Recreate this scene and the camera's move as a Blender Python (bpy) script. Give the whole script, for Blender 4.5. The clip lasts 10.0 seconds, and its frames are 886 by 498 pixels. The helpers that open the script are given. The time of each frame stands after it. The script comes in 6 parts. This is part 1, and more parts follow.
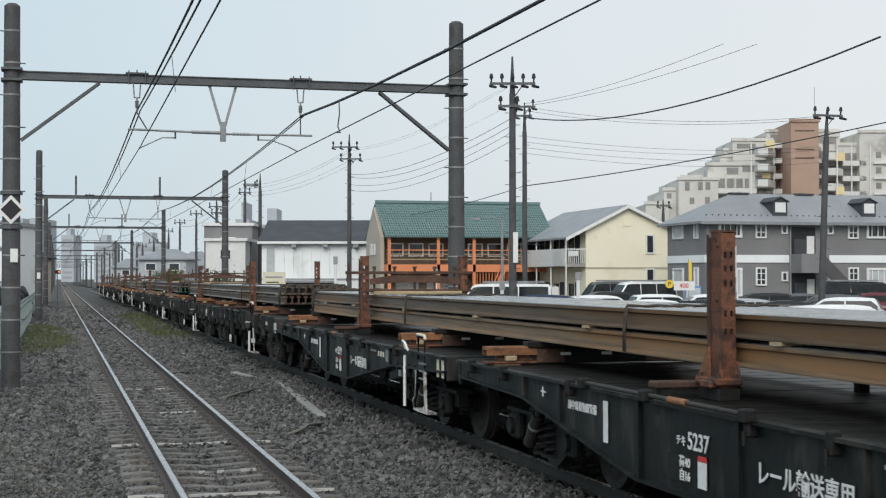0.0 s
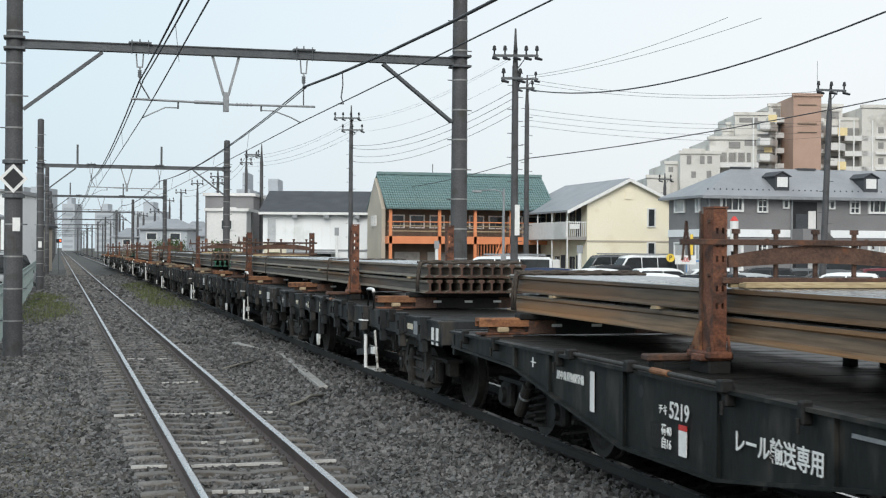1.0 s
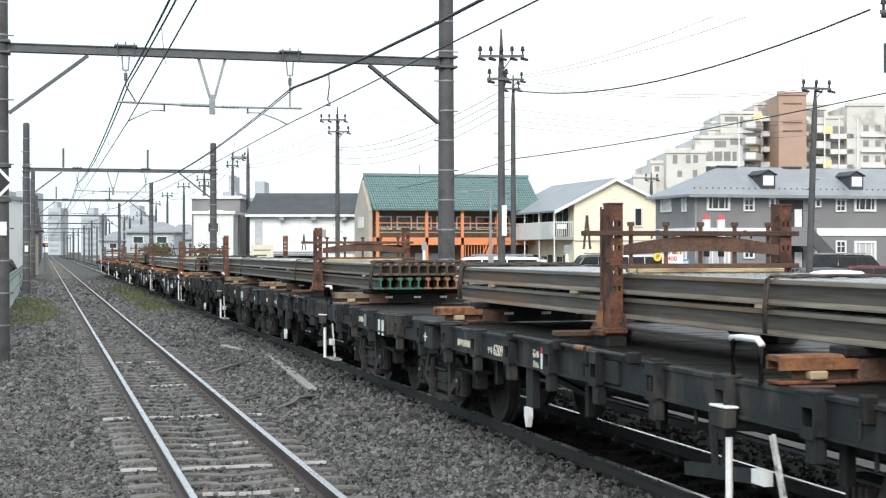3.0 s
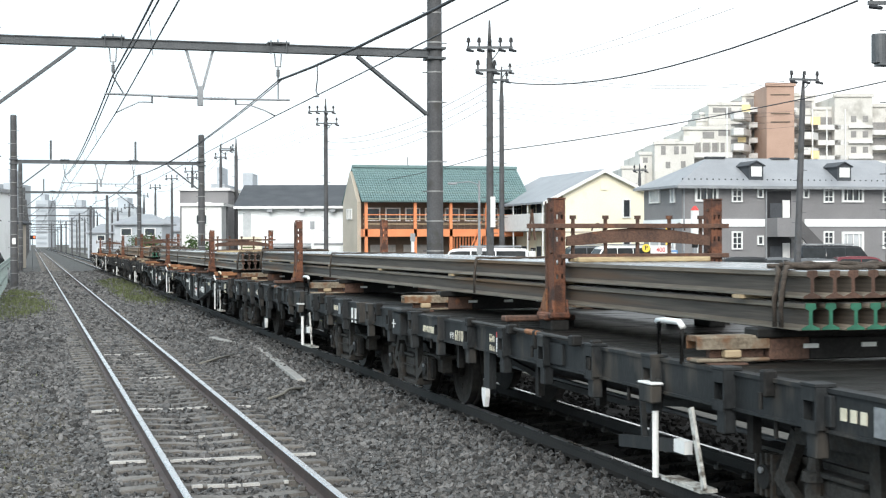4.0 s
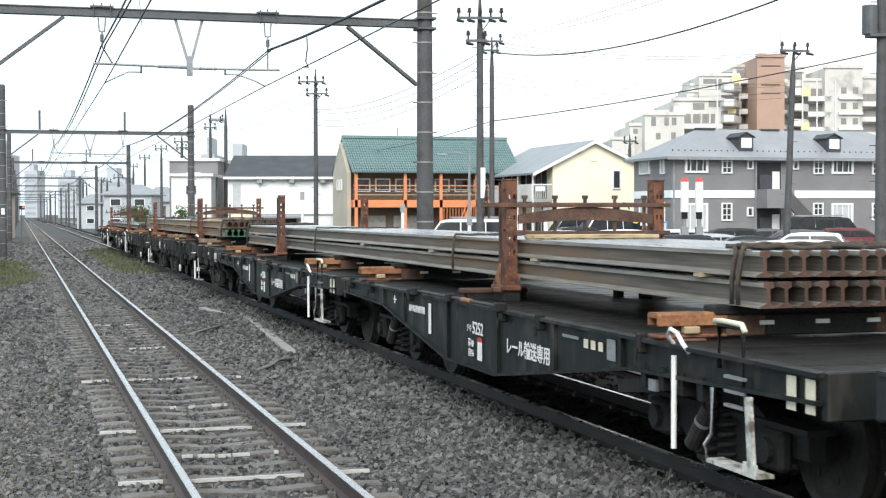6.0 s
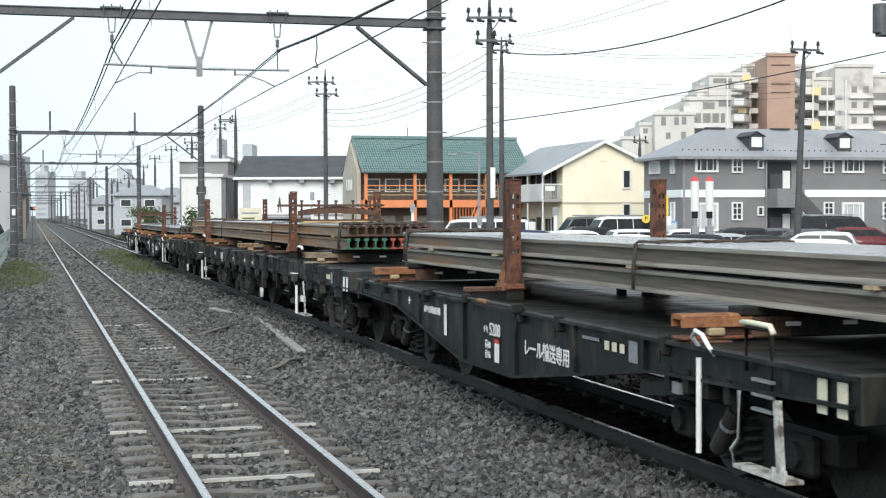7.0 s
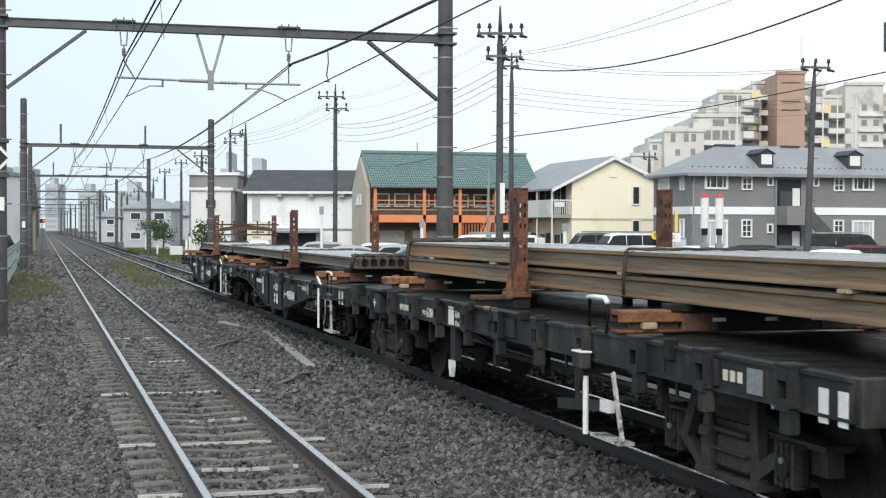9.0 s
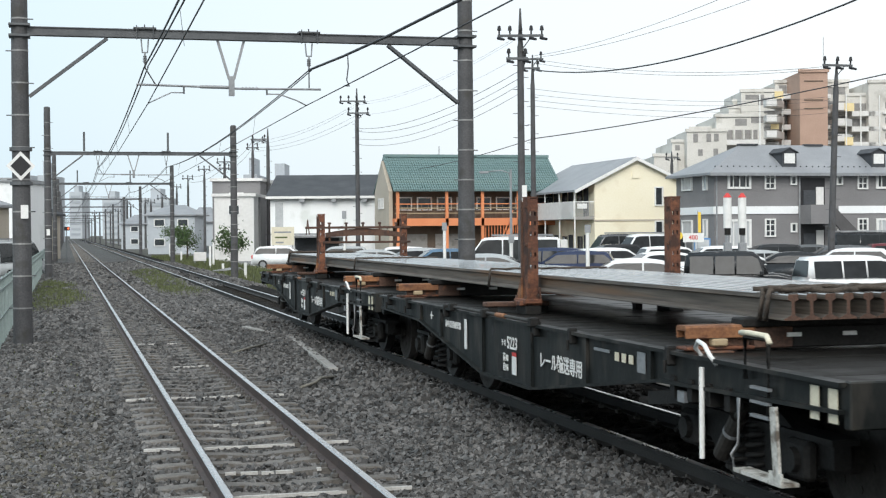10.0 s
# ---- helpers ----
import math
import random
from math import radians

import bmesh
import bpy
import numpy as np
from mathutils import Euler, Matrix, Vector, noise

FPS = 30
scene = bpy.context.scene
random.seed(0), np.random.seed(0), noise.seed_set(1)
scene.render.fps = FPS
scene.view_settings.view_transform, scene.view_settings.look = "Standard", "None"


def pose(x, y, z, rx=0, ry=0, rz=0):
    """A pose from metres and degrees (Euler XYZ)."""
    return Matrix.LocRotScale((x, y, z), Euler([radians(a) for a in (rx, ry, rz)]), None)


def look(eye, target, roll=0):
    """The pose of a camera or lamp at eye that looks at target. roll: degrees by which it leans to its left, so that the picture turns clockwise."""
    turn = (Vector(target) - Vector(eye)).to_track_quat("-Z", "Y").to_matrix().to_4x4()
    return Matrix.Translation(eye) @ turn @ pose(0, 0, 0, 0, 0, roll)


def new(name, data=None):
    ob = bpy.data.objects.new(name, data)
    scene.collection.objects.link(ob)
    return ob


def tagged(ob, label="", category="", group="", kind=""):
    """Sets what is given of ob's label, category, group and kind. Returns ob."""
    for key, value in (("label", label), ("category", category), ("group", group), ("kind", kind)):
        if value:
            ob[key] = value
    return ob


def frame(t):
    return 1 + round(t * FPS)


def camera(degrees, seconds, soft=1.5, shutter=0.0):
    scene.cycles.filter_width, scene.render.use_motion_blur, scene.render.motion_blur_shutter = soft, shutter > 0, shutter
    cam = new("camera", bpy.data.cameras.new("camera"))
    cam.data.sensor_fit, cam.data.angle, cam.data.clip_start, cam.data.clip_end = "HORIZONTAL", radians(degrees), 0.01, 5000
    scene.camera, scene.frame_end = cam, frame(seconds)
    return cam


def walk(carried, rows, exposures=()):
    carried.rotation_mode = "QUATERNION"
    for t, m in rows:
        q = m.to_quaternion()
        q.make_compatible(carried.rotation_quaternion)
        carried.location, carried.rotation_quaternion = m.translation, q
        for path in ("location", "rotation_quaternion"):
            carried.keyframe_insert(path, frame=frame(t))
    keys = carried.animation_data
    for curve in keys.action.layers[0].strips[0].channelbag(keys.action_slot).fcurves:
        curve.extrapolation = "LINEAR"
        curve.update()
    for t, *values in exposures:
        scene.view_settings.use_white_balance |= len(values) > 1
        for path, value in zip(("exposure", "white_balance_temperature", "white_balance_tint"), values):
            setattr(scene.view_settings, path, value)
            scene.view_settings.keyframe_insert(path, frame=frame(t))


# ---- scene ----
EYE_Z = 1.933
ROWS = (
    (0.0, 0.043, -0.014, 0.003, -14.985, 1.136, -0.068), (0.5, 0.035, -0.038, 0.006, -14.098, 0.661, 0.061),
    (1.0, 0.015, 0.004, 0.014, -14.96, 0.015, 0.393), (1.5, 0.004, -0.024, 0.007, -15.444, 0.435, -0.129),
    (2.0, -0.005, -0.005, 0.005, -14.998, 0.376, -0.264), (2.5, 0.001, 0.0, 0.009, -15.261, 0.1, -0.146),
    (3.8, -0.001, -0.001, 0.0, -15.783, -0.002, -0.157), (4.0, -0.001, 0.012, 0.004, -15.927, -0.275, -0.187),
    (4.5, -0.007, -0.01, 0.019, -16.231, -0.538, -0.302), (5.0, 0.001, -0.019, 0.012, -16.822, -1.185, -0.056),
    (5.2, 0.0, -0.015, 0.01, -16.39, -1.41, -0.12), (6.3, -0.004, 0.012, 0.0, -16.32, -1.455, -0.1),
    (6.5, -0.006, 0.017, -0.003, -16.349, -1.519, -0.079), (7.0, 0.001, 0.018, 0.0, -15.927, -1.43, -0.215),
    (7.5, -0.005, 0.026, -0.003, -15.314, -1.356, -0.179), (8.0, -0.009, 0.028, -0.002, -15.341, -1.329, 0.044),
    (8.5, -0.012, 0.016, -0.003, -15.77, -0.96, 0.362), (9.0, -0.015, 0.037, -0.001, -15.584, -0.828, 0.179),
    (9.5, -0.013, 0.019, 0.001, -15.223, -0.533, -0.238), (10.0, 0.005, 0.004, -0.013, -14.655, -0.692, -0.501))


def stand(row):
    t, x, y, z, yaw, pitch, roll = row
    a, p = radians(yaw), radians(pitch)
    eye = Vector((x, y, EYE_Z + z))
    return t, look(eye, eye + Vector((-math.sin(a) * math.cos(p), math.cos(a) * math.cos(p), math.sin(p))), roll)


cam = camera(34.18, 10.0, 1.2, 0.05)
EXPOSURES = ((0.0, -0.36), (1.0, -0.14), (2.5, 0.25), (4.5, 0.52), (6.5, 0.37), (7.5, 0.14), (10.0, 0.03))
walk(cam, [stand(r) for r in ROWS], EXPOSURES)

# ---- world and light: a bright, rainy overcast ----
world = bpy.data.worlds.new("overcast")
scene.world = world
world.use_nodes = True
nt = world.node_tree
nt.nodes.clear()
sky = nt.nodes.new("ShaderNodeTexSky")
sky.sky_type, sky.sun_disc = "NISHITA", False
sky.sun_elevation, sky.sun_rotation = radians(38), radians(205)
sky.dust_density, sky.air_density = 6.0, 1.0
dim = nt.nodes.new("ShaderNodeVectorMath")
dim.operation = "SCALE"
dim.inputs["Scale"].default_value = 0.1
cloud = nt.nodes.new("ShaderNodeMix")
cloud.data_type = "RGBA"
cloud.inputs["Factor"].default_value = 0.8
# the cloud cover thins, and brightens, towards the east
where = nt.nodes.new("ShaderNodeTexCoord")
split = nt.nodes.new("ShaderNodeSeparateXYZ")
thin = nt.nodes.new("ShaderNodeMapRange")
thin.interpolation_type = "SMOOTHSTEP"
thin.inputs["From Min"].default_value, thin.inputs["From Max"].default_value = -0.35, 0.6
tone = nt.nodes.new("ShaderNodeMix")
tone.data_type = "RGBA"
tone.inputs["A"].default_value, tone.inputs["B"].default_value = (0.60, 0.765, 0.86, 1), (0.87, 0.905, 0.92, 1)
nt.links.new(where.outputs["Generated"], split.inputs["Vector"])
nt.links.new(split.outputs["X"], thin.inputs["Value"])
nt.links.new(thin.outputs["Result"], tone.inputs["Factor"])
nt.links.new(tone.outputs["Result"], cloud.inputs["B"])
back = nt.nodes.new("ShaderNodeBackground")
out = nt.nodes.new("ShaderNodeOutputWorld")
nt.links.new(sky.outputs["Color"], dim.inputs[0])
nt.links.new(dim.outputs["Vector"], cloud.inputs["A"])
nt.links.new(cloud.outputs["Result"], back.inputs["Color"])
back.inputs["Strength"].default_value = 1.35
nt.links.new(back.outputs["Background"], out.inputs["Surface"])
sun = new("sun", bpy.data.lights.new("sun", "SUN"))
sun.data.energy, sun.data.angle, sun.data.color = 2.1, radians(40), (1.0, 0.985, 0.96)
sun.matrix_world = look((-20, -42, 36), (0, 0, 0))


# ---- materials ----
def material(name, c1, c2, rough=0.7, metal=0.0, scale=2.0, fine=30.0, bump=0.15, rough2=None, stain=None, stain_at=0.6,
             stretch=(1, 1, 1), vary=0.0, island=0.0, spec=0.5):
    """Two tones mixed by coarse and fine noise, with optional stains, relief and variation by piece."""
    m = bpy.data.materials.new(name)
    m.use_nodes = True
    n, l = m.node_tree.nodes, m.node_tree.links
    b = n["Principled BSDF"]
    b.inputs["Metallic"].default_value = metal
    b.inputs["Specular IOR Level"].default_value = spec
    co = n.new("ShaderNodeTexCoord")
    mp = n.new("ShaderNodeMapping")
    mp.inputs["Scale"].default_value = stretch
    l.new(co.outputs["Object"], mp.inputs["Vector"])
    na, nb = n.new("ShaderNodeTexNoise"), n.new("ShaderNodeTexNoise")
    na.inputs["Scale"].default_value, nb.inputs["Scale"].default_value = scale, fine
    na.inputs["Detail"].default_value, nb.inputs["Detail"].default_value = 5, 3
    for q in (na, nb):
        l.new(mp.outputs["Vector"], q.inputs["Vector"])
    add = n.new("ShaderNodeMath")
    add.operation = "ADD"
    l.new(na.outputs["Fac"], add.inputs[0])
    l.new(nb.outputs["Fac"], add.inputs[1])
    ramp = n.new("ShaderNodeMapRange")
    ramp.inputs["From Min"].default_value, ramp.inputs["From Max"].default_value = 0.75, 1.25
    l.new(add.outputs[0], ramp.inputs["Value"])
    mix = n.new("ShaderNodeMix")
    mix.data_type = "RGBA"
    mix.inputs["A"].default_value, mix.inputs["B"].default_value = (*c1, 1), (*c2, 1)
    l.new(ramp.outputs["Result"], mix.inputs["Factor"])
    colour = mix.outputs["Result"]
    if stain:
        ns = n.new("ShaderNodeTexNoise")
        ns.inputs["Scale"].default_value, ns.inputs["Detail"].default_value = scale * 1.7, 6
        l.new(mp.outputs["Vector"], ns.inputs["Vector"])
        cut = n.new("ShaderNodeMapRange")
        cut.inputs["From Min"].default_value, cut.inputs["From Max"].default_value = stain_at - 0.06, stain_at + 0.06
        l.new(ns.outputs["Fac"], cut.inputs["Value"])
        ms = n.new("ShaderNodeMix")
        ms.data_type = "RGBA"
        l.new(colour, ms.inputs["A"])
        ms.inputs["B"].default_value = (*stain, 1)
        l.new(cut.outputs["Result"], ms.inputs["Factor"])
        colour = ms.outputs["Result"]
    if vary or island:
        if island:
            src = n.new("ShaderNodeNewGeometry").outputs["Random Per Island"]
        else:
            src = n.new("ShaderNodeObjectInfo").outputs["Random"]
        amount = island or vary
        mr = n.new("ShaderNodeMapRange")
        mr.inputs["To Min"].default_value, mr.inputs["To Max"].default_value = 1 - amount, 1 + amount
        l.new(src, mr.inputs["Value"])
        vm = n.new("ShaderNodeVectorMath")
        vm.operation = "SCALE"
        l.new(colour, vm.inputs[0])
        l.new(mr.outputs["Result"], vm.inputs["Scale"])
        colour = vm.outputs["Vector"]
    l.new(colour, b.inputs["Base Color"])
    rr = n.new("ShaderNodeMapRange")
    rr.inputs["To Min"].default_value = rough
    rr.inputs["To Max"].default_value = rough if rough2 is None else rough2
    rr.inputs["From Min"].default_value, rr.inputs["From Max"].default_value = 0.4, 0.6
    l.new(na.outputs["Fac"], rr.inputs["Value"])
    l.new(rr.outputs["Result"], b.inputs["Roughness"])
    if bump:
        bp = n.new("ShaderNodeBump")
        bp.inputs["Strength"].default_value, bp.inputs["Distance"].default_value = bump, 0.02
        l.new(add.outputs[0], bp.inputs["Height"])
        l.new(bp.outputs["Normal"], b.inputs["Normal"])
    return m


def glowing(name, colour, strength):
    m = bpy.data.materials.new(name)
    m.use_nodes = True
    b = m.node_tree.nodes["Principled BSDF"]
    b.inputs["Base Color"].default_value = (*colour, 1)
    b.inputs["Emission Color"].default_value, b.inputs["Emission Strength"].default_value = (*colour, 1), strength
    return m


M = dict(
    soil=material("soil", (0.035, 0.033, 0.028), (0.075, 0.07, 0.06), 0.9, scale=0.5, fine=12, bump=0.4, stain=(0.05, 0.06, 0.03)),
    asphalt=material("asphalt", (0.075, 0.08, 0.085), (0.12, 0.125, 0.13), 0.35, rough2=0.7, scale=0.25, fine=40),
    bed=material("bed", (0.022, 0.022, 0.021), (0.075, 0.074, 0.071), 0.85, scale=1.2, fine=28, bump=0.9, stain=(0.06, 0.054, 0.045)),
    # oily ballast under the train, with the train's shade put into the colour
    bed_oily_shade=material("bed_oily_shade", (0.008, 0.0076, 0.007), (0.022, 0.0205, 0.019), 0.9, spec=0.06, scale=1.2, fine=28, bump=0.9),
    stone_oily_shade=material("stone_oily_shade", (0.008, 0.0076, 0.0072), (0.018, 0.017, 0.016), 0.9, spec=0.06, scale=3, fine=60, bump=0.2, island=0.5),
    stone=material("stone", (0.048, 0.0465, 0.0452), (0.116, 0.112, 0.1085), 0.6, rough2=0.85, scale=3, fine=60, bump=0.2, island=0.75),
    stone_brown=material("stone_brown", (0.055, 0.051, 0.042), (0.095, 0.088, 0.074), 0.85, scale=3, fine=60, bump=0.2, island=0.5),
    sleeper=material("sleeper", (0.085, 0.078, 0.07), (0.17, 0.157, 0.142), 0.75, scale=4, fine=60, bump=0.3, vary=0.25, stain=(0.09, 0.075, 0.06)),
    # track 2 copies of sleeper and rail, darkened for the train's shade
    sleeper_shade=material("sleeper_shade", (0.02, 0.0185, 0.016), (0.042, 0.038, 0.034), 0.9, spec=0.08, scale=4, fine=60, bump=0.3, vary=0.25),
    rail_shade=material("rail_shade", (0.012, 0.0105, 0.0095), (0.028, 0.024, 0.021), 0.7, scale=3, fine=50),
    pale=material("pale", (0.36, 0.35, 0.33), (0.56, 0.545, 0.52), 0.7, scale=5, fine=60),
    rail_side=material("rail_side", (0.04, 0.028, 0.026), (0.085, 0.058, 0.05), 0.65, metal=0.2, scale=3, fine=50),
    rail_top=material("rail_top", (0.44, 0.425, 0.42), (0.57, 0.555, 0.55), 0.2, metal=0.9, rough2=0.36, scale=3, fine=80, bump=0.03),
    clip=material("clip", (0.05, 0.048, 0.045), (0.12, 0.11, 0.1), 0.6, scale=8),
    black=material("black", (0.0062, 0.0076, 0.0076), (0.0135, 0.0158, 0.0153), 0.36, rough2=0.62, spec=0.22, scale=2.5, fine=50, bump=0.06, stretch=(1, 1, 0.35), stain=(0.036, 0.034, 0.03), stain_at=0.6),
    worn_black=material("worn_black", (0.0115, 0.0128, 0.0136), (0.027, 0.0292, 0.0305), 0.48, rough2=0.7, spec=0.28, scale=2.5, fine=50, bump=0.08, stretch=(1, 1, 0.35), stain=(0.055, 0.049, 0.042), stain_at=0.6),
    deck=material("deck", (0.0065, 0.0064, 0.006), (0.017, 0.0158, 0.0135), 0.42, rough2=0.8, spec=0.13, scale=1.3, fine=30, bump=0.12, stain=(0.03, 0.02, 0.014), stain_at=0.64),
    grime=material("grime", (0.02, 0.019, 0.017), (0.055, 0.05, 0.045), 0.7, spec=0.3, scale=6, fine=40, bump=0.35, stain=(0.035, 0.028, 0.022)),
    scuffed=material("scuffed", (0.32, 0.31, 0.28), (0.62, 0.61, 0.57), 0.6, scale=7, fine=40, bump=0.15, stain=(0.12, 0.1, 0.08), stain_at=0.58),
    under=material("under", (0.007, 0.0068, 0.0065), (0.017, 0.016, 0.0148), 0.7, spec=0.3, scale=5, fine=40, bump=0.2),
    wheel=material("wheel", (0.022, 0.02, 0.018), (0.05, 0.045, 0.04), 0.6, metal=0.3, scale=6),
    rust=material("rust", (0.085, 0.03, 0.017), (0.19, 0.074, 0.036), 0.75, scale=5, fine=45, bump=0.4, stain=(0.05, 0.022, 0.014), stain_at=0.55, vary=0.25),
    rust_dark=material("rust_dark", (0.045, 0.024, 0.017), (0.105, 0.055, 0.036), 0.75, scale=5, fine=45, bump=0.4, stain=(0.15, 0.06, 0.028), stain_at=0.66, vary=0.25),
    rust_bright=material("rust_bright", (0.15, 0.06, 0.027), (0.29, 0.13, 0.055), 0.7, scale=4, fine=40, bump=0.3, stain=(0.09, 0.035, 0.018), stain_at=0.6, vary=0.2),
    load=material("load", (0.052, 0.0435, 0.037), (0.137, 0.117, 0.0985), 0.42, rough2=0.7, metal=0.1, scale=2.2, fine=28, bump=0.16, stretch=(1, 0.06, 1.6), vary=0.35, stain=(0.135, 0.082, 0.05), stain_at=0.59),
    load_brown=material("load_brown", (0.078, 0.051, 0.031), (0.2, 0.138, 0.085), 0.42, rough2=0.7, metal=0.1, scale=2.2, fine=28, bump=0.16, stretch=(1, 0.06, 1.6), vary=0.35, stain=(0.2, 0.105, 0.045), stain_at=0.54),
    load_pale=material("load_pale", (0.115, 0.098, 0.076), (0.29, 0.25, 0.2), 0.42, rough2=0.7, metal=0.1, scale=2.2, fine=28, bump=0.16, stretch=(1, 0.06, 1.6), vary=0.35, stain=(0.2, 0.12, 0.06), stain_at=0.58),
    load_grey=material("load_grey", (0.105, 0.094, 0.08), (0.25, 0.228, 0.198), 0.42, rough2=0.7, metal=0.1, scale=2.2, fine=28, bump=0.16, stretch=(1, 0.06, 1.6), vary=0.3, stain=(0.15, 0.105, 0.07), stain_at=0.62),
    # rusty web, darkened for the shade below the rail head
    load_web_shade=material("load_web_shade", (0.045, 0.036, 0.028), (0.115, 0.095, 0.077), 0.6, rough2=0.8, scale=2.2, fine=28, bump=0.2, stretch=(1, 0.06, 1.6), vary=0.3, stain=(0.12, 0.07, 0.04), stain_at=0.62),
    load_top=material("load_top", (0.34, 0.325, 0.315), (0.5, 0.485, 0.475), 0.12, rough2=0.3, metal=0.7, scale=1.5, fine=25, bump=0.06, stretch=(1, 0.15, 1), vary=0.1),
    timber=material("timber", (0.30, 0.22, 0.13), (0.42, 0.33, 0.21), 0.75, scale=2, fine=30, stretch=(0.2, 1, 1)),
    straw=material("straw", (0.30, 0.225, 0.12), (0.5, 0.4, 0.24), 0.85, scale=6, fine=60, bump=0.4, stretch=(0.15, 1, 1), stain=(0.2, 0.14, 0.08), stain_at=0.58),
    weathered=material("weathered", (0.13, 0.1, 0.068), (0.27, 0.225, 0.165), 0.75, scale=4, fine=40, bump=0.35, stain=(0.15, 0.075, 0.035), stain_at=0.56, vary=0.2),
    rope=material("rope", (0.035, 0.028, 0.022), (0.09, 0.07, 0.055), 0.85, scale=20, fine=90, bump=0.6),
    white=material("white", (0.68, 0.68, 0.66), (0.8, 0.8, 0.78), 0.5, scale=6, fine=40, bump=0.05),
    cream=material("cream", (0.6, 0.55, 0.42), (0.72, 0.67, 0.53), 0.55, scale=6, fine=40),
    red=material("red", (0.5, 0.03, 0.03), (0.62, 0.06, 0.05), 0.5),
    green_paint=material("green_paint", (0.014, 0.085, 0.052), (0.025, 0.15, 0.09), 0.6, scale=20),
    red_paint=material("red_paint", (0.2, 0.04, 0.022), (0.34, 0.065, 0.035), 0.6, scale=20),
    mast=material("mast", (0.05, 0.05, 0.053), (0.09, 0.09, 0.093), 0.7, scale=1.5, fine=30, bump=0.2, stain=(0.05, 0.048, 0.045)),
    band=material("band", (0.22, 0.22, 0.22), (0.32, 0.32, 0.31), 0.5, metal=0.4),
    steel=material("steel", (0.075, 0.08, 0.085), (0.12, 0.125, 0.13), 0.55, metal=0.3, scale=2, fine=30),
    galv=material("galv", (0.22, 0.23, 0.24), (0.34, 0.35, 0.36), 0.5, metal=0.4),
    wire=material("wire", (0.03, 0.032, 0.035), (0.05, 0.05, 0.055), 0.6, bump=0),
    concrete=material("concrete", (0.26, 0.25, 0.235), (0.36, 0.35, 0.33), 0.8, scale=1, fine=25, bump=0.2, stain=(0.2, 0.19, 0.17)),
    fence=material("fence", (0.17, 0.22, 0.21), (0.25, 0.30, 0.29), 0.6, scale=2),
    grey_wall=material("grey_wall", (0.18, 0.175, 0.178), (0.225, 0.22, 0.222), 0.8, scale=0.6, fine=12, bump=0.2),
    stair_grey=material("stair_grey", (0.075, 0.072, 0.073), (0.105, 0.101, 0.102), 0.8, scale=0.6, fine=12, bump=0.2),
    slate=material("slate", (0.21, 0.22, 0.235), (0.28, 0.29, 0.305), 0.5, scale=0.7, fine=20, bump=0.2),
    dark_slate=material("dark_slate", (0.05, 0.054, 0.06), (0.08, 0.085, 0.093), 0.75, spec=0.2, scale=0.7, fine=20),
    yellow_wall=material("yellow_wall", (0.84, 0.77, 0.58), (0.89, 0.83, 0.66), 0.8, scale=0.4, fine=10, stain=(0.79, 0.71, 0.53), stain_at=0.62),
    beige_wall=material("beige_wall", (0.42, 0.37, 0.30), (0.52, 0.46, 0.38), 0.8, scale=0.5, fine=10),
    white_wall=material("white_wall", (0.78, 0.80, 0.80), (0.85, 0.86, 0.86), 0.75, scale=0.3, fine=10, stain=(0.68, 0.70, 0.68), stain_at=0.64),
    green_tile=material("green_tile", (0.11, 0.185, 0.185), (0.17, 0.255, 0.252), 0.45, scale=0.6, fine=15, bump=0.2, stain=(0.16, 0.235, 0.22)),
    orange=material("orange", (0.66, 0.215, 0.09), (0.76, 0.285, 0.125), 0.6, scale=0.8, fine=20),
    brown_wall=material("brown_wall", (0.10, 0.075, 0.055), (0.16, 0.12, 0.09), 0.8, scale=1, fine=15),
    flat_white=material("flat_white", (0.62, 0.61, 0.59), (0.72, 0.71, 0.69), 0.8, scale=0.15, fine=4, stain=(0.55, 0.54, 0.52)),
    # haze lightens both block tones; block_shade also holds the recesses' shade
    block_wall=material("block_wall", (0.54, 0.52, 0.48), (0.66, 0.64, 0.6), 0.8, scale=0.15, fine=4, stain=(0.42, 0.40, 0.365)),
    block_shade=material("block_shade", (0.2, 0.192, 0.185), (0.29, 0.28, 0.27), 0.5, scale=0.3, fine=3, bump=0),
    car_glass=material("car_glass", (0.012, 0.014, 0.015), (0.025, 0.028, 0.03), 0.12, bump=0, scale=0.8, fine=3, spec=0.28),
    flat_brown=material("flat_brown", (0.38, 0.25, 0.19), (0.46, 0.31, 0.24), 0.8, scale=0.3, fine=5),
    flat_yellow=material("flat_yellow", (0.72, 0.58, 0.30), (0.80, 0.66, 0.38), 0.8),
    glass=material("glass", (0.025, 0.03, 0.035), (0.05, 0.055, 0.06), 0.08, bump=0, scale=0.6, fine=3),
    curtain=material("curtain", (0.4, 0.42, 0.43), (0.55, 0.56, 0.57), 0.25, bump=0, scale=2),
    # walls and glass in the distance: haze put into pale base colours
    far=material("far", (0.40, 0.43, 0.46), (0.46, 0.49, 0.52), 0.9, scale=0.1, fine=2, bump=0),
    hazed_glass=material("hazed_glass", (0.30, 0.33, 0.36), (0.36, 0.39, 0.42), 0.7, scale=0.2, bump=0),
    leaf=material("leaf", (0.035, 0.07, 0.02), (0.08, 0.13, 0.04), 0.7, scale=3, island=0.4, bump=0),
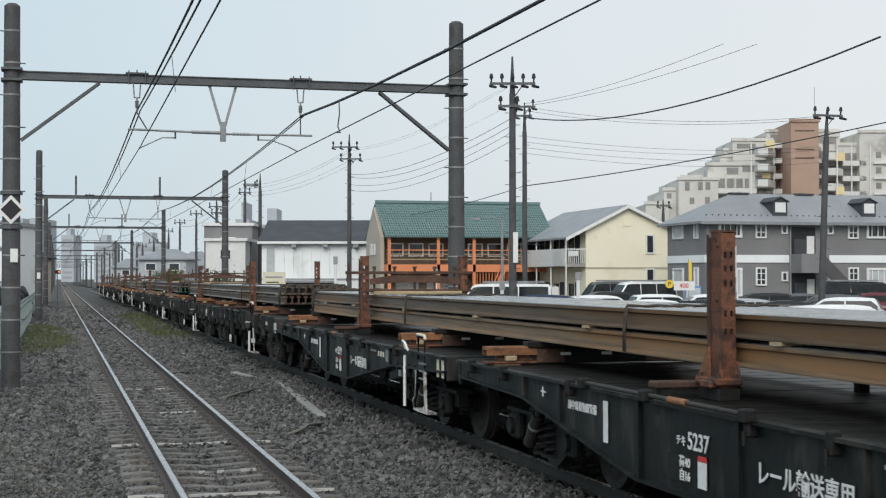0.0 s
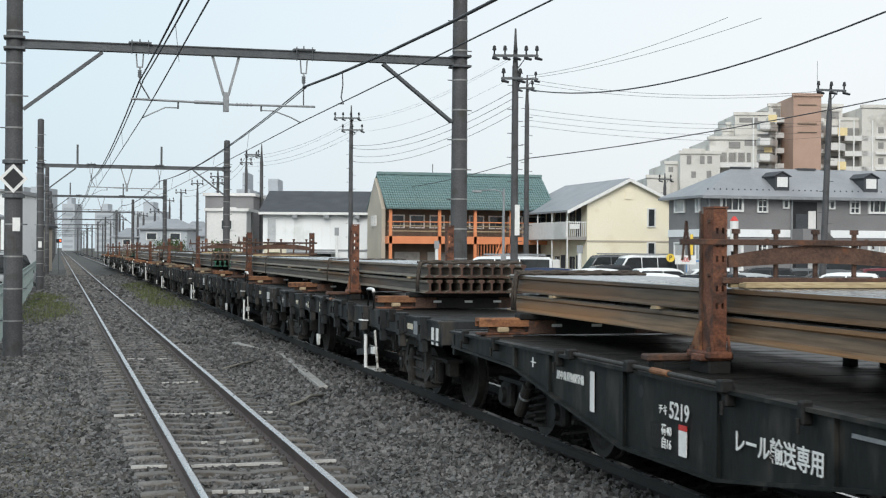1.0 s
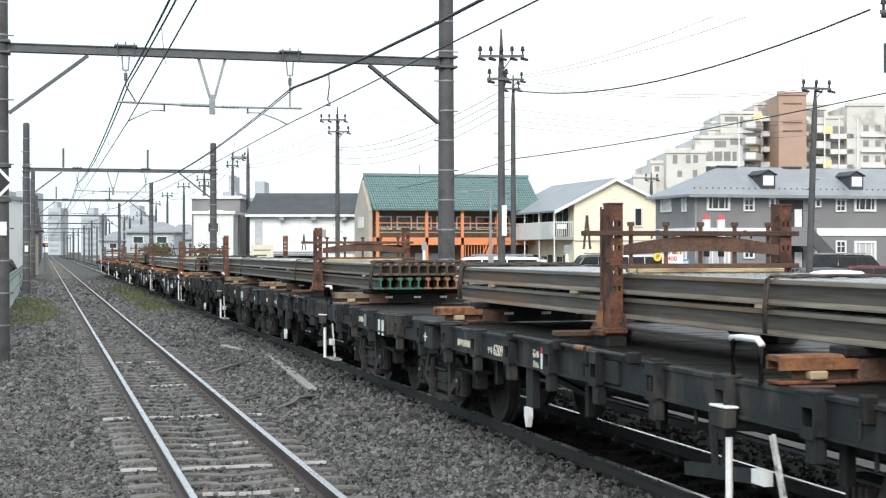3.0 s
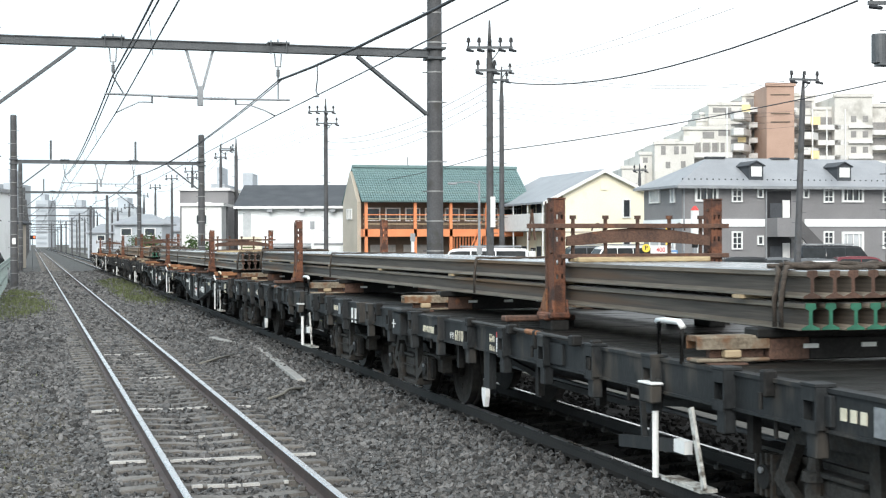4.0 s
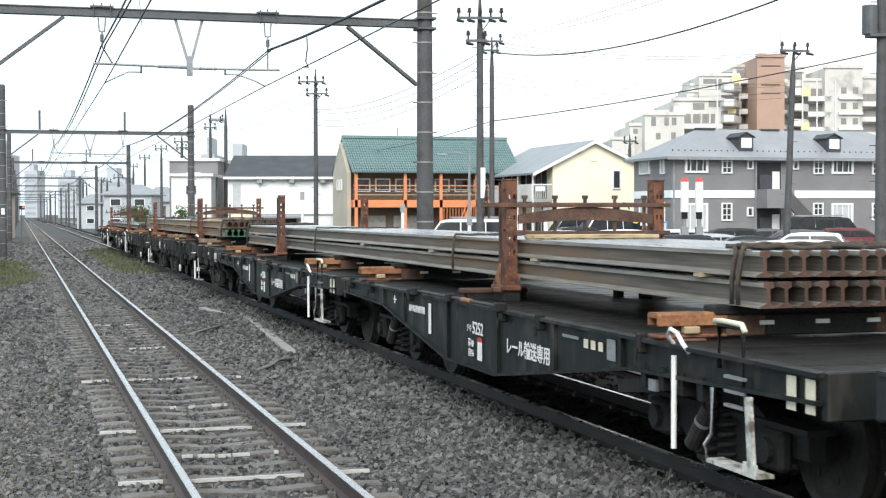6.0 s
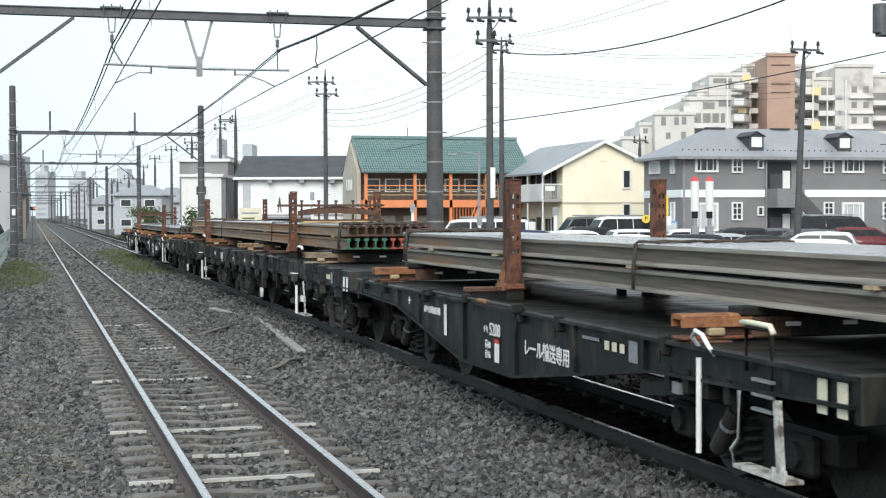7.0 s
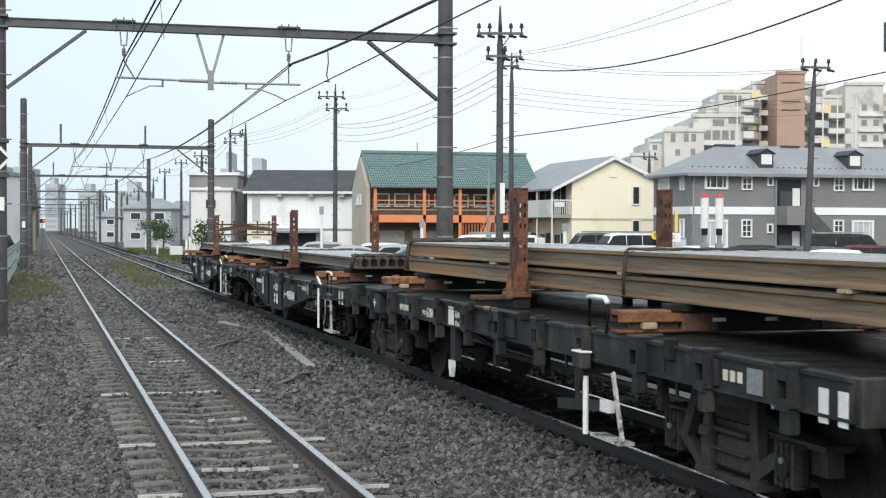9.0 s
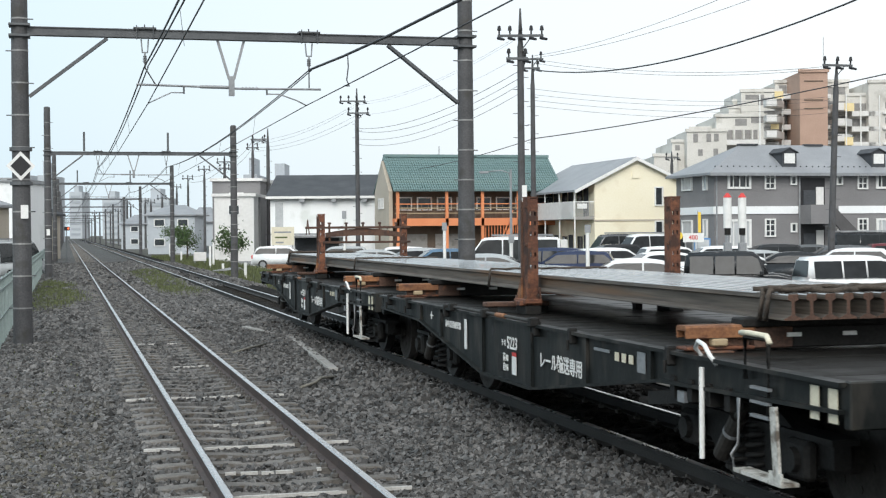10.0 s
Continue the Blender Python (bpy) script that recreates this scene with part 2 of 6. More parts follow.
    grass=material("grass", (0.06, 0.075, 0.028), (0.12, 0.135, 0.055), 0.8, scale=0.8, fine=8, island=0.4, bump=0),
    twig=material("twig", (0.13, 0.12, 0.10), (0.2, 0.19, 0.165), 0.85, scale=6),
    bark=material("bark", (0.06, 0.045, 0.035), (0.11, 0.085, 0.065), 0.9, scale=4),
    tyre=material("tyre", (0.012, 0.012, 0.012), (0.025, 0.025, 0.025), 0.8),
    sign_yellow=material("sign_yellow", (0.8, 0.55, 0.05), (0.85, 0.6, 0.08), 0.5),
    ink=material("ink", (0.01, 0.01, 0.012), (0.02, 0.02, 0.022), 0.6, bump=0),
    blue=material("blue", (0.08, 0.2, 0.4), (0.12, 0.26, 0.48), 0.5),
    lamp_red=glowing("lamp_red", (1.0, 0.12, 0.03), 3.0),
)


def paint(name, c):
    return material(name, c, tuple(min(1, v * 1.12 + 0.004) for v in c), 0.16, rough2=0.3, scale=1, fine=8, bump=0.0, spec=0.6)


CAR = dict(white=paint("car_white", (0.72, 0.73, 0.73)), black=paint("car_black", (0.014, 0.015, 0.017)), silver=paint("car_silver", (0.36, 0.38, 0.39)),
           blue=paint("car_blue", (0.09, 0.16, 0.24)), navy=paint("car_navy", (0.02, 0.03, 0.07)), grey=paint("car_grey", (0.09, 0.095, 0.1)), maroon=paint("car_maroon", (0.12, 0.02, 0.025)))


# ---- building blocks ----
def part(name, bm, mat, parent=None, label="", smooth=False):
    me = bpy.data.meshes.new(name)
    bmesh.ops.recalc_face_normals(bm, faces=bm.faces)
    bm.to_mesh(me)
    bm.free()
    me.materials.append(mat)
    if smooth:
        for p in me.polygons:
            p.use_smooth = True
    ob = new(name, me)
    ob.parent = parent
    if label:
        tagged(ob, label)
    return ob


def again(name, me, parent, m=None):
    """One more object on a mesh that exists."""
    ob = new(name, me)
    ob.parent = parent
    if m is not None:
        ob.matrix_basis = m
    return ob


def thing(name, label, category, group="", kind="", m=None):
    ob = new(name)
    if m is not None:
        ob.matrix_basis = m
    return tagged(ob, label, category, group, kind)


def box(bm, x0, x1, y0, y1, z0, z1, bevel=0.0):
    r = bmesh.ops.create_cube(bm, size=1.0, matrix=Matrix.LocRotScale(((x0 + x1) / 2, (y0 + y1) / 2, (z0 + z1) / 2), None, (abs(x1 - x0), abs(y1 - y0), abs(z1 - z0))))
    if bevel:
        bmesh.ops.bevel(bm, geom=list({e for v in r["verts"] for e in v.link_edges}), offset=bevel, segments=1, affect="EDGES")
    return bm


def bx(*a, **k):
    return box(bmesh.new(), *a, **k)


def rod(bm, p, q, r0, r1=None, seg=10):
    p, q = Vector(p), Vector(q)
    d = q - p
    m = Matrix.Translation((p + q) / 2) @ d.to_track_quat("Z", "Y").to_matrix().to_4x4()
    bmesh.ops.create_cone(bm, cap_ends=True, segments=seg, radius1=r0, radius2=r0 if r1 is None else r1, depth=d.length, matrix=m)
    return bm


def rd(*a, **k):
    return rod(bmesh.new(), *a, **k)


def bar(bm, p, q, w, h):
    """A square bar from p to q."""
    p, q = Vector(p), Vector(q)
    d = q - p
    m = Matrix.Translation((p + q) / 2) @ d.to_track_quat("Y", "Z").to_matrix().to_4x4() @ Matrix.Diagonal((w, d.length, h, 1))
    bmesh.ops.create_cube(bm, size=1.0, matrix=m)
    return bm


def prism(bm, outline, axis, a, b):
    """An outline in the two other axes, drawn out along axis from a to b."""
    def put(u, v, w):
        return {"x": (w, u, v), "y": (u, w, v), "z": (u, v, w)}[axis]
    lo = [bm.verts.new(put(u, v, a)) for u, v in outline]
    hi = [bm.verts.new(put(u, v, b)) for u, v in outline]
    bm.faces.new(lo)
    bm.faces.new(hi)
    n = len(outline)
    for i in range(n):
        bm.faces.new((lo[i], lo[(i + 1) % n], hi[(i + 1) % n], hi[i]))
    return bm


def pr(*a):
    return prism(bmesh.new(), *a)


def tube(name, pts, r, mat, parent=None, label="", seg=6):
    """A bent pipe, cable or wire through points."""
    bm = bmesh.new()
    rings = []
    pts = [Vector(p) for p in pts]
    for i, p in enumerate(pts):
        d = (pts[min(i + 1, len(pts) - 1)] - pts[max(i - 1, 0)]).normalized()
        q = d.to_track_quat("Z", "Y")
        rings.append([bm.verts.new(p + q @ Vector((r * math.cos(2 * math.pi * k / seg), r * math.sin(2 * math.pi * k / seg), 0))) for k in range(seg)])
    for a, b in zip(rings, rings[1:]):
        for k in range(seg):
            bm.faces.new((a[k], a[(k + 1) % seg], b[(k + 1) % seg], b[k]))
    bm.faces.new(rings[0])
    bm.faces.new(rings[-1])
    return part(name, bm, mat, parent, label, True)


def sagging(p, q, sag, n=14):
    p, q = Vector(p), Vector(q)
    return [p.lerp(q, i / n) - Vector((0, 0, 4 * sag * (i / n) * (1 - i / n))) for i in range(n + 1)]


def wire(name, p, q, sag, r, label="thin black overhead wire"):
    return tagged(tube(name, sagging(p, q, sag), r, M["wire"], seg=4), label, "wire", "overhead wires")


FONT_CACHE = {}


def lettering(text, size, mat, parent, m, label=""):
    key = (text, size)
    if key not in FONT_CACHE:
        cu = bpy.data.curves.new("lettering", "FONT")
        cu.body, cu.size, cu.align_x, cu.align_y = text, size, "CENTER", "CENTER"
        cu.extrude, cu.offset = 0.002, size * 0.012
        ob = bpy.data.objects.new("lettering", cu)
        scene.collection.objects.link(ob)
        me = bpy.data.meshes.new_from_object(ob.evaluated_get(bpy.context.evaluated_depsgraph_get()))
        me.name = "lettering"
        bpy.data.objects.remove(ob)
        me.materials.clear()
        me.materials.append(mat)
        FONT_CACHE[key] = me
    ob = again("lettering", FONT_CACHE[key], parent, m)
    if label:
        tagged(ob, label)
    return ob


def scattered(name, base, spots, mat):
    """Many small copies of a base shape (verts, faces) as one mesh; spots: n x 4 x 3 arrays of three axes and a place."""
    v, f = np.array(base[0], float), np.array(base[1], int)
    n = len(spots)
    verts = np.einsum("vk,nkj->nvj", v, spots[:, :3]) + spots[:, 3][:, None]
    faces = (f[None] + (np.arange(n) * len(v))[:, None, None]).reshape(-1, f.shape[1])
    me = bpy.data.meshes.new(name)
    me.from_pydata(verts.reshape(-1, 3).tolist(), [], faces.tolist())
    me.materials.append(mat)
    return new(name, me)
# ---- ground, tracks ----
TRACK = (1.705, 5.573)          # centre lines, rail heads at z = 0
GAUGE = 0.566                   # half distance of the rail heads' centres
STEP = 0.546                    # sleeper spacing
rng = np.random.default_rng(7)

g = bmesh.new()
bmesh.ops.create_grid(g, x_segments=2, y_segments=2, size=2500)
for v in g.verts:
    v.co.z = -0.46
tagged(part("ground", g, M["soil"]), "damp brown soil with sparse weeds", "ground", kind="structure")


def bed_height(x, y):
    """Ballast profile across the two tracks."""
    e = min(x + 1.9, 8.4 - x)
    z = -0.2 if e > 1.0 else -0.47 + 0.27 * max(0.0, e) ** 0.7
    mid = abs(x - 3.5)
    if mid < 0.6:
        z -= 0.03 * (1 - mid / 0.6)
    if 3.9 < x < 4.9:
        z += 0.058 * min(1.0, (x - 3.9) / 0.55)
    return z + 0.018 * noise.noise((x * 1.5, y * 1.5, 0)) + 0.012 * noise.noise((x * 7, y * 7, 3))


g = bmesh.new()
xs = [-1.9 + i * 0.1 for i in range(104)]
ys = [-8 + i * 0.12 for i in range(300)] + [28 + i * 2.0 for i in range(1, 300)]
grid = [[g.verts.new((x, y, bed_height(x, y))) for x in xs] for y in ys]
for a, b in zip(grid, grid[1:]):
    for i in range(len(xs) - 1):
        g.faces.new((a[i], a[i + 1], b[i + 1], b[i]))
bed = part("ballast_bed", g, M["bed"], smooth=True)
bed.data.materials.append(M["bed_oily_shade"])
# band under the train: oil, and shade put into the bed's colour
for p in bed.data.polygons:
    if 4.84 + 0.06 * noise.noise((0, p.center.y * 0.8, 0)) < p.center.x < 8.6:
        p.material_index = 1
tagged(bed, "grey crushed-stone ballast bed under two tracks", "ballast", kind="structure")

ROUGH = ([(-1, -0.9, -0.8), (0.8, -1, -0.9), (1, 0.7, -1), (-0.7, 1, -0.7), (-0.8, -0.6, 0.9), (0.5, -0.9, 0.8), (0.9, 0.6, 0.6), (-0.5, 0.8, 1)],
         [[0, 3, 2, 1], [4, 5, 6, 7], [0, 1, 5, 4], [1, 2, 6, 5], [2, 3, 7, 6], [3, 0, 4, 7]])


def stones(name, n, x0, x1, y0, y1, size, mat, label, sink=0.4, power=1.0):
    x = rng.uniform(x0, x1, n)
    y = y0 + (y1 - y0) * rng.uniform(0, 1, n) ** power
    keep = np.ones(n, bool)
    for c in TRACK:
        for s in (-GAUGE, GAUGE):
            keep &= abs(x - c - s) > 0.10
        near = np.abs((y - 11.5 + STEP / 2) % STEP - STEP / 2) < 0.12
        keep &= ~((abs(x - c) < 1.0) & ((x < 4.0) | (x > 4.9)) & near & (rng.uniform(0, 1, n) < 0.93))
    x, y = x[keep], y[keep]
    spots = np.zeros((len(x), 4, 3))
    for i in range(len(x)):
        s = size * rng.uniform(0.55, 1.25)
        m = np.array(Euler(rng.uniform(0, 6.3, 3)).to_matrix()) * (s * rng.uniform(0.35, 0.95, 3))[:, None]
        spots[i, :3] = m
        spots[i, 3] = (x[i], y[i], bed_height(x[i], y[i]) + s * (0.5 - sink))
    ob = scattered(name, ROUGH, spots, mat)
    return tagged(ob, label, "ballast", kind="stuff")


stones("ballast_stones", 30000, -1.8, 4.9, 5.0, 16.0, 0.034, M["stone"], "wet grey crushed ballast stones", 0.3)
stones("ballast_stones", 21000, -1.8, 4.9, 16.0, 32.0, 0.044, M["stone"], "wet grey crushed ballast stones", 0.3)
stones("ballast_stones", 16000, -1.8, 4.9, 32.0, 58.0, 0.062, M["stone"], "wet grey crushed ballast stones", 0.3)
stones("ballast_stones", 9000, -1.8, 8.0, 58.0, 110.0, 0.1, M["stone"], "wet grey crushed ballast stones", 0.3)
stones("ballast_stones", 8000, 4.8, 8.3, 5.0, 34.0, 0.042, M["stone_oily_shade"], "oily ballast stones darkened for the shade under the train", 0.3)
stones("ballast_stones", 4000, -1.8, 6.7, -8.0, 5.0, 0.05, M["stone"], "wet grey crushed ballast stones", 0.3)
stones("ballast_stones", 7000, -1.8, 0.4, 5.0, 20.0, 0.03, M["stone_brown"], "brownish ballast stones along the shoulder", 0.3)

RAIL_PROFILE = [(-0.06, -0.152), (0.06, -0.152), (0.06, -0.14), (0.012, -0.118), (0.009, -0.045), (0.032, -0.034), (0.032, -0.008),
                (0.022, 0.0), (-0.022, 0.0), (-0.032, -0.008), (-0.032, -0.034), (-0.009, -0.045), (-0.012, -0.118), (-0.06, -0.14)]


def running_rail(x, parent):
    ob = part("running_rail", pr([(x + u, w) for u, w in RAIL_PROFILE], "y", -10, 700), M["rail_side"] if parent.name.endswith("1") else M["rail_shade"], parent)
    ob.data.materials.append(M["rail_top"])
    for p in ob.data.polygons:
        c = p.center
        if c.z > -0.006 or (abs(p.normal.z) > 0.3 and c.z > -0.02):
            p.material_index = 1
    return ob


def sleeper_mesh(mat):
    bm = bmesh.new()
    prism(bm, [(-1.0, -0.165), (-0.55, -0.15), (0, -0.185), (0.55, -0.15), (1.0, -0.165), (1.0, -0.3), (-1.0, -0.3)], "y", -0.09, 0.09)
    bmesh.ops.bevel(bm, geom=[e for e in bm.edges if all(v.co.z > -0.2 for v in e.verts)], offset=0.012, segments=1, affect="EDGES")
    me = bpy.data.meshes.new("sleeper")
    bmesh.ops.recalc_face_normals(bm, faces=bm.faces)
    bm.to_mesh(me)
    bm.free()
    me.materials.append(M[mat])
    return me


SLEEPERS = (sleeper_mesh("sleeper"), sleeper_mesh("sleeper_shade"))
clip_bm = bmesh.new()
for s in (-GAUGE, GAUGE):
    for e in (-0.085, 0.085):
        box(clip_bm, s + e - 0.03, s + e + 0.03, -0.04, 0.04, -0.16, -0.115, 0.01)
        rod(clip_bm, (s + e, 0, -0.13), (s + e, 0, -0.09), 0.012, seg=6)
CLIPS = bpy.data.meshes.new("rail_clip")
clip_bm.to_mesh(CLIPS)
clip_bm.free()
CLIPS.materials.append(M["clip"])


def pale_edge(x0, x1, parent, y, gaps):
    """Pale chipped strip on a sleeper's near edge."""
    r = random.Random(int(y * 100))
    x = x0
    while x < x1 - 0.03:
        w = min(x1 - x, r.uniform(0.05, 0.16) if gaps else x1 - x)
        top = -0.165 + (0.015 * (1 - abs(abs(x + w / 2) - 0.55) / 0.5))
        if not gaps or r.random() > 0.3:
            part("pale_edge", bx(x, x + w, -0.1, -0.066, top - 0.02, top + 0.007), M["pale"], parent, "pale chipped concrete edge").matrix_basis = pose(0, 0, 0)
        x += w + (r.uniform(0.01, 0.06) if gaps else 0)


for n, c in enumerate(TRACK):
    track = thing(f"track_{n + 1}", "narrow-gauge railway track on concrete sleepers, rail heads polished", "track", kind="structure", m=pose(c, 0, 0))
    for s in (-GAUGE, GAUGE):
        running_rail(s, track)
    for k in range(-36, 130):
        y = 11.498 + k * STEP
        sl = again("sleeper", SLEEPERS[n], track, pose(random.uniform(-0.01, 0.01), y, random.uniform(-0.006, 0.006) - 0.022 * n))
        if k < 60:
            again("rail_clip", CLIPS, track, pose(0, y, 0))
        if n == 0 and k in (-4, 0, 2, 5, 8, 13, 21, 30):
            for a, b in (((-1.0, -0.66), (-0.46, 0.46), (0.66, 1.0)) if k in (0, 5, 13) else ((-0.4, 0.44),)):
                pale_edge(a, b, sl, y, k not in (0, 5))
    far = bmesh.new()
    for k in range(130, 620):
        y = 11.498 + k * STEP
        box(far, -1.0, 1.0, y - 0.09, y + 0.09, -0.3, -0.16)
    tagged(part("far_sleepers", far, M["sleeper"], track), kind="stuff")

# concrete cable-trough lid between the tracks, and loose sticks
lid = tagged(part("trough_lid", bx(-0.07, 0.07, -3.4, 3.4, -0.05, 0.02, 0.01), M["concrete"]), "weathered concrete trough lid lying in the ballast", "lid")
lid.matrix_basis = pose(4.13, 25.0, -0.155, 0, 2.0, -3.5)
lid2 = tagged(part("trough_lid", bx(-0.06, 0.06, -1.2, 1.2, -0.05, 0.02, 0.01), M["concrete"]), "weathered concrete trough lid lying in the ballast", "lid")
lid2.matrix_basis = pose(4.0, 31.0, -0.165, 0, 0, 8)
for pts in ([(3.05, 19.3, -0.17), (3.3, 19.6, -0.14), (3.5, 20.3, -0.15), (3.75, 20.5, -0.16)], [(2.8, 25.3, -0.17), (3.2, 26.0, -0.14), (3.6, 27.0, -0.16)]):
    tagged(tube("branch", pts, 0.022, M["twig"]), "bare bleached branch lying on ballast", "branch")

# asphalt of the parking lot and the side street
TOWN = pose(0, 0, 0, 0, 0, -14.655)     # the town's grid: x along the street fronts, y away from the line


def town(x, y, z=0.0, rz=0.0):
    return TOWN @ pose(x, y, z, 0, 0, rz)


lot = tagged(part("parking_lot", bx(4, 75, 26, 118, -0.5, -0.43), M["asphalt"]), "wet grey asphalt parking lot", "pavement", kind="structure")
lot.matrix_basis = pose(9, 0, 0, 0, 0, -14.655)
street = tagged(part("side_street", bx(-8.0, -3.2, -10, 600, -0.5, -0.43), M["asphalt"]), "narrow wet asphalt street beside the line", "road", kind="structure")
lane = tagged(part("lane", bx(12.5, 16.5, 60, 500, -0.5, -0.44), M["asphalt"]), "narrow wet asphalt lane behind the verge", "road", kind="structure")
kerb = tagged(part("kerb", bx(12.2, 12.5, 60, 400, -0.5, -0.3), M["concrete"]), "low concrete kerb", "kerb", kind="structure")


def blades(name, n, x0, x1, y0, y1, h, label, z=-0.44, clump=0):
    base = ([(-0.5, 0, 0), (0.5, 0, 0), (0.1, 0.25, 1), (-0.1, 0.25, 1)], [[0, 1, 2, 3]])
    if clump:
        cx, cy = rng.uniform(x0, x1, clump), rng.uniform(y0, y1, clump)
        pick = rng.integers(0, clump, n)
        x, y = cx[pick] + rng.normal(0, 0.22, n), cy[pick] + rng.normal(0, 1.6, n)
    else:
        x, y = rng.uniform(x0, x1, n), rng.uniform(y0, y1, n)
    spots = np.zeros((n, 4, 3))
    for i in range(n):
        a, s = rng.uniform(0, 6.3), h * rng.uniform(0.4, 1.3)
        w = 0.018 * (1 + y[i] / 50)
        spots[i] = ((w * math.cos(a), w * math.sin(a), 0), (-s * math.sin(a), s * math.cos(a), 0), (0, 0, s), (x[i], y[i], z if z is not None else bed_height(x[i], y[i])))
    return tagged(scattered(name, base, spots, M["grass"]), label, "grass", kind="stuff")


blades("grass", 16000, 8.3, 12.1, 30, 150, 0.26, "unmown green verge grass beside the line")
blades("grass", 9000, 3.3, 4.6, 52, 85, 0.12, "thin grass growing between the tracks", None, 30)
blades("grass", 8000, -0.9, 0.3, 44, 66, 0.11, "green weeds growing in the ballast shoulder", None, 22)
blades("grass", 500, -1.7, 0.1, 10, 30, 0.04, "sparse brown-green weeds on the shoulder", None, 60)

# ---- portals and overhead line ----
PORTALS = (29.0, 72.0, 115.0, 165.0, 212.0, 262.0, 312.0)


def mast(x, y, top, parent_name="portal_mast"):
    m = thing(parent_name, "dark round concrete catenary mast with pale steel bands", "mast", "catenary masts", m=pose(x, y, 0))
    part("shaft", rd((0, 0, -0.5), (0, 0, top), 0.185, 0.15, seg=20), M["mast"], m, smooth=False)
    part("cap", rd((0, 0, top), (0, 0, top + 0.05), 0.15, 0.09, seg=16), M["mast"], m)
    for k in range(int((top - 0.3) / 0.62)):
        z = 0.5 + k * 0.62
        r = 0.187 - 0.035 * z / top
        part("band", rd((0, 0, z), (0, 0, z + 0.03), r + 0.004, seg=20), M["band"], m)
        if y < 100:
            part("step_bolt", rd((0, 0, z + 0.015), (0.26 if k % 2 else -0.26, 0, z + 0.015), 0.011, seg=6), M["steel"], m)
    return m


def insulator(parent, x, y, z0, z1):
    bm = bmesh.new()
    rod(bm, (x, y, z0), (x, y, z1), 0.018, seg=8)
    for k in range(4):
        z = z0 + (z1 - z0) * (0.35 + 0.12 * k)
        rod(bm, (x, y, z - 0.02), (x, y, z + 0.02), 0.022, 0.045, seg=10)
    return part("insulator", bm, M["galv"], parent)


def portal(y, detail=True):
    right_top, left_top = 7.25, 7.2 if y < 40 else 8.05
    mast(-0.82, y, left_top)
    mast(8.1, y, right_top)
    b = thing("portal_beam", "grey steel portal beam spanning two tracks between masts", "portal", "catenary portals", m=pose(0, y, 0))
    girder = bmesh.new()
    box(girder, -0.72, 8.0, -0.08, 0.08, 5.93, 5.95)
    box(girder, -0.72, 8.0, -0.055, 0.055, 5.802, 5.928)
    box(girder, -0.72, 8.0, -0.1, 0.1, 5.78, 5.80)
    part("girder", girder, M["steel"], b)
    for x, sx in ((-0.82, 1), (8.1, -1)):
        cl = bmesh.new()
        for z in (5.76, 5.97):
            box(cl, x - 0.2, x + 0.2, -0.2, 0.2, z - 0.025, z + 0.025, 0.008)
        part("clamp", cl, M["steel"], b)
        br = bmesh.new()
        for o in (-0.05, 0.05):
            bar(br, (x + sx * 1.65, o, 5.76), (x + sx * 0.17, o, 4.6), 0.045, 0.06)
        part("brace", br, M["steel"], b)
    if detail:
        for x in (1.55, 4.81):
            pl = bmesh.new()
            box(pl, x - 0.22, x + 0.22, -0.12, 0.12, 5.952, 5.985)
            for o in (-0.16, 0.16):
                rod(pl, (x + o, -0.11, 5.74), (x + o, -0.11, 6.02), 0.012, seg=6)
            rod(pl, (x, 0, 5.985), (x, 0, 6.05), 0.014, seg=6)
            part("hanger_plate", pl, M["steel"], b)
            yoke = bmesh.new()
            rod(yoke, (x - 0.07, 0, 5.76), (x - 0.05, 0, 5.5), 0.014, seg=6)
            rod(yoke, (x + 0.07, 0, 5.76), (x + 0.05, 0, 5.5), 0.014, seg=6)
            rod(yoke, (x - 0.06, 0, 5.5), (x + 0.06, 0, 5.5), 0.014, seg=6)
            part("yoke", yoke, M["galv"], b)
            insulator(b, x, 0, 5.2, 5.5)
        v = bmesh.new()
        bar(v, (2.965, 0, 5.8), (3.2, 0, 5.0), 0.05, 0.05)
        bar(v, (3.505, 0, 5.8), (3.29, 0, 5.0), 0.05, 0.05)
        box(v, 3.19, 3.3, -0.05, 0.05, 4.67, 5.06)
        part("drop_arm", v, M["galv"], b)
        bars = bmesh.new()
        rod(bars, (1.38, 0, 4.87), (2.9, 0, 4.84), 0.022, seg=8)
        rod(bars, (3.3, 0, 4.82), (5.05, 0, 4.83), 0.022, seg=8)
        rod(bars, (2.62, 0, 4.845), (3.19, 0, 4.84), 0.034, seg=8)
        for k in range(5):
            rod(bars, (2.75 + 0.07 * k, 0, 4.845), (2.78 + 0.07 * k, 0, 4.845), 0.033, seg=8)
            rod(bars, (3.45 + 0.07 * k, 0, 4.825), (3.48 + 0.07 * k, 0, 4.825), 0.033, seg=8)
        part("registration_bar", bars, M["galv"], b)
        for x, sx, xe in ((2.3, -1, 1.6), (3.95, 1, 4.75)):
            rod_bm = rd((x, 0, 4.83), (x, 0, 4.7), 0.02, seg=6)
            part("dropper", rod_bm, M["steel"], b)
            tube("steady_arm", [(x, 0, 4.72), (x + sx * 0.25, 0, 4.72), (xe - sx * 0.2, 0, 4.6), (xe, 0, 4.5)], 0.014, M["galv"], b)
        part("stay", bar(bmesh.new(), (1.55, 0, 5.2), (1.75, 0, 4.87), 0.025, 0.025), M["steel"], b)
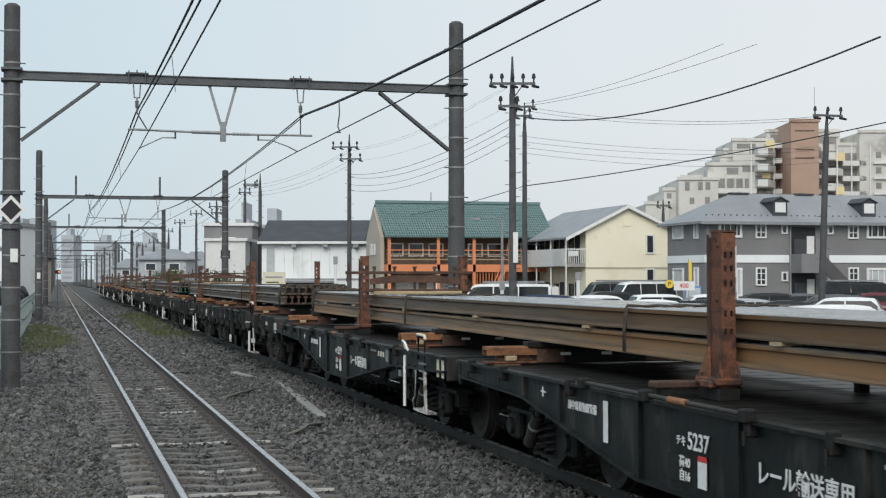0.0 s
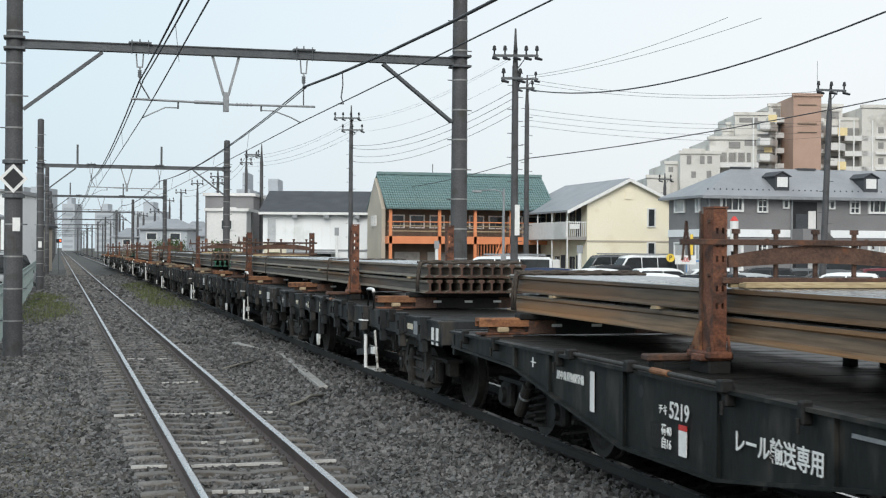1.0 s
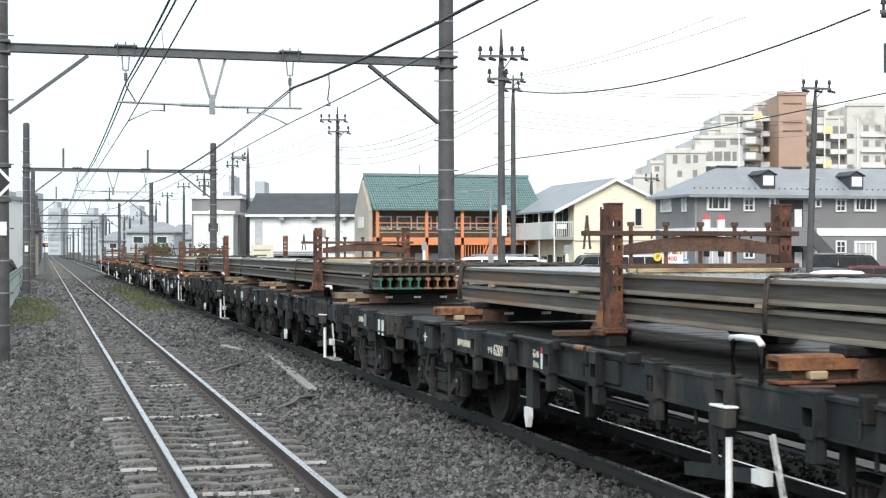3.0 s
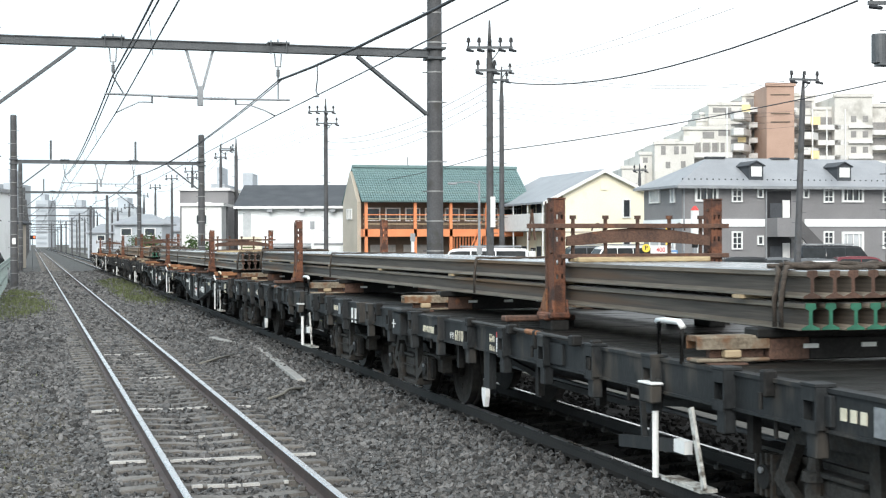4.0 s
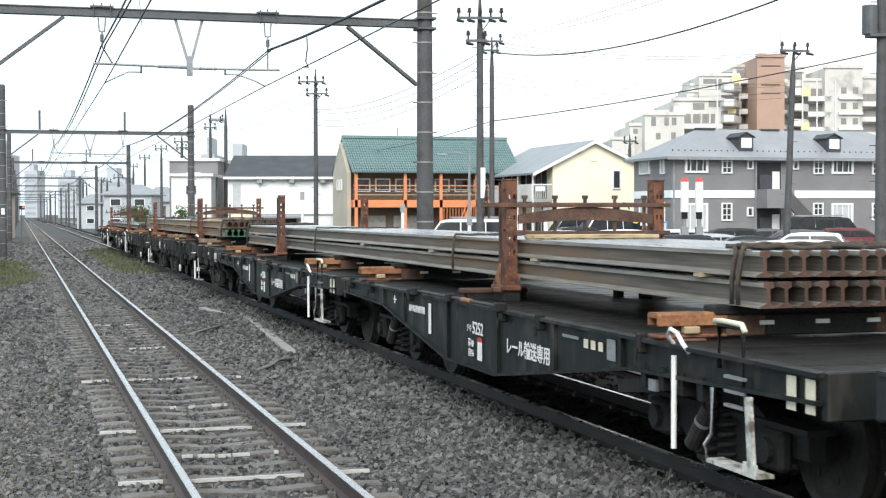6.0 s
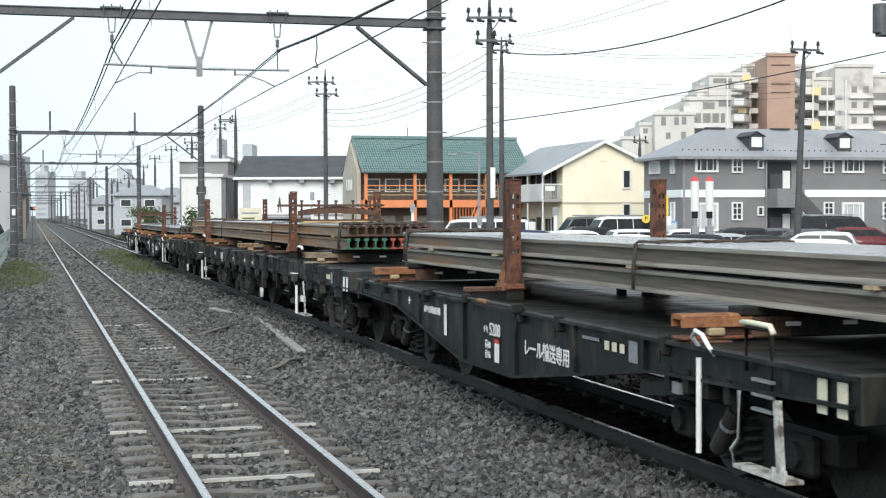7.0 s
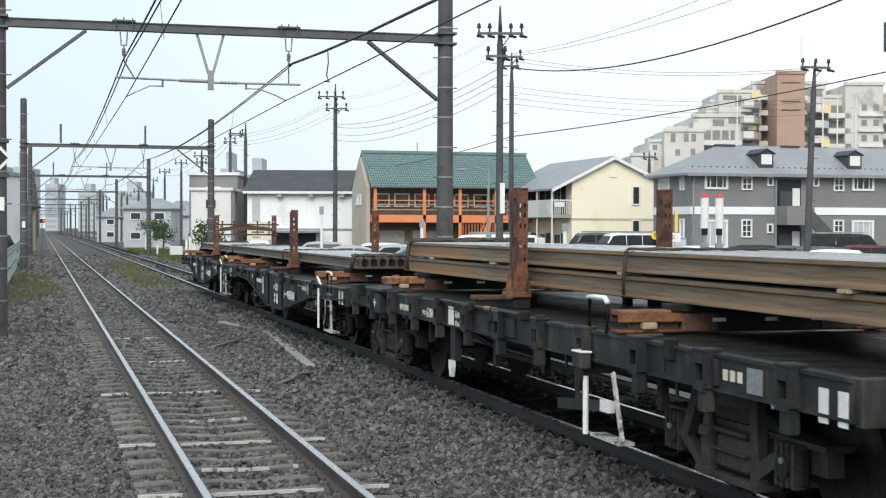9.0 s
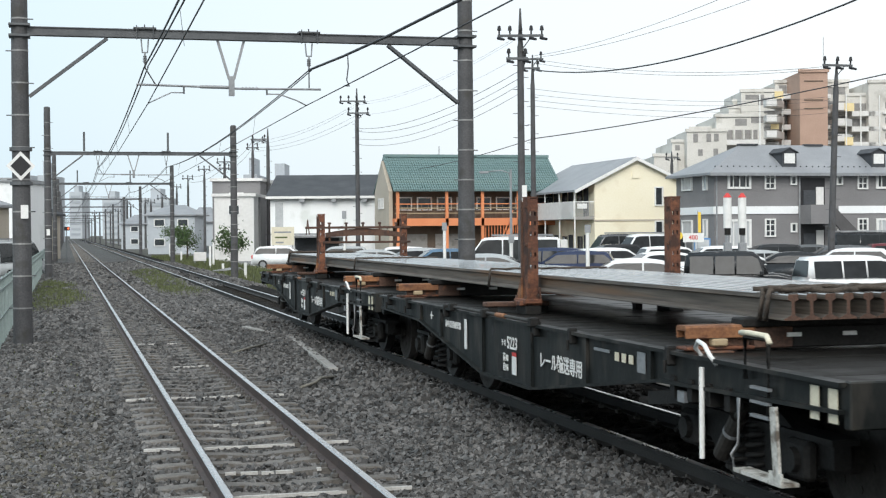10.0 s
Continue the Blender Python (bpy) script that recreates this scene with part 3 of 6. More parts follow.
        part("stay", rd((4.81, 0, 5.22), (4.81, 0, 4.83), 0.014, seg=6), M["steel"], b)
        if y > 40:
            for x in (0.9, 4.9):
                part("spike", rd((x, 0, 5.97), (x, 0, 6.9), 0.05, seg=8), M["steel"], b)
    return b


for i, y in enumerate(PORTALS):
    portal(y, i < 3)
for y in (365, 420, 480, 540):
    portal(y, False)

# catenary: carrier and contact wires from portal to portal, feeders along the masts
stops = (-16.0,) + PORTALS
for a, b in zip(stops, stops[1:]):
    for xc, xm in ((1.6, 1.55), (4.75, 4.81)):
        lead = a < 0
        if not (lead and xc > 3):
            wire("carrier_wire", (xm - 0.02 - 0.3 * lead, a, 5.2), (xm - 0.02, b, 5.2), 0.33, 0.016)
            wire("carrier_wire", (xm + 0.06 - 0.25 * lead, a, 5.22), (xm + 0.05, b, 5.22), 0.33, 0.014)
        wire("contact_wire", (xc + (0.25 if xc > 3 else -0.35) * lead, a, 4.5), (xc, b, 4.5), 0.02, 0.011)
        if a > -10 and a < 100 or a < 0:
            for k in (range(1, 5) if not (lead and xc > 3) else ()):
                t = k / 5
                y = a + (b - a) * t
                if y > 4:
                    wire("dropper_wire", (xm, y, 5.2 - 4 * 0.35 * t * (1 - t)), (xc, y, 4.49), 0.0, 0.004, "thin dropper between carrier and contact wire")
tagged(tube("anchor_cable", [(4.81, 29, 5.22), (5.03, 26.5, 5.2), (5.25, 23.6, 5.2), (5.43, 20, 5.2), (5.54, 16, 5.2), (5.75, 8, 5.22), (6.0, -2, 5.3)], 0.024, M["wire"]), "thick black catenary cable", "wire", "overhead wires")
tagged(tube("jumper_wire", [(5.03, 26.0, 5.2), (5.04, 26.0, 4.95), (4.99, 25.9, 4.7), (4.9, 25.2, 4.52), (4.77, 25.0, 4.5)], 0.012, M["wire"]), "looped black jumper wire", "wire", "overhead wires")

# signs on the first left mast
sign = thing("diamond_sign", "black diamond sign with white border on a mast", "sign", m=pose(-0.82, 28.8, 3.25))
part("plate", pr([(-0.27, 0), (0, -0.28), (0.27, 0), (0, 0.28)], "y", 0.0, 0.02), M["white"], sign)
part("face", pr([(-0.19, 0), (0, -0.2), (0.19, 0), (0, 0.2)], "y", -0.006, -0.001), M["ink"], sign)
for z in (-0.33, 0.33):
    part("strap", rd((0, 0.2, z - 0.035), (0, 0.2, z + 0.035), 0.215, seg=18), M["steel"], sign)
tagged(part("plate_sign", bx(-0.83, -0.69, 28.79, 28.8, 2.24, 2.5), M["white"]), "small plain white plate strapped to a mast", "sign")
tagged(part("plate_sign", bx(-0.9, -0.74, 71.8, 71.83, 1.9, 2.2), M["white"]), "small plain white plate strapped to a mast", "sign")
signal = thing("track_signal", "small black track signal with a lit red lamp", "signal", m=pose(0.05, 118, 2.4) @ Matrix.Scale(0.55, 4))
part("housing", bx(-0.35, 0.45, -0.1, 0.1, -0.25, 0.3, 0.04), M["ink"], signal)
part("lamp", rd((0.25, -0.14, 0.05), (0.25, -0.1, 0.05), 0.11, seg=14), M["lamp_red"], signal, "lit red lamp")
part("post", rd((0, 0.05, -5.1), (0, 0.05, 0.0), 0.06, seg=8), M["steel"], signal)

# fence along the left side
fence = thing("fence", "grey-green wire mesh fence with posts", "fence", kind="structure", m=pose(-1.25, 0, 0))
for k in range(34):
    y = 26.5 + k * 2.0
    part("post", bx(-0.03, 0.03, y - 0.03, y + 0.03, -0.45, 1.1), M["fence"], fence)
for z in (-0.25, 0.3, 0.85, 1.06):
    part("rail", bx(-0.02, 0.02, 26.5, 92.5, z - 0.015, z + 0.015), M["fence"], fence)
mesh_bm = bmesh.new()
for k in range(330):
    y = 26.5 + k * 0.2
    box(mesh_bm, -0.008, 0.008, y - 0.02, y + 0.02, -0.42, 1.05)
part("mesh", mesh_bm, M["fence"], fence)
# ---- the train ----
MID = 5.573
PITCHES = (13.8, 12.92)         # coupled lengths: straight-silled, fish-bellied
FIRST = -61.42                  # the foremost wagon's front end


# fish-bellied, number, with a cross frame, place of the stakes
KINDS = ((1, "5237", 0, 7.02), (1, "5219", 1, 6.87), (0, "6205", 0, 7.48), (0, "6209", 1, 7.3), (0, "6110", 1, 7.46), (0, "6106", 0, 7.3),
         (1, "5252", 1, 6.89), (1, "5208", 0, 7.3), (0, "6033", 1, 7.3), (0, "6184", 0, 7.3), (1, "5223", 0, 7.3), (1, "5234", 1, 7.3))
FRONTS = [FIRST]
for belly_, *rest_ in KINDS:
    FRONTS.append(FRONTS[-1] + PITCHES[belly_])


def travelled(t):
    """Metres run since about 5 s."""
    u = t - 5
    return -0.395 + 12.9764 * u + 0.05086 * u * u + 0.000533 * u ** 3


TIMES = [k * 0.25 for k in range(41)]
ROLL = [k / 30 for k in range(301)]
MOVERS, WHEELSETS = [], []

wheel_bm = bmesh.new()
for s in (-1, 1):
    x = s * 0.55
    rod(wheel_bm, (x - 0.045, 0, 0), (x + 0.045, 0, 0), 0.43, seg=32)
    rod(wheel_bm, (x - s * 0.05, 0, 0), (x - s * 0.075, 0, 0), 0.455, seg=32)
    rod(wheel_bm, (x + s * 0.045, 0, 0), (x + s * 0.055, 0, 0), 0.36, 0.30, seg=32)
    rod(wheel_bm, (x, 0, 0), (x + s * 0.12, 0, 0), 0.12, seg=16)
    for k in range(6):
        a = k * math.pi / 3
        rod(wheel_bm, (x + s * 0.05, 0.22 * math.cos(a), 0.22 * math.sin(a)), (x + s * 0.062, 0.22 * math.cos(a), 0.22 * math.sin(a)), 0.035, seg=8)
rod(wheel_bm, (-0.8, 0, 0), (0.8, 0, 0), 0.075, seg=14)
bmesh.ops.recalc_face_normals(wheel_bm, faces=wheel_bm.faces)
WHEEL = bpy.data.meshes.new("wheelset")
wheel_bm.to_mesh(WHEEL)
wheel_bm.free()
WHEEL.materials.append(M["wheel"])


def side(bm, outline, x0, x1):
    return prism(bm, outline, "x", x0, x1)


def bogie(wagon, u, belly):
    b = part("bogie", bx(-0.9, 0.9, -0.18, 0.18, 0.42, 0.66, 0.03), M["under"], wagon, "grimy cast-steel two-axle bogie")
    b.matrix_basis = pose(0, u, 0)
    for s in (-1, 1):
        x = s * 0.88
        f = bmesh.new()
        side(f, [(-1.15, 0.40), (-1.15, 0.56), (-0.62, 0.6), (-0.42, 0.70), (0.42, 0.70), (0.62, 0.6), (1.15, 0.56), (1.15, 0.40), (0.66, 0.40), (0.42, 0.22), (-0.42, 0.22), (-0.66, 0.40)], x - 0.06, x + 0.06)
        box(f, x - 0.1, x + 0.1, -1.2, 1.2, 0.56, 0.6)
        part("side_frame", f, M["under"] if belly else M["grime"], b)
        for y in (-0.825, 0.825):
            ab = bmesh.new()
            box(ab, x - 0.04 + s * 0.02, x + 0.16 * s, y - 0.15, y + 0.15, 0.3, 0.56, 0.03)
            rod(ab, (x + 0.1 * s, y, 0.43), (x + 0.2 * s, y, 0.43), 0.095, 0.08, seg=14)
            part("axle_box", ab, M["under"], b)
            br = bmesh.new()
            box(br, s * 0.55 - 0.04, s * 0.55 + 0.04, y * 0.46 - 0.06, y * 0.46 + 0.06, 0.25, 0.6, 0.02)
            part("brake_shoe", br, M["under"], b)
        for y in ((-0.13, 0.13) if belly else ()):
            coil = [(x + s * 0.05 + 0.085 * math.cos(0.8 * i), y + 0.085 * math.sin(0.8 * i), 0.25 + 0.0088 * i) for i in range(45)]
            tube("spring", coil, 0.02, M["under"], b, seg=5)
            part("spring_seat", rd((x + s * 0.05, y, 0.22), (x + s * 0.05, y, 0.25), 0.12, seg=12), M["under"], b)
        if belly:
            da = bmesh.new()
            rod(da, (x + s * 0.2, -0.12, 0.62), (x + s * 0.2, 0.16, 0.32), 0.062, seg=12)
            rod(da, (x + s * 0.2, -0.2, 0.7), (x + s * 0.2, -0.12, 0.62), 0.04, seg=10)
            dm = part("damper", da, M["wheel"], b, "greasy dark damper cylinder")
            part("ring", rd((x + s * 0.2, -0.02, 0.513), (x + s * 0.2, 0.0, 0.492), 0.066, seg=12), M["galv"], dm)
        else:
            nest = bmesh.new()
            box(nest, x - 0.02, x + s * 0.17, -0.3, 0.22, 0.27, 0.53, 0.03) if s > 0 else box(nest, x - 0.17, x + 0.02, -0.3, 0.22, 0.27, 0.53, 0.03)
            part("spring_nest", nest, M["grime"], b, "grimy boxed spring nest")
            for z0, z1, y0, y1 in ((0.53, 0.56, -0.34, 0.3), (0.40, 0.42, -0.32, 0.24), (0.2, 0.25, -0.5, 0.42)):
                part("spring_plate", bx(min(x, x + s * 0.2), max(x, x + s * 0.2), y0, y1, z0, z1, 0.006), M["grime"], b)
            pl = bmesh.new()
            rod(pl, (x + s * 0.19, 0.2, 0.22), (x + s * 0.19, 0.2, 0.5), 0.062, seg=14)
            rod(pl, (x + s * 0.19, 0.2, 0.5), (x + s * 0.19, 0.2, 0.56), 0.085, 0.075, seg=14)
            rod(pl, (x + s * 0.19, 0.2, 0.56), (x + s * 0.19, 0.2, 0.66), 0.05, 0.035, seg=12)
            part("damper", pl, M["grime"], b, "grimy upright friction damper")
            arch = bmesh.new()
            xa = x + s * 0.15
            bar(arch, (xa, 0.45, 0.74), (xa, -0.4, 0.78), 0.07, 0.1)
            bar(arch, (xa, -0.42, 0.8), (xa, -0.45, 0.24), 0.07, 0.11)
            bar(arch, (xa, -0.42, 0.3), (xa, -0.72, 0.46), 0.07, 0.1)
            bar(arch, (xa, 0.45, 0.76), (xa, 0.62, 0.46), 0.07, 0.1)
            bar(arch, (xa, 0.3, 0.22), (xa, 0.7, 0.46), 0.06, 0.08)
            part("bolster_guide", arch, M["grime"], b, "grimy cast guide arch")
            for y in (-0.84, 0.84):
                for o in (-0.1, -0.03, 0.04, 0.11):
                    part("rib", bx(min(x + s * 0.1, x + s * 0.185), max(x + s * 0.1, x + s * 0.185), y + o - 0.015, y + o + 0.015, 0.3, 0.58), M["grime"], b)
                part("cap_bolt", rd((x + s * 0.18, y, 0.47), (x + s * 0.215, y, 0.47), 0.022, seg=8), M["galv"], b, "bright bolt head")
    for y in (-0.825, 0.825):
        w = again("wheelset", WHEEL, b, pose(0, y, 0.43))
        WHEELSETS.append((w, y))
    return b


def on_side(y, z, x=-1.305):
    """A pose on the near side of a wagon, readable from outside."""
    return pose(x, y, z, 90, 0, -90)


def mark(wagon, y0, y1, z0, z1, mat, label="", x=-1.305, name="marking"):
    return part(name, bx(x - 0.003, x + 0.003, y0, y1, z0, z1), mat, wagon, label)


HOLES = (1.61, 1.74, 1.96, 2.07, 2.17)     # heights of the pairs of holes in a stake


def stake(wagon, s, u, drop):
    """A channel standing on the deck edge, its pierced web towards the wagon's front."""
    x = s * 0.81
    bm = bmesh.new()
    y0, y1 = u - 0.087, u - 0.073
    for a, b in ((-0.05, -0.034), (-0.014, 0.014), (0.034, 0.05)):
        box(bm, x + a, x + b, y0, y1, 1.2, 2.33)
    levels = [1.2] + [v for z in HOLES for v in (z - 0.022, z + 0.022)] + [2.33]
    for a, b in ((-0.034, -0.014), (0.014, 0.034)):
        for z0, z1 in zip(levels[::2], levels[1::2]):
            box(bm, x + a, x + b, y0, y1, z0, z1)
    for o in (-1, 1):
        box(bm, x + o * 0.05 - 0.006, x + o * 0.05 + 0.006, u - 0.0875, u + 0.085, 1.2, 2.335)
    box(bm, x - 0.06, x + 0.06, u - 0.094, u + 0.092, 2.336, 2.35)
    for z in (1.45, 1.85, 2.26):
        box(bm, x - 0.043, x + 0.043, u - 0.07, u + 0.075, z - 0.006, z + 0.006)
    p = part("stake", bm, M["rust"], wagon, "rusty pierced steel channel stake")
    for z in (1.84, 2.24):
        part("side_bolt", rd((x - 0.075, u - 0.03, z), (x - 0.056, u - 0.03, z), 0.016, seg=6), M["rust_dark"], p)
    if s < 0:
        post = bmesh.new()
        box(post, x - 0.065, x - 0.015, u + 0.092, u + 0.122, 1.25, 2.3)
        box(post, x - 0.072, x - 0.066, u + 0.09, u + 0.124, 1.25, 2.32)
        part("guide_post", post, M["rust_dark"], p, "rusted guide post")
        for z in (1.5, 1.9, 2.27):
            part("tie", bx(x - 0.05, x - 0.03, u + 0.08, u + 0.093, z - 0.02, z + 0.02), M["rust_dark"], p)
    p.matrix_basis = pose(0, 0, -drop)
    z0 = 1.273
    for o in (-0.07, 0.07):
        part("gusset", pr([(u + 0.086, z0), (u + 0.24, z0), (u + 0.23, z0 + 0.04), (u + 0.12, z0 + 0.2), (u + 0.086, z0 + 0.22)], "x", x + o - 0.01, x + o + 0.01), M["rust_bright"], p, "orange-rusted gusset")
        part("gusset", pr([(u - 0.088, z0), (u - 0.12, z0), (u - 0.115, z0 + 0.02), (u - 0.088, z0 + 0.12)], "x", x + o - 0.01, x + o + 0.01), M["rust"], p, "rusted gusset")
    z0 -= drop
    foot = bmesh.new()
    box(foot, x - 0.11, x + 0.09, u - 0.13, u + 0.26, z0 - 0.055, z0, 0.012)
    box(foot, x - 0.14, x + 0.11, u - 0.06, u + 0.12, z0 - 0.075, z0 - 0.02, 0.01)
    part("stake_foot", foot, M["rust"], wagon, "rusted base casting")
    part("seat", bx(x - 0.09, x + 0.09, u - 0.1, u + 0.24, 1.1 - drop, z0 - 0.07, 0.012), M["under"], wagon, "black seat block")
    for o in (-0.1, 0.2):
        part("foot_bolt", rd((x - 0.09, u + o, z0), (x - 0.09, u + o, z0 + 0.03), 0.02, seg=6), M["rust_dark"], wagon)
    part("cross_tray", bx(min(s * 0.5, s * 1.22), max(s * 0.5, s * 1.22), u + 0.3, u + 0.44, z0 - 0.1, z0 - 0.045, 0.012), M["rust_dark"], wagon, "rusted cross tray")
    for xx in (0.55, 1.12):
        part("tray_leg", bx(s * xx - 0.04, s * xx + 0.04, u + 0.32, u + 0.42, 1.1 - drop, z0 - 0.1), M["under"], wagon)
    return p


def cross_frame(wagon, u, drop):
    before = set(wagon.children)
    for z, a in ((2.085, -1.14), (1.8, -0.8)):
        part("cross_rail", bx(a, 0.93, u - 0.115, u - 0.09, z - 0.022, z + 0.022, 0.004), M["rust_dark"], wagon)
    n = 16
    arch = [(-0.74 + 1.48 * i / n, 1.985 + 0.08 * math.sin(math.pi * i / n)) for i in range(n + 1)]
    arch += [(0.74 - 1.48 * i / n, 1.895 + 0.035 * math.sin(math.pi * i / n)) for i in range(n + 1)]
    part("arched_plate", pr(arch, "y", u - 0.085, u - 0.06), M["rust_dark"], wagon)
    for x in (-0.66, -0.33, 0.0, 0.33, 0.66):
        b = bmesh.new()
        rod(b, (x, u - 0.04, 1.79), (x, u - 0.04, 2.16), 0.02, seg=8)
        rod(b, (x, u - 0.04, 2.15), (x, u - 0.04, 2.185), 0.034, seg=8)
        part("peg", b, M["rust_dark"], wagon)
    for x in (-0.42, 0.42):
        tube("lifting_eye", [(x - 0.06, u - 0.07, 2.04), (x - 0.05, u - 0.07, 2.09), (x, u - 0.07, 2.11), (x + 0.05, u - 0.07, 2.09), (x + 0.06, u - 0.07, 2.04)], 0.008, M["rust_dark"], wagon)
    for x, lean in ((-1.12, 0.03), (-1.06, -0.03)):
        part("locking_pin", rd((x, u - 0.1, 1.95), (x + lean, u - 0.1, 2.24), 0.011, seg=6), M["rust_dark"], wagon)
    for piece in wagon.children:
        if piece not in before:
            piece.matrix_basis = pose(0, 0, -drop)


def cross_beam(wagon, u, drop=0.0, pale=False):
    # middle, arms and packing carry the load's shade in their dark colours
    b = part("load_beam", bx(-0.45, 0.45, u - 0.08, u + 0.08, 1.125, 1.278, 0.01), M["under"], wagon, "steel cross beam, shade under the load put in as black")
    b.matrix_basis = pose(0, 0, -drop)
    for s in (-1, 1):
        a, c = min(s * 0.76, s * 1.3), max(s * 0.76, s * 1.3)
        part("beam_arm", bx(min(s * 0.452, s * 0.758), max(s * 0.452, s * 0.758), u - 0.08, u + 0.08, 1.125, 1.278, 0.01), M["rust_dark"], b, "rusted beam arm, darkened for shade under the load")
        up = bmesh.new()
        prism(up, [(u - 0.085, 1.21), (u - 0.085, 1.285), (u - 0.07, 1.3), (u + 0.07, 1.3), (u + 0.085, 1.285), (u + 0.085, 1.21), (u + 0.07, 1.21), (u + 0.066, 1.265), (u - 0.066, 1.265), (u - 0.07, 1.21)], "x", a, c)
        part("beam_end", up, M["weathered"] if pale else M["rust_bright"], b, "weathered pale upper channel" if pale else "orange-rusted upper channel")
        part("beam_foot", bx(a, c, u - 0.09, u + 0.09, 1.122, 1.148, 0.008), M["weathered"] if pale else M["rust"], b, "rusted lower plate")
        part("beam_web", bx(min(s * 0.78, s * 1.18), max(s * 0.78, s * 1.18), u - 0.03, u + 0.03, 1.15, 1.262), M["rust_dark"], b)
        part("chock", bx(s * 1.04 - 0.06, s * 1.04 + 0.06, u - 0.11, u - 0.032, 1.15, 1.205, 0.01), M["timber"], b, "pale timber chock")
        part("tray", bx(min(s * 0.95, s * 1.24), max(s * 0.95, s * 1.24), u - 0.15, u + 0.12, 1.1, 1.12, 0.008), M["rust_dark"], b, "rusty support tray")
    part("packing", bx(-0.86, 0.86, u - 0.1, u + 0.1, 1.28, 1.345, 0.01), M["under"], b, "packing strip, shade under the load put in as black")
    # daylight through the gaps under the load, added as white strips
    for x in (-0.45, 0.0, 0.42):
        part("white_plate", bx(x - 0.055, x + 0.055, u - 0.1, u - 0.083, 1.205, 1.235), M["white"], b, "white strip painted for daylight showing under the load")


BELLY = [(0.12, 0.87), (0.12, 1.03), (12.4, 1.03), (12.4, 0.87), (10.2, 0.82), (7.45, 0.42), (5.8, 0.42), (2.7, 0.80)]
BOARD = bpy.data.meshes.new("deck_board")
b_ = bx(-1.27, 1.27, 0.002, 0.398, 1.05, 1.106, 0.003)
b_.to_mesh(BOARD)
b_.free()
BOARD.materials.append(M["deck"])


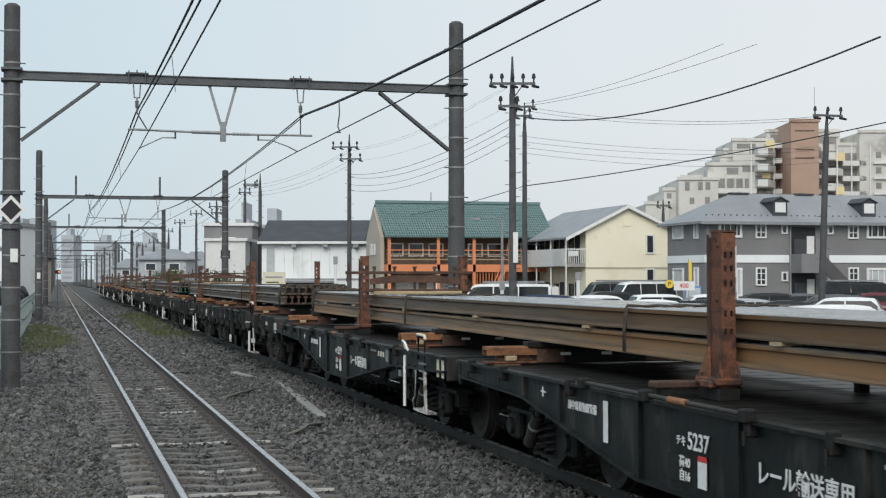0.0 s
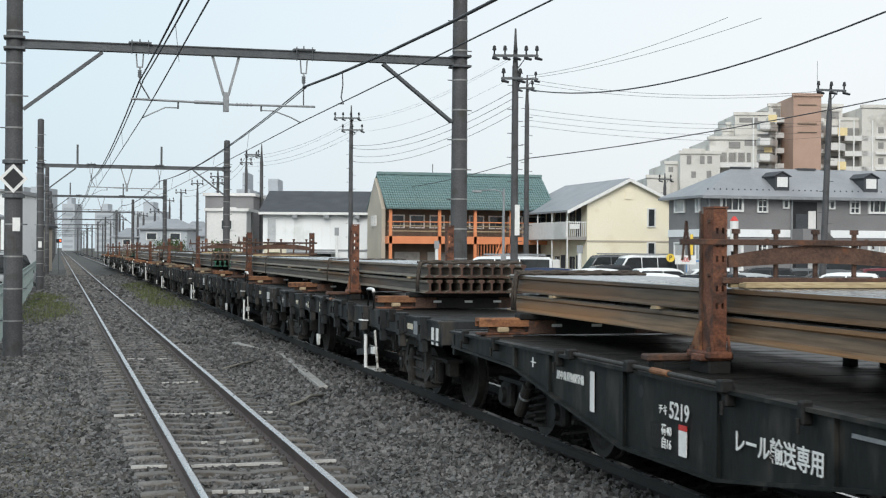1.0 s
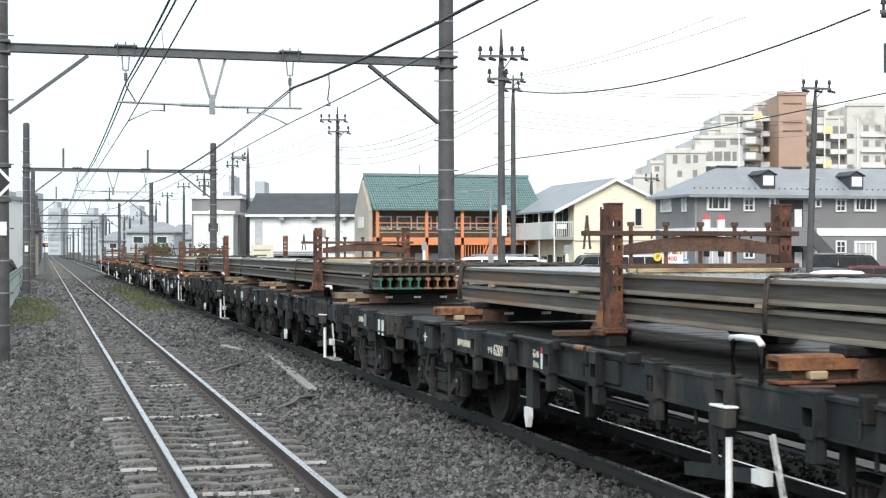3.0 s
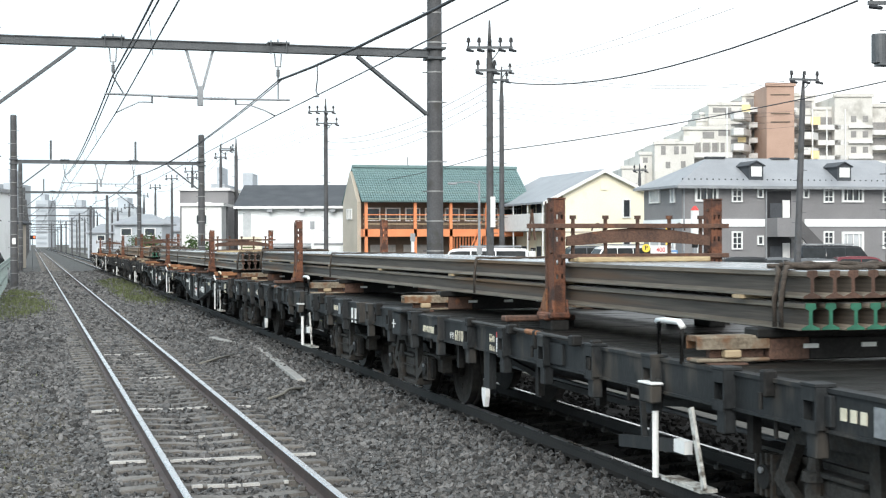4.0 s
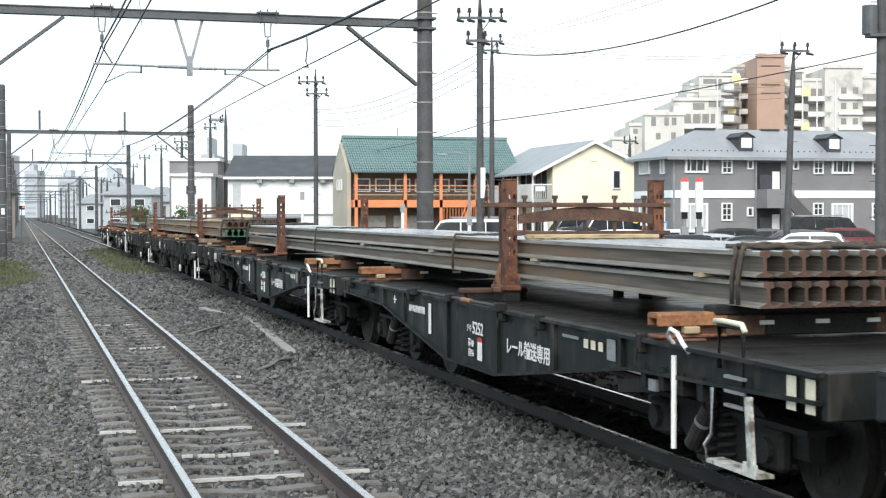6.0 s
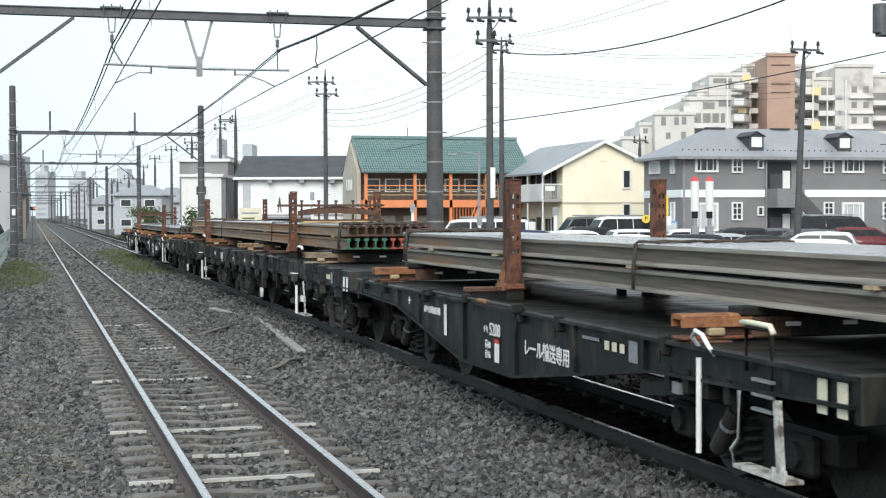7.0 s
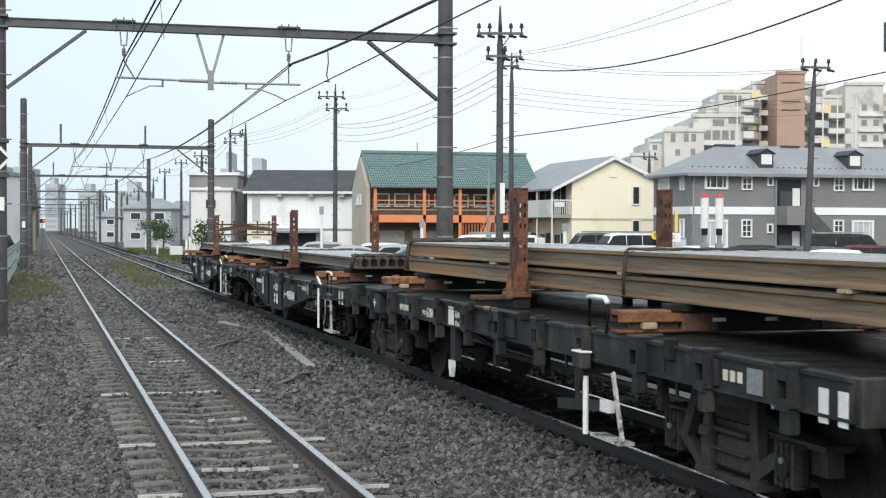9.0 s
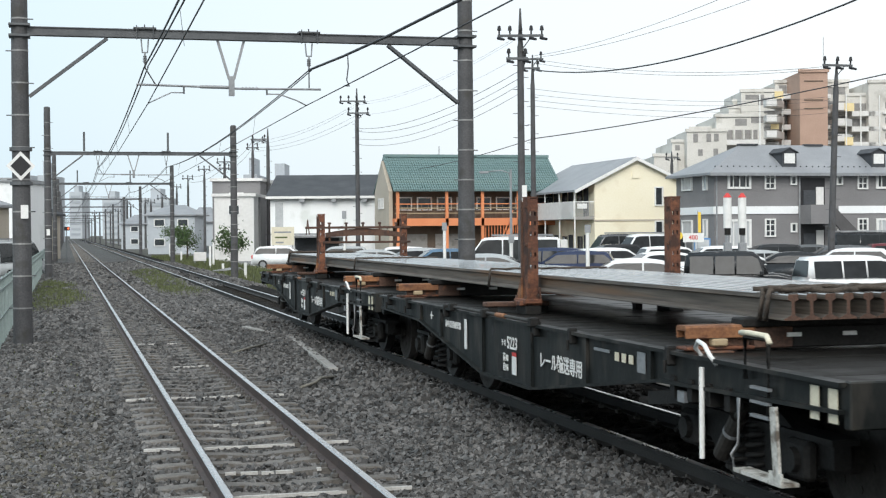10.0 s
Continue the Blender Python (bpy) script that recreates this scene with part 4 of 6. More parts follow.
def wagon(index, belly, number, framed, stake_u):
    w = thing("flat_wagon", ("black fish-bellied" if belly else "black straight-silled") + " flat wagon loaded with long rails", "wagon", "wagons of the rail train")
    MOVERS.append((w, MID, FRONTS[index], 0.0))
    end = 12.52 if belly else 13.4
    drop = 0.07 if belly else 0.0
    for k in range(int((end - 0.1) / 0.4)):
        again("deck_board", BOARD, w, pose(0, 0.1 + k * 0.4, (0.002 if k % 3 == 1 else 0.0) - drop))
    part("centre_sill", bx(-0.3, 0.3, 0.2, end - 0.1, 0.72, 0.97, 0.02), M["under"], w)
    part("underframe", bx(-0.4, 0.4, 3.35, end - 3.4, 0.56, 0.715, 0.03), M["under"], w)
    for u in (0.05, end - 0.08):
        e = bmesh.new()
        box(e, -1.29, 1.29, u, u + 0.08, 0.84 - drop, 1.12 - drop, 0.01)
        part("end_sill", e, M["black"] if belly else M["worn_black"], w)
    for u, s in ((0.05, -1), (end, 1)):
        c = bmesh.new()
        box(c, -0.1, 0.1, min(u, u + s * 0.35), max(u, u + s * 0.35), 0.76, 0.96, 0.02)
        rod(c, (0.16, u + s * 0.02, 0.8), (0.16, u + s * 0.3, 0.5), 0.03, seg=8)
        part("coupler", c, M["under"], w)
    for s in (-1, 1):
        x = s * 1.28
        if belly:
            f = bmesh.new()
            side(f, BELLY, x - 0.01, x + 0.01)
            part("side_sill", f, M["black"], w)
            for (y0, z0), (y1, z1) in zip(BELLY[3:], BELLY[4:] + BELLY[:1]):
                part("flange", bar(bmesh.new(), (x - s * 0.01, y0, z0), (x - s * 0.01, y1, z1), 0.13, 0.025), M["black"], w)
            part("top_flange", bx(x - 0.06, x + 0.045, 0.1, end - 0.05, 1.015, 1.042), M["black"], w)
            for y in (2.9, 4.3, 5.8, 7.45, 9.2, 10.2):
                zb = np.interp(y, (2.7, 5.8, 7.45, 10.2), (0.81, 0.43, 0.43, 0.83))
                part("rib", bx(x - s * 0.0, x + s * 0.04, y - 0.035, y + 0.035, float(zb), 1.015), M["black"], w)
        else:
            f = bmesh.new()
            prism(f, [(x - s * 0.06, 0.865), (x + s * 0.035, 0.865), (x + s * 0.035, 0.885), (x + s * 0.02, 0.885), (x + s * 0.02, 1.09), (x + s * 0.035, 1.09), (x + s * 0.035, 1.115), (x - s * 0.06, 1.115)], "y", 0.12, end - 0.05)
            part("side_sill", f, M["worn_black"], w)
            for k in range(12):
                y = 0.78 + k * 1.11
                p = bmesh.new()
                for o in (-0.07, 0.07):
                    box(p, x + s * 0.02, x + s * 0.1, y + o - 0.012, y + o + 0.012, 0.88, 1.125)
                box(p, x + s * 0.085, x + s * 0.105, y - 0.075, y + 0.075, 0.86, 0.93)
                box(p, x + s * 0.085, x + s * 0.105, y - 0.075, y + 0.075, 1.04, 1.13)
                box(p, x + s * 0.0, x + s * 0.085, y - 0.055, y + 0.055, 0.715, 0.905, 0.008)
                box(p, x - s * 0.03, x + s * 0.11, y - 0.085, y + 0.085, 1.118, 1.14, 0.004)
                part("stake_pocket", p, M["worn_black"], w)
                if k in (1, 3, 8, 9, 10):
                    part("drain", rd((x, y + 0.55, 0.75), (x, y + 0.55, 0.87), 0.014, seg=6), M["under"], w)
            for y in (11.4,):
                part("bracket", bx(min(x, x + s * 0.11), max(x, x + s * 0.11), y - 0.2, y + 0.18, 0.83, 1.09, 0.01), M["worn_black"], w)
                part("shelf", bx(min(x - s * 0.2, x + s * 0.15), max(x - s * 0.2, x + s * 0.15), y - 0.42, y + 0.25, 1.118, 1.15, 0.006), M["worn_black"], w)
            for y in (4.1, 4.42):
                part("lever_hanger", bar(bmesh.new(), (x, y, 0.88), (x + s * 0.02, 4.2 + (y - 4.1) * 0.4, 0.5), 0.04, 0.05), M["worn_black"], w)
            part("brake_pedal", bar(bmesh.new(), (x + s * 0.02, 4.75, 0.44), (x + s * 0.02, 3.75, 0.53), 0.05, 0.09), M["worn_black"], w)
            part("pedal_end", bx(x + s * 0.02 - 0.03, x + s * 0.02 + 0.03, 3.6, 3.77, 0.49, 0.58), M["white"], w, "white-painted brake pedal end")
            for y in (8.17,):
                part("strut", bx(x - s * 0.07, x - s * 0.0, y - 0.09, y + 0.09, 0.5, 0.88), M["worn_black"], w)
            part("strut_tip", pr([(8.11, 0.5), (8.24, 0.5), (8.24, 0.42), (8.19, 0.32), (8.15, 0.32), (8.11, 0.42)], "x", x - 0.03, x + 0.015), M["white"], w, "white-painted tapered strut tip")
            tr = bmesh.new()
            bar(tr, (s * 0.9, 3.4, 0.84), (s * 0.9, 5.6, 0.62), 0.04, 0.05)
            bar(tr, (s * 0.9, 5.6, 0.62), (s * 0.9, 7.4, 0.62), 0.04, 0.05)
            bar(tr, (s * 0.9, 7.4, 0.62), (s * 0.9, 9.6, 0.84), 0.04, 0.05)
            part("truss_rod", tr, M["under"], w)
    for s in (-1, 1):
        x = s * 1.34
        part("rod", rd((x, 5.6, 1.14 - drop), (x, 8.5, 1.14 - drop), 0.018, seg=10), M["wheel"], w, "dark turnbuckle rod along the deck edge")
        part("sleeve", rd((x, 6.5, 1.14 - drop), (x, 6.8, 1.14 - drop), 0.025, seg=10), M["rust_bright"], w, "orange turnbuckle sleeve")
        for y in (5.6, 7.2, 8.5):
            part("hook", bx(x - 0.05, x + 0.04, y - 0.05, y + 0.05, 1.09 - drop, 1.18 - drop, 0.012), M["under"], w)
    tank = rd((0.2, 5.6, 0.66), (0.2, 6.6, 0.66), 0.17, seg=16)
    part("air_tank", tank, M["under"], w)
    part("pipe", rd((-0.6, 3.2, 0.55), (-0.6, 9.8, 0.6), 0.022, seg=6), M["steel"], w, "thin grey brake pipe")
    for u in ((2.0, 10.55) if belly else (2.15, 12.1)):
        bogie(w, u, belly)
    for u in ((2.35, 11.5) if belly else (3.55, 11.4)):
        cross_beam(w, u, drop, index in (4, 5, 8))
    for s in (-1, 1):
        stake(w, s, stake_u, drop)
    if framed:
        cross_frame(w, stake_u, drop)
        if index < 10:
            r = random.Random(index)
            for k in range(4):
                a = stake_u - 0.32 + 0.075 * k
                part("packing_plank", bx(-0.7 + r.uniform(-0.03, 0.06), 0.68 + r.uniform(-0.08, 0.05), a, a + 0.06, 1.747 - drop, 1.785 - drop + r.uniform(-0.01, 0.012), 0.006), M["straw"], w, "pale split timber on the load")
    # steps, grab irons and painted marks on the near side
    x = -1.31
    if belly:
        part("grab_bar", rd((x - 0.03, 1.92, 0.34), (x - 0.03, 1.92, 0.97), 0.019, seg=8), M["white"], w, "white upright grab bar")
        st = bmesh.new()
        box(st, x - 0.05, x + 0.07, 0.74, 1.4, 0.335, 0.36)
        box(st, x - 0.055, x - 0.04, 0.74, 0.9, 0.335, 0.42)
        bar(st, (x - 0.045, 0.8, 0.36), (x - 0.045, 0.85, 0.82), 0.02, 0.075)
        part("footstep", st, M["scuffed"], w, "scuffed white footstep")
        tube("step_stay", [(x - 0.04, 1.4, 0.35), (x - 0.04, 1.44, 0.44), (x - 0.03, 1.36, 0.52), (x - 0.03, 1.36, 0.82)], 0.014, M["galv"], w, "thin bent stay", 6)
        tube("curled_rail", [(x, 1.98, 1.04), (x - 0.04, 2.0, 1.1), (x - 0.05, 1.93, 1.15), (x - 0.05, 1.83, 1.13), (x - 0.04, 1.76, 1.06), (x, 1.74, 1.0)], 0.016, M["white"], w, "pale curled rail", 8)
        tube("handrail", [(x - 0.01, 1.3, 0.95), (x - 0.01, 1.3, 1.22), (x - 0.01, 0.98, 1.22), (x - 0.01, 0.98, 0.75)], 0.018, M["under"], w, "", 8)
        tube("hand_grip", [(x - 0.01, 1.36, 1.245), (x - 0.01, 1.25, 1.25), (x - 0.01, 1.0, 1.245), (x - 0.01, 0.96, 1.2)], 0.019, M["cream"], w, "pale hand grip", 8)
        lever = bar(bmesh.new(), (x + 0.05, 3.0, 0.64), (x + 0.05, 2.35, 0.72), 0.05, 0.1)
        part("brake_lever", lever, M["under"], w)
        part("lever_end", bx(x + 0.0, x + 0.03, 2.28, 2.4, 0.68, 0.76), M["galv"], w, "grey lever end")
        # the sill isn't pierced: a black disc gives the hole's shade
        part("drain_hole", rd((x + 0.018, 7.12, 0.885), (x + 0.0245, 7.12, 0.885), 0.05, seg=14), M["ink"], w, "black disc painted for the shade in a sill hole")
        part("card_plate", bx(x + 0.012, x + 0.0195, 6.68, 6.92, 0.5, 0.68), M["under"], w, "flat black card plate")
        for y in (2.5, 4.6, 5.6, 8.9, 10.8, 11.9):
            hk = bmesh.new()
            box(hk, x - 0.045, x + 0.03, y - 0.035, y + 0.035, 0.93, 1.075, 0.012)
            rod(hk, (x - 0.055, y, 0.97), (x - 0.055, y, 0.88), 0.014, seg=6)
            part("rope_hook", hk, M["under"], w, "black rope hook")
        for k in range(4):
            part("pipe_bracket", bx(x + 0.0, x + 0.1, 2.45 - k * 0.3, 2.53 - k * 0.3, 0.7, 0.86), M["under"], w)
        for k in range(3):
            part("rung", bx(x - 0.03, x, 0.95, 1.2, 0.9 - 0.09 * k, 0.92 - 0.09 * k), M["galv"], w)
    else:
        part("grab_bar", rd((x - 0.03, 4.05, 0.27), (x - 0.03, 4.05, 0.74), 0.024, seg=8), M["white"], w, "white upright grab bar")
        st = bmesh.new()
        box(st, x - 0.03, x + 0.1, 3.35, 3.95, 0.27, 0.295)
        bar(st, (x - 0.02, 3.3, 0.3), (x - 0.02, 3.5, 0.82), 0.02, 0.05)
        part("footstep", st, M["scuffed"], w, "scuffed pale footstep")
        tube("handrail", [(x, 4.05, 1.1), (x, 4.05, 1.36), (x, 3.98, 1.38), (x, 3.72, 1.38), (x, 3.68, 1.34), (x, 3.68, 1.1)], 0.02, M["under"], w)
        tube("hand_grip", [(x, 4.08, 1.375), (x, 3.95, 1.385), (x, 3.72, 1.385), (x, 3.66, 1.35)], 0.023, M["white"], w, "white hand grip")
        part("step_bracket", bx(x - 0.11, x - 0.02, 3.95, 4.16, 0.8, 0.93, 0.012), M["worn_black"], w)
        part("bracket_top", bx(x - 0.115, x - 0.015, 3.94, 4.17, 0.931, 0.948, 0.005), M["white"], w, "white-painted bracket top")
        for y in (1.9, 6.1):
            part("sill_plate", bx(x - 0.02, x + 0.02, y - 0.16, y + 0.16, 0.9, 1.08, 0.006), M["worn_black"], w)
        for y in (2.45, 5.2, 6.55, 12.55):
            hk = bmesh.new()
            box(hk, x - 0.06, x + 0.03, y - 0.035, y + 0.035, 1.0, 1.165, 0.012)
            rod(hk, (x - 0.07, y, 1.03), (x - 0.07, y, 0.93), 0.016, seg=6)
            part("rope_hook", hk, M["under"], w, "black rope hook")
        for y, z0 in ((2.9, 0.6), (5.45, 0.62), (6.9, 0.55), (9.4, 0.6)):
            part("hanger", bx(x + 0.1, x + 0.16, y - 0.04, y + 0.04, z0, 0.87), M["under"], w)
        part("brake_lever", rd((x - 0.02, 4.3, 0.93), (x - 0.02, 4.0, 0.95), 0.02, seg=8), M["worn_black"], w)
    for y in (0.22, 0.43):
        mark(w, y - 0.05, y + 0.05, 0.83 - drop * 0.5, 1.03 - drop * 0.5, M["cream"] if belly else M["white"], "pale upright stripe", name="stripe")
    white = M["white"]
    if belly:
        kana = "レール輸送専用"
        lettering(kana, 0.165, white, w, on_side(4.97, 0.71), "white lettering")
        lettering("チキ", 0.08, white, w, on_side(6.68, 0.79), "white lettering")
        lettering(number, 0.17, white, w, on_side(6.4, 0.80), "white lettering")
        lettering("荷40", 0.09, white, w, on_side(6.62, 0.645), "white lettering")
        lettering("自16", 0.09, white, w, on_side(6.62, 0.55), "white lettering")
        mark(w, 6.27, 6.4, 0.5, 0.68, white, "white card holder")
        mark(w, 6.27, 6.4, 0.682, 0.72, M["red"], "red band")
        mark(w, 8.07, 8.16, 0.62, 0.95, white, "white upright label")
        lettering("越中島貨物駅常備", 0.085, white, w, on_side(8.65, 0.85), "white lettering")
        mark(w, 9.57, 9.71, 0.905, 0.916, white)
        mark(w, 9.64, 9.66, 0.865, 0.955, white)
        mark(w, 3.0, 3.16, 0.82, 0.98, M["galv"], "grey card frame")
        for k in range(3):
            mark(w, 3.25 + 0.15 * k, 3.33 + 0.15 * k, 0.87, 0.94, M["cream"])
        mark(w, 3.75, 4.1, 0.92, 0.945, M["galv"])
    else:
        lettering("チキ", 0.08, M["cream"], w, on_side(9.3, 0.945), "cream lettering")
        lettering(number, 0.15, M["cream"], w, on_side(9.04, 0.955), "cream lettering")
        lettering("荷40", 0.085, M["cream"], w, on_side(7.92, 1.0), "cream lettering")
        lettering("自16", 0.085, M["cream"], w, on_side(7.92, 0.9), "cream lettering")
        if number == "6184":
            mark(w, 8.06, 8.26, 0.87, 1.05, white, "white card holder")
            mark(w, 8.06, 8.26, 1.058, 1.085, white)
        else:
            mark(w, 7.66, 7.78, 0.86, 1.02, white, "white card holder")
            mark(w, 7.66, 7.78, 1.022, 1.075, M["red"], "red band")
        lettering("越中島貨物駅常備", 0.08, M["cream"], w, on_side(10.15, 0.955), "cream lettering")
        mark(w, 11.4, 11.56, 0.955, 0.968, white, x=-1.395)
        mark(w, 11.48, 11.5, 0.91, 1.01, white, x=-1.395)
        mark(w, 12.95, 13.15, 1.0, 1.015, white)
        mark(w, 12.95, 13.1, 0.94, 0.955, white)
        mark(w, 1.15, 1.35, 0.9, 1.06, M["galv"], "grey card frame")
        for k in range(3):
            mark(w, 1.42 + 0.1 * k, 1.48 + 0.1 * k, 0.95, 1.02, M["cream"])
    return w


LOAD_PROFILE = [(-0.068, 0.0), (0.068, 0.0), (0.068, 0.012), (0.014, 0.036), (0.012, 0.13), (0.04, 0.145), (0.04, 0.175), (0.032, 0.183),
                (-0.032, 0.183), (-0.04, 0.175), (-0.04, 0.145), (-0.012, 0.13), (-0.014, 0.036), (-0.068, 0.012)]
LONG = 23.3
load_bm = pr(LOAD_PROFILE, "y", 0, LONG)
bmesh.ops.recalc_face_normals(load_bm, faces=load_bm.faces)
LOAD_RAIL = bpy.data.meshes.new("rail")
load_bm.to_mesh(LOAD_RAIL)
load_bm.free()
LOAD_RAIL.materials.append(M["load"])
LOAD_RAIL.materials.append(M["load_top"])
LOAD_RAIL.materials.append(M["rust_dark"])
LOAD_RAIL.materials.append(M["load_web_shade"])
# tops paled for wet sheen, webs darkened for shade under the heads
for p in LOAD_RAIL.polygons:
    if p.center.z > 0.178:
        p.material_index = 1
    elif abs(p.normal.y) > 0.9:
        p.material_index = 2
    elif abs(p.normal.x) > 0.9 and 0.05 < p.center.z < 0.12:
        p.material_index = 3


PALE_RAIL = LOAD_RAIL.copy()
PALE_RAIL.materials[0] = M["load_pale"]
GREY_RAIL = LOAD_RAIL.copy()
GREY_RAIL.materials[0] = M["load_grey"]
BROWN_RAIL = LOAD_RAIL.copy()
BROWN_RAIL.materials[0] = BROWN_RAIL.materials[3] = M["load_brown"]


def load(pair, layers, colours=None):
    b = thing("rail_bundle", ("two layers" if layers == 2 else "single layer") + " of rusty brown rails lashed across two wagons", "rail load", "rail loads")
    start = FRONTS[2 * pair] + (1.85 if KINDS[2 * pair][0] else 3.05)
    MOVERS.append((b, MID, start, -0.07 if KINDS[2 * pair][0] else 0.0))
    r = random.Random(pair)
    for k in range(layers):
        z = 1.348 + 0.212 * k
        for i in range(10):
            x = -0.665 + i * 0.148
            off = r.uniform(-0.02, 0.05)
            again("rail", PALE_RAIL if pair in (1, 2) else GREY_RAIL if pair == 3 else BROWN_RAIL if pair in (0, 4) else LOAD_RAIL, b, pose(x, off, z))
            if colours and k == 0:
                c = colours[0] if i < 5 else colours[1]
                part("end_paint", pr([(u * 0.96, 0.004 + w * 0.96) for u, w in LOAD_PROFILE], "y", -0.008, -0.002), M[c], b, "painted rail end").matrix_basis = pose(x, off, z)
        if k == 0 and layers == 2:
            for u in (0.9, 4.5, 8.2, 11.9, 15.5, 19.2, 21.8):
                part("spacer", bx(-0.76, 0.76, u - 0.06, u + 0.06, 1.533, 1.558), M["timber"], b, "thin timber spacer strip")
    top = 1.348 + 0.212 * (layers - 1) + 0.185
    for u in (0.25, 7.2, 15.4, LONG - 0.35):
        end = u < 1 or u > 20
        thick, wave = (0.019, 0.07) if end else (0.011, 0.035)
        for j in range(5 if end else 2):
            pts, lift = [], top + thick * (0.8 + 0.5 * (j % 3))
            for i in range(41):
                x = -0.72 + 1.44 * i / 40
                pts.append((x, u + (0.05 * j if end else 0.02 * j) + wave * math.sin(i * 0.33 * (1 + 0.17 * j) + 1.9 * j + u), lift + 0.3 * thick * math.sin(i * 0.9 + j)))
            y = u + 0.03 * j
            if not end or j in (0, 3):
                pts = [(-0.745 - thick, y, 1.36), (-0.745 - thick, y, top - 0.2), (-0.735, y, top - 0.01)] + pts + [(0.735, y, top - 0.01), (0.745 + thick, y, top - 0.2), (0.745 + thick, y, 1.36)]
            tube("lashing_rope", pts, thick, M["rope"], b, "dark wet lashing rope", 6)
    return b


for i, (belly, number, framed, stake_u) in enumerate(KINDS):
    wagon(i, bool(belly), number, bool(framed), stake_u)
for p, colours in enumerate((None, None, ("green_paint", "rust_bright"), None, ("green_paint", "red_paint"), None)):
    load(p, 1 if p == 5 else 2, colours)


def motions():
    for ob, x, s, z in MOVERS:
        walk(ob, [(t, pose(x, s - travelled(t), z)) for t in TIMES])
    for ob, y in WHEELSETS:
        walk(ob, [(t, pose(0, y, 0.43, math.degrees(travelled(t) / 0.43))) for t in ROLL])


# ---- the town ----
def window(parent, x, z, w, h, y=0.0, kind="sash", glass="glass"):
    """A window on a wall that faces -y: frame proud of the wall, pane behind it."""
    fr = bmesh.new()
    t = 0.14 if kind == "bay" else 0.09
    ring = []
    for yy in (y - 0.1, y):
        for a, b in ((w / 2, h / 2), (w / 2 - t, h / 2 - t)):
            ring.append([fr.verts.new((x + i * a, yy, z + j * b)) for i, j in ((-1, -1), (1, -1), (1, 1), (-1, 1))])
    for p, q in ((0, 1), (1, 3), (3, 2), (2, 0)):
        for i in range(4):
            fr.faces.new((ring[p][i], ring[p][(i + 1) % 4], ring[q][(i + 1) % 4], ring[q][i]))
    bmesh.ops.recalc_face_normals(fr, faces=fr.faces)
    wdw = part("window", fr, M["white"], parent, "white-framed window")
    if kind == "sash":
        for q in (-0.17, 0.17):
            part("glazing_bar", bx(x - w / 2 + t, x + w / 2 - t, y - 0.08, y - 0.022, z + q * h - 0.025, z + q * h + 0.025), M["white"], wdw)
        part("glazing_bar", bx(x - 0.025, x + 0.025, y - 0.083, y - 0.02, z - h / 2 + t, z + h / 2 - t), M["white"], wdw)
    elif kind == "bay":
        for k in (1.4, 3, 4.6):
            xx = x - w / 2 + w * k / 6
            part("glazing_bar", bx(xx - 0.025, xx + 0.025, y - 0.12, y - 0.04, z - h / 2 + t, z + h / 2 - t), M["white"], wdw)
    part("pane", bx(x - w / 2 + t, x + w / 2 - t, y - 0.03, y - 0.012, z - h / 2 + t, z + h / 2 - t), M[glass], wdw)
    return wdw


def hip_roof(name, parent, x0, x1, y0, y1, z0, z1, inset, mat, over=0.5):
    bm = bmesh.new()
    x0, x1, y0, y1 = x0 - over, x1 + over, y0 - over, y1 + over
    ym = (y0 + y1) / 2
    a = [bm.verts.new(p) for p in ((x0, y0, z0), (x1, y0, z0), (x1, y1, z0), (x0, y1, z0))]
    b = [bm.verts.new((x0 + inset, ym, z1)), bm.verts.new((x1 - inset, ym, z1))]
    for f in ((a[0], a[1], b[1], b[0]), (a[1], a[2], b[1]), (a[2], a[3], b[0], b[1]), (a[3], a[0], b[0]), (a[3], a[2], a[1], a[0])):
        bm.faces.new(f)
    box(bm, x0, x1, y0, y1, z0 - 0.15, z0 - 0.004)
    return part(name, bm, mat, parent)


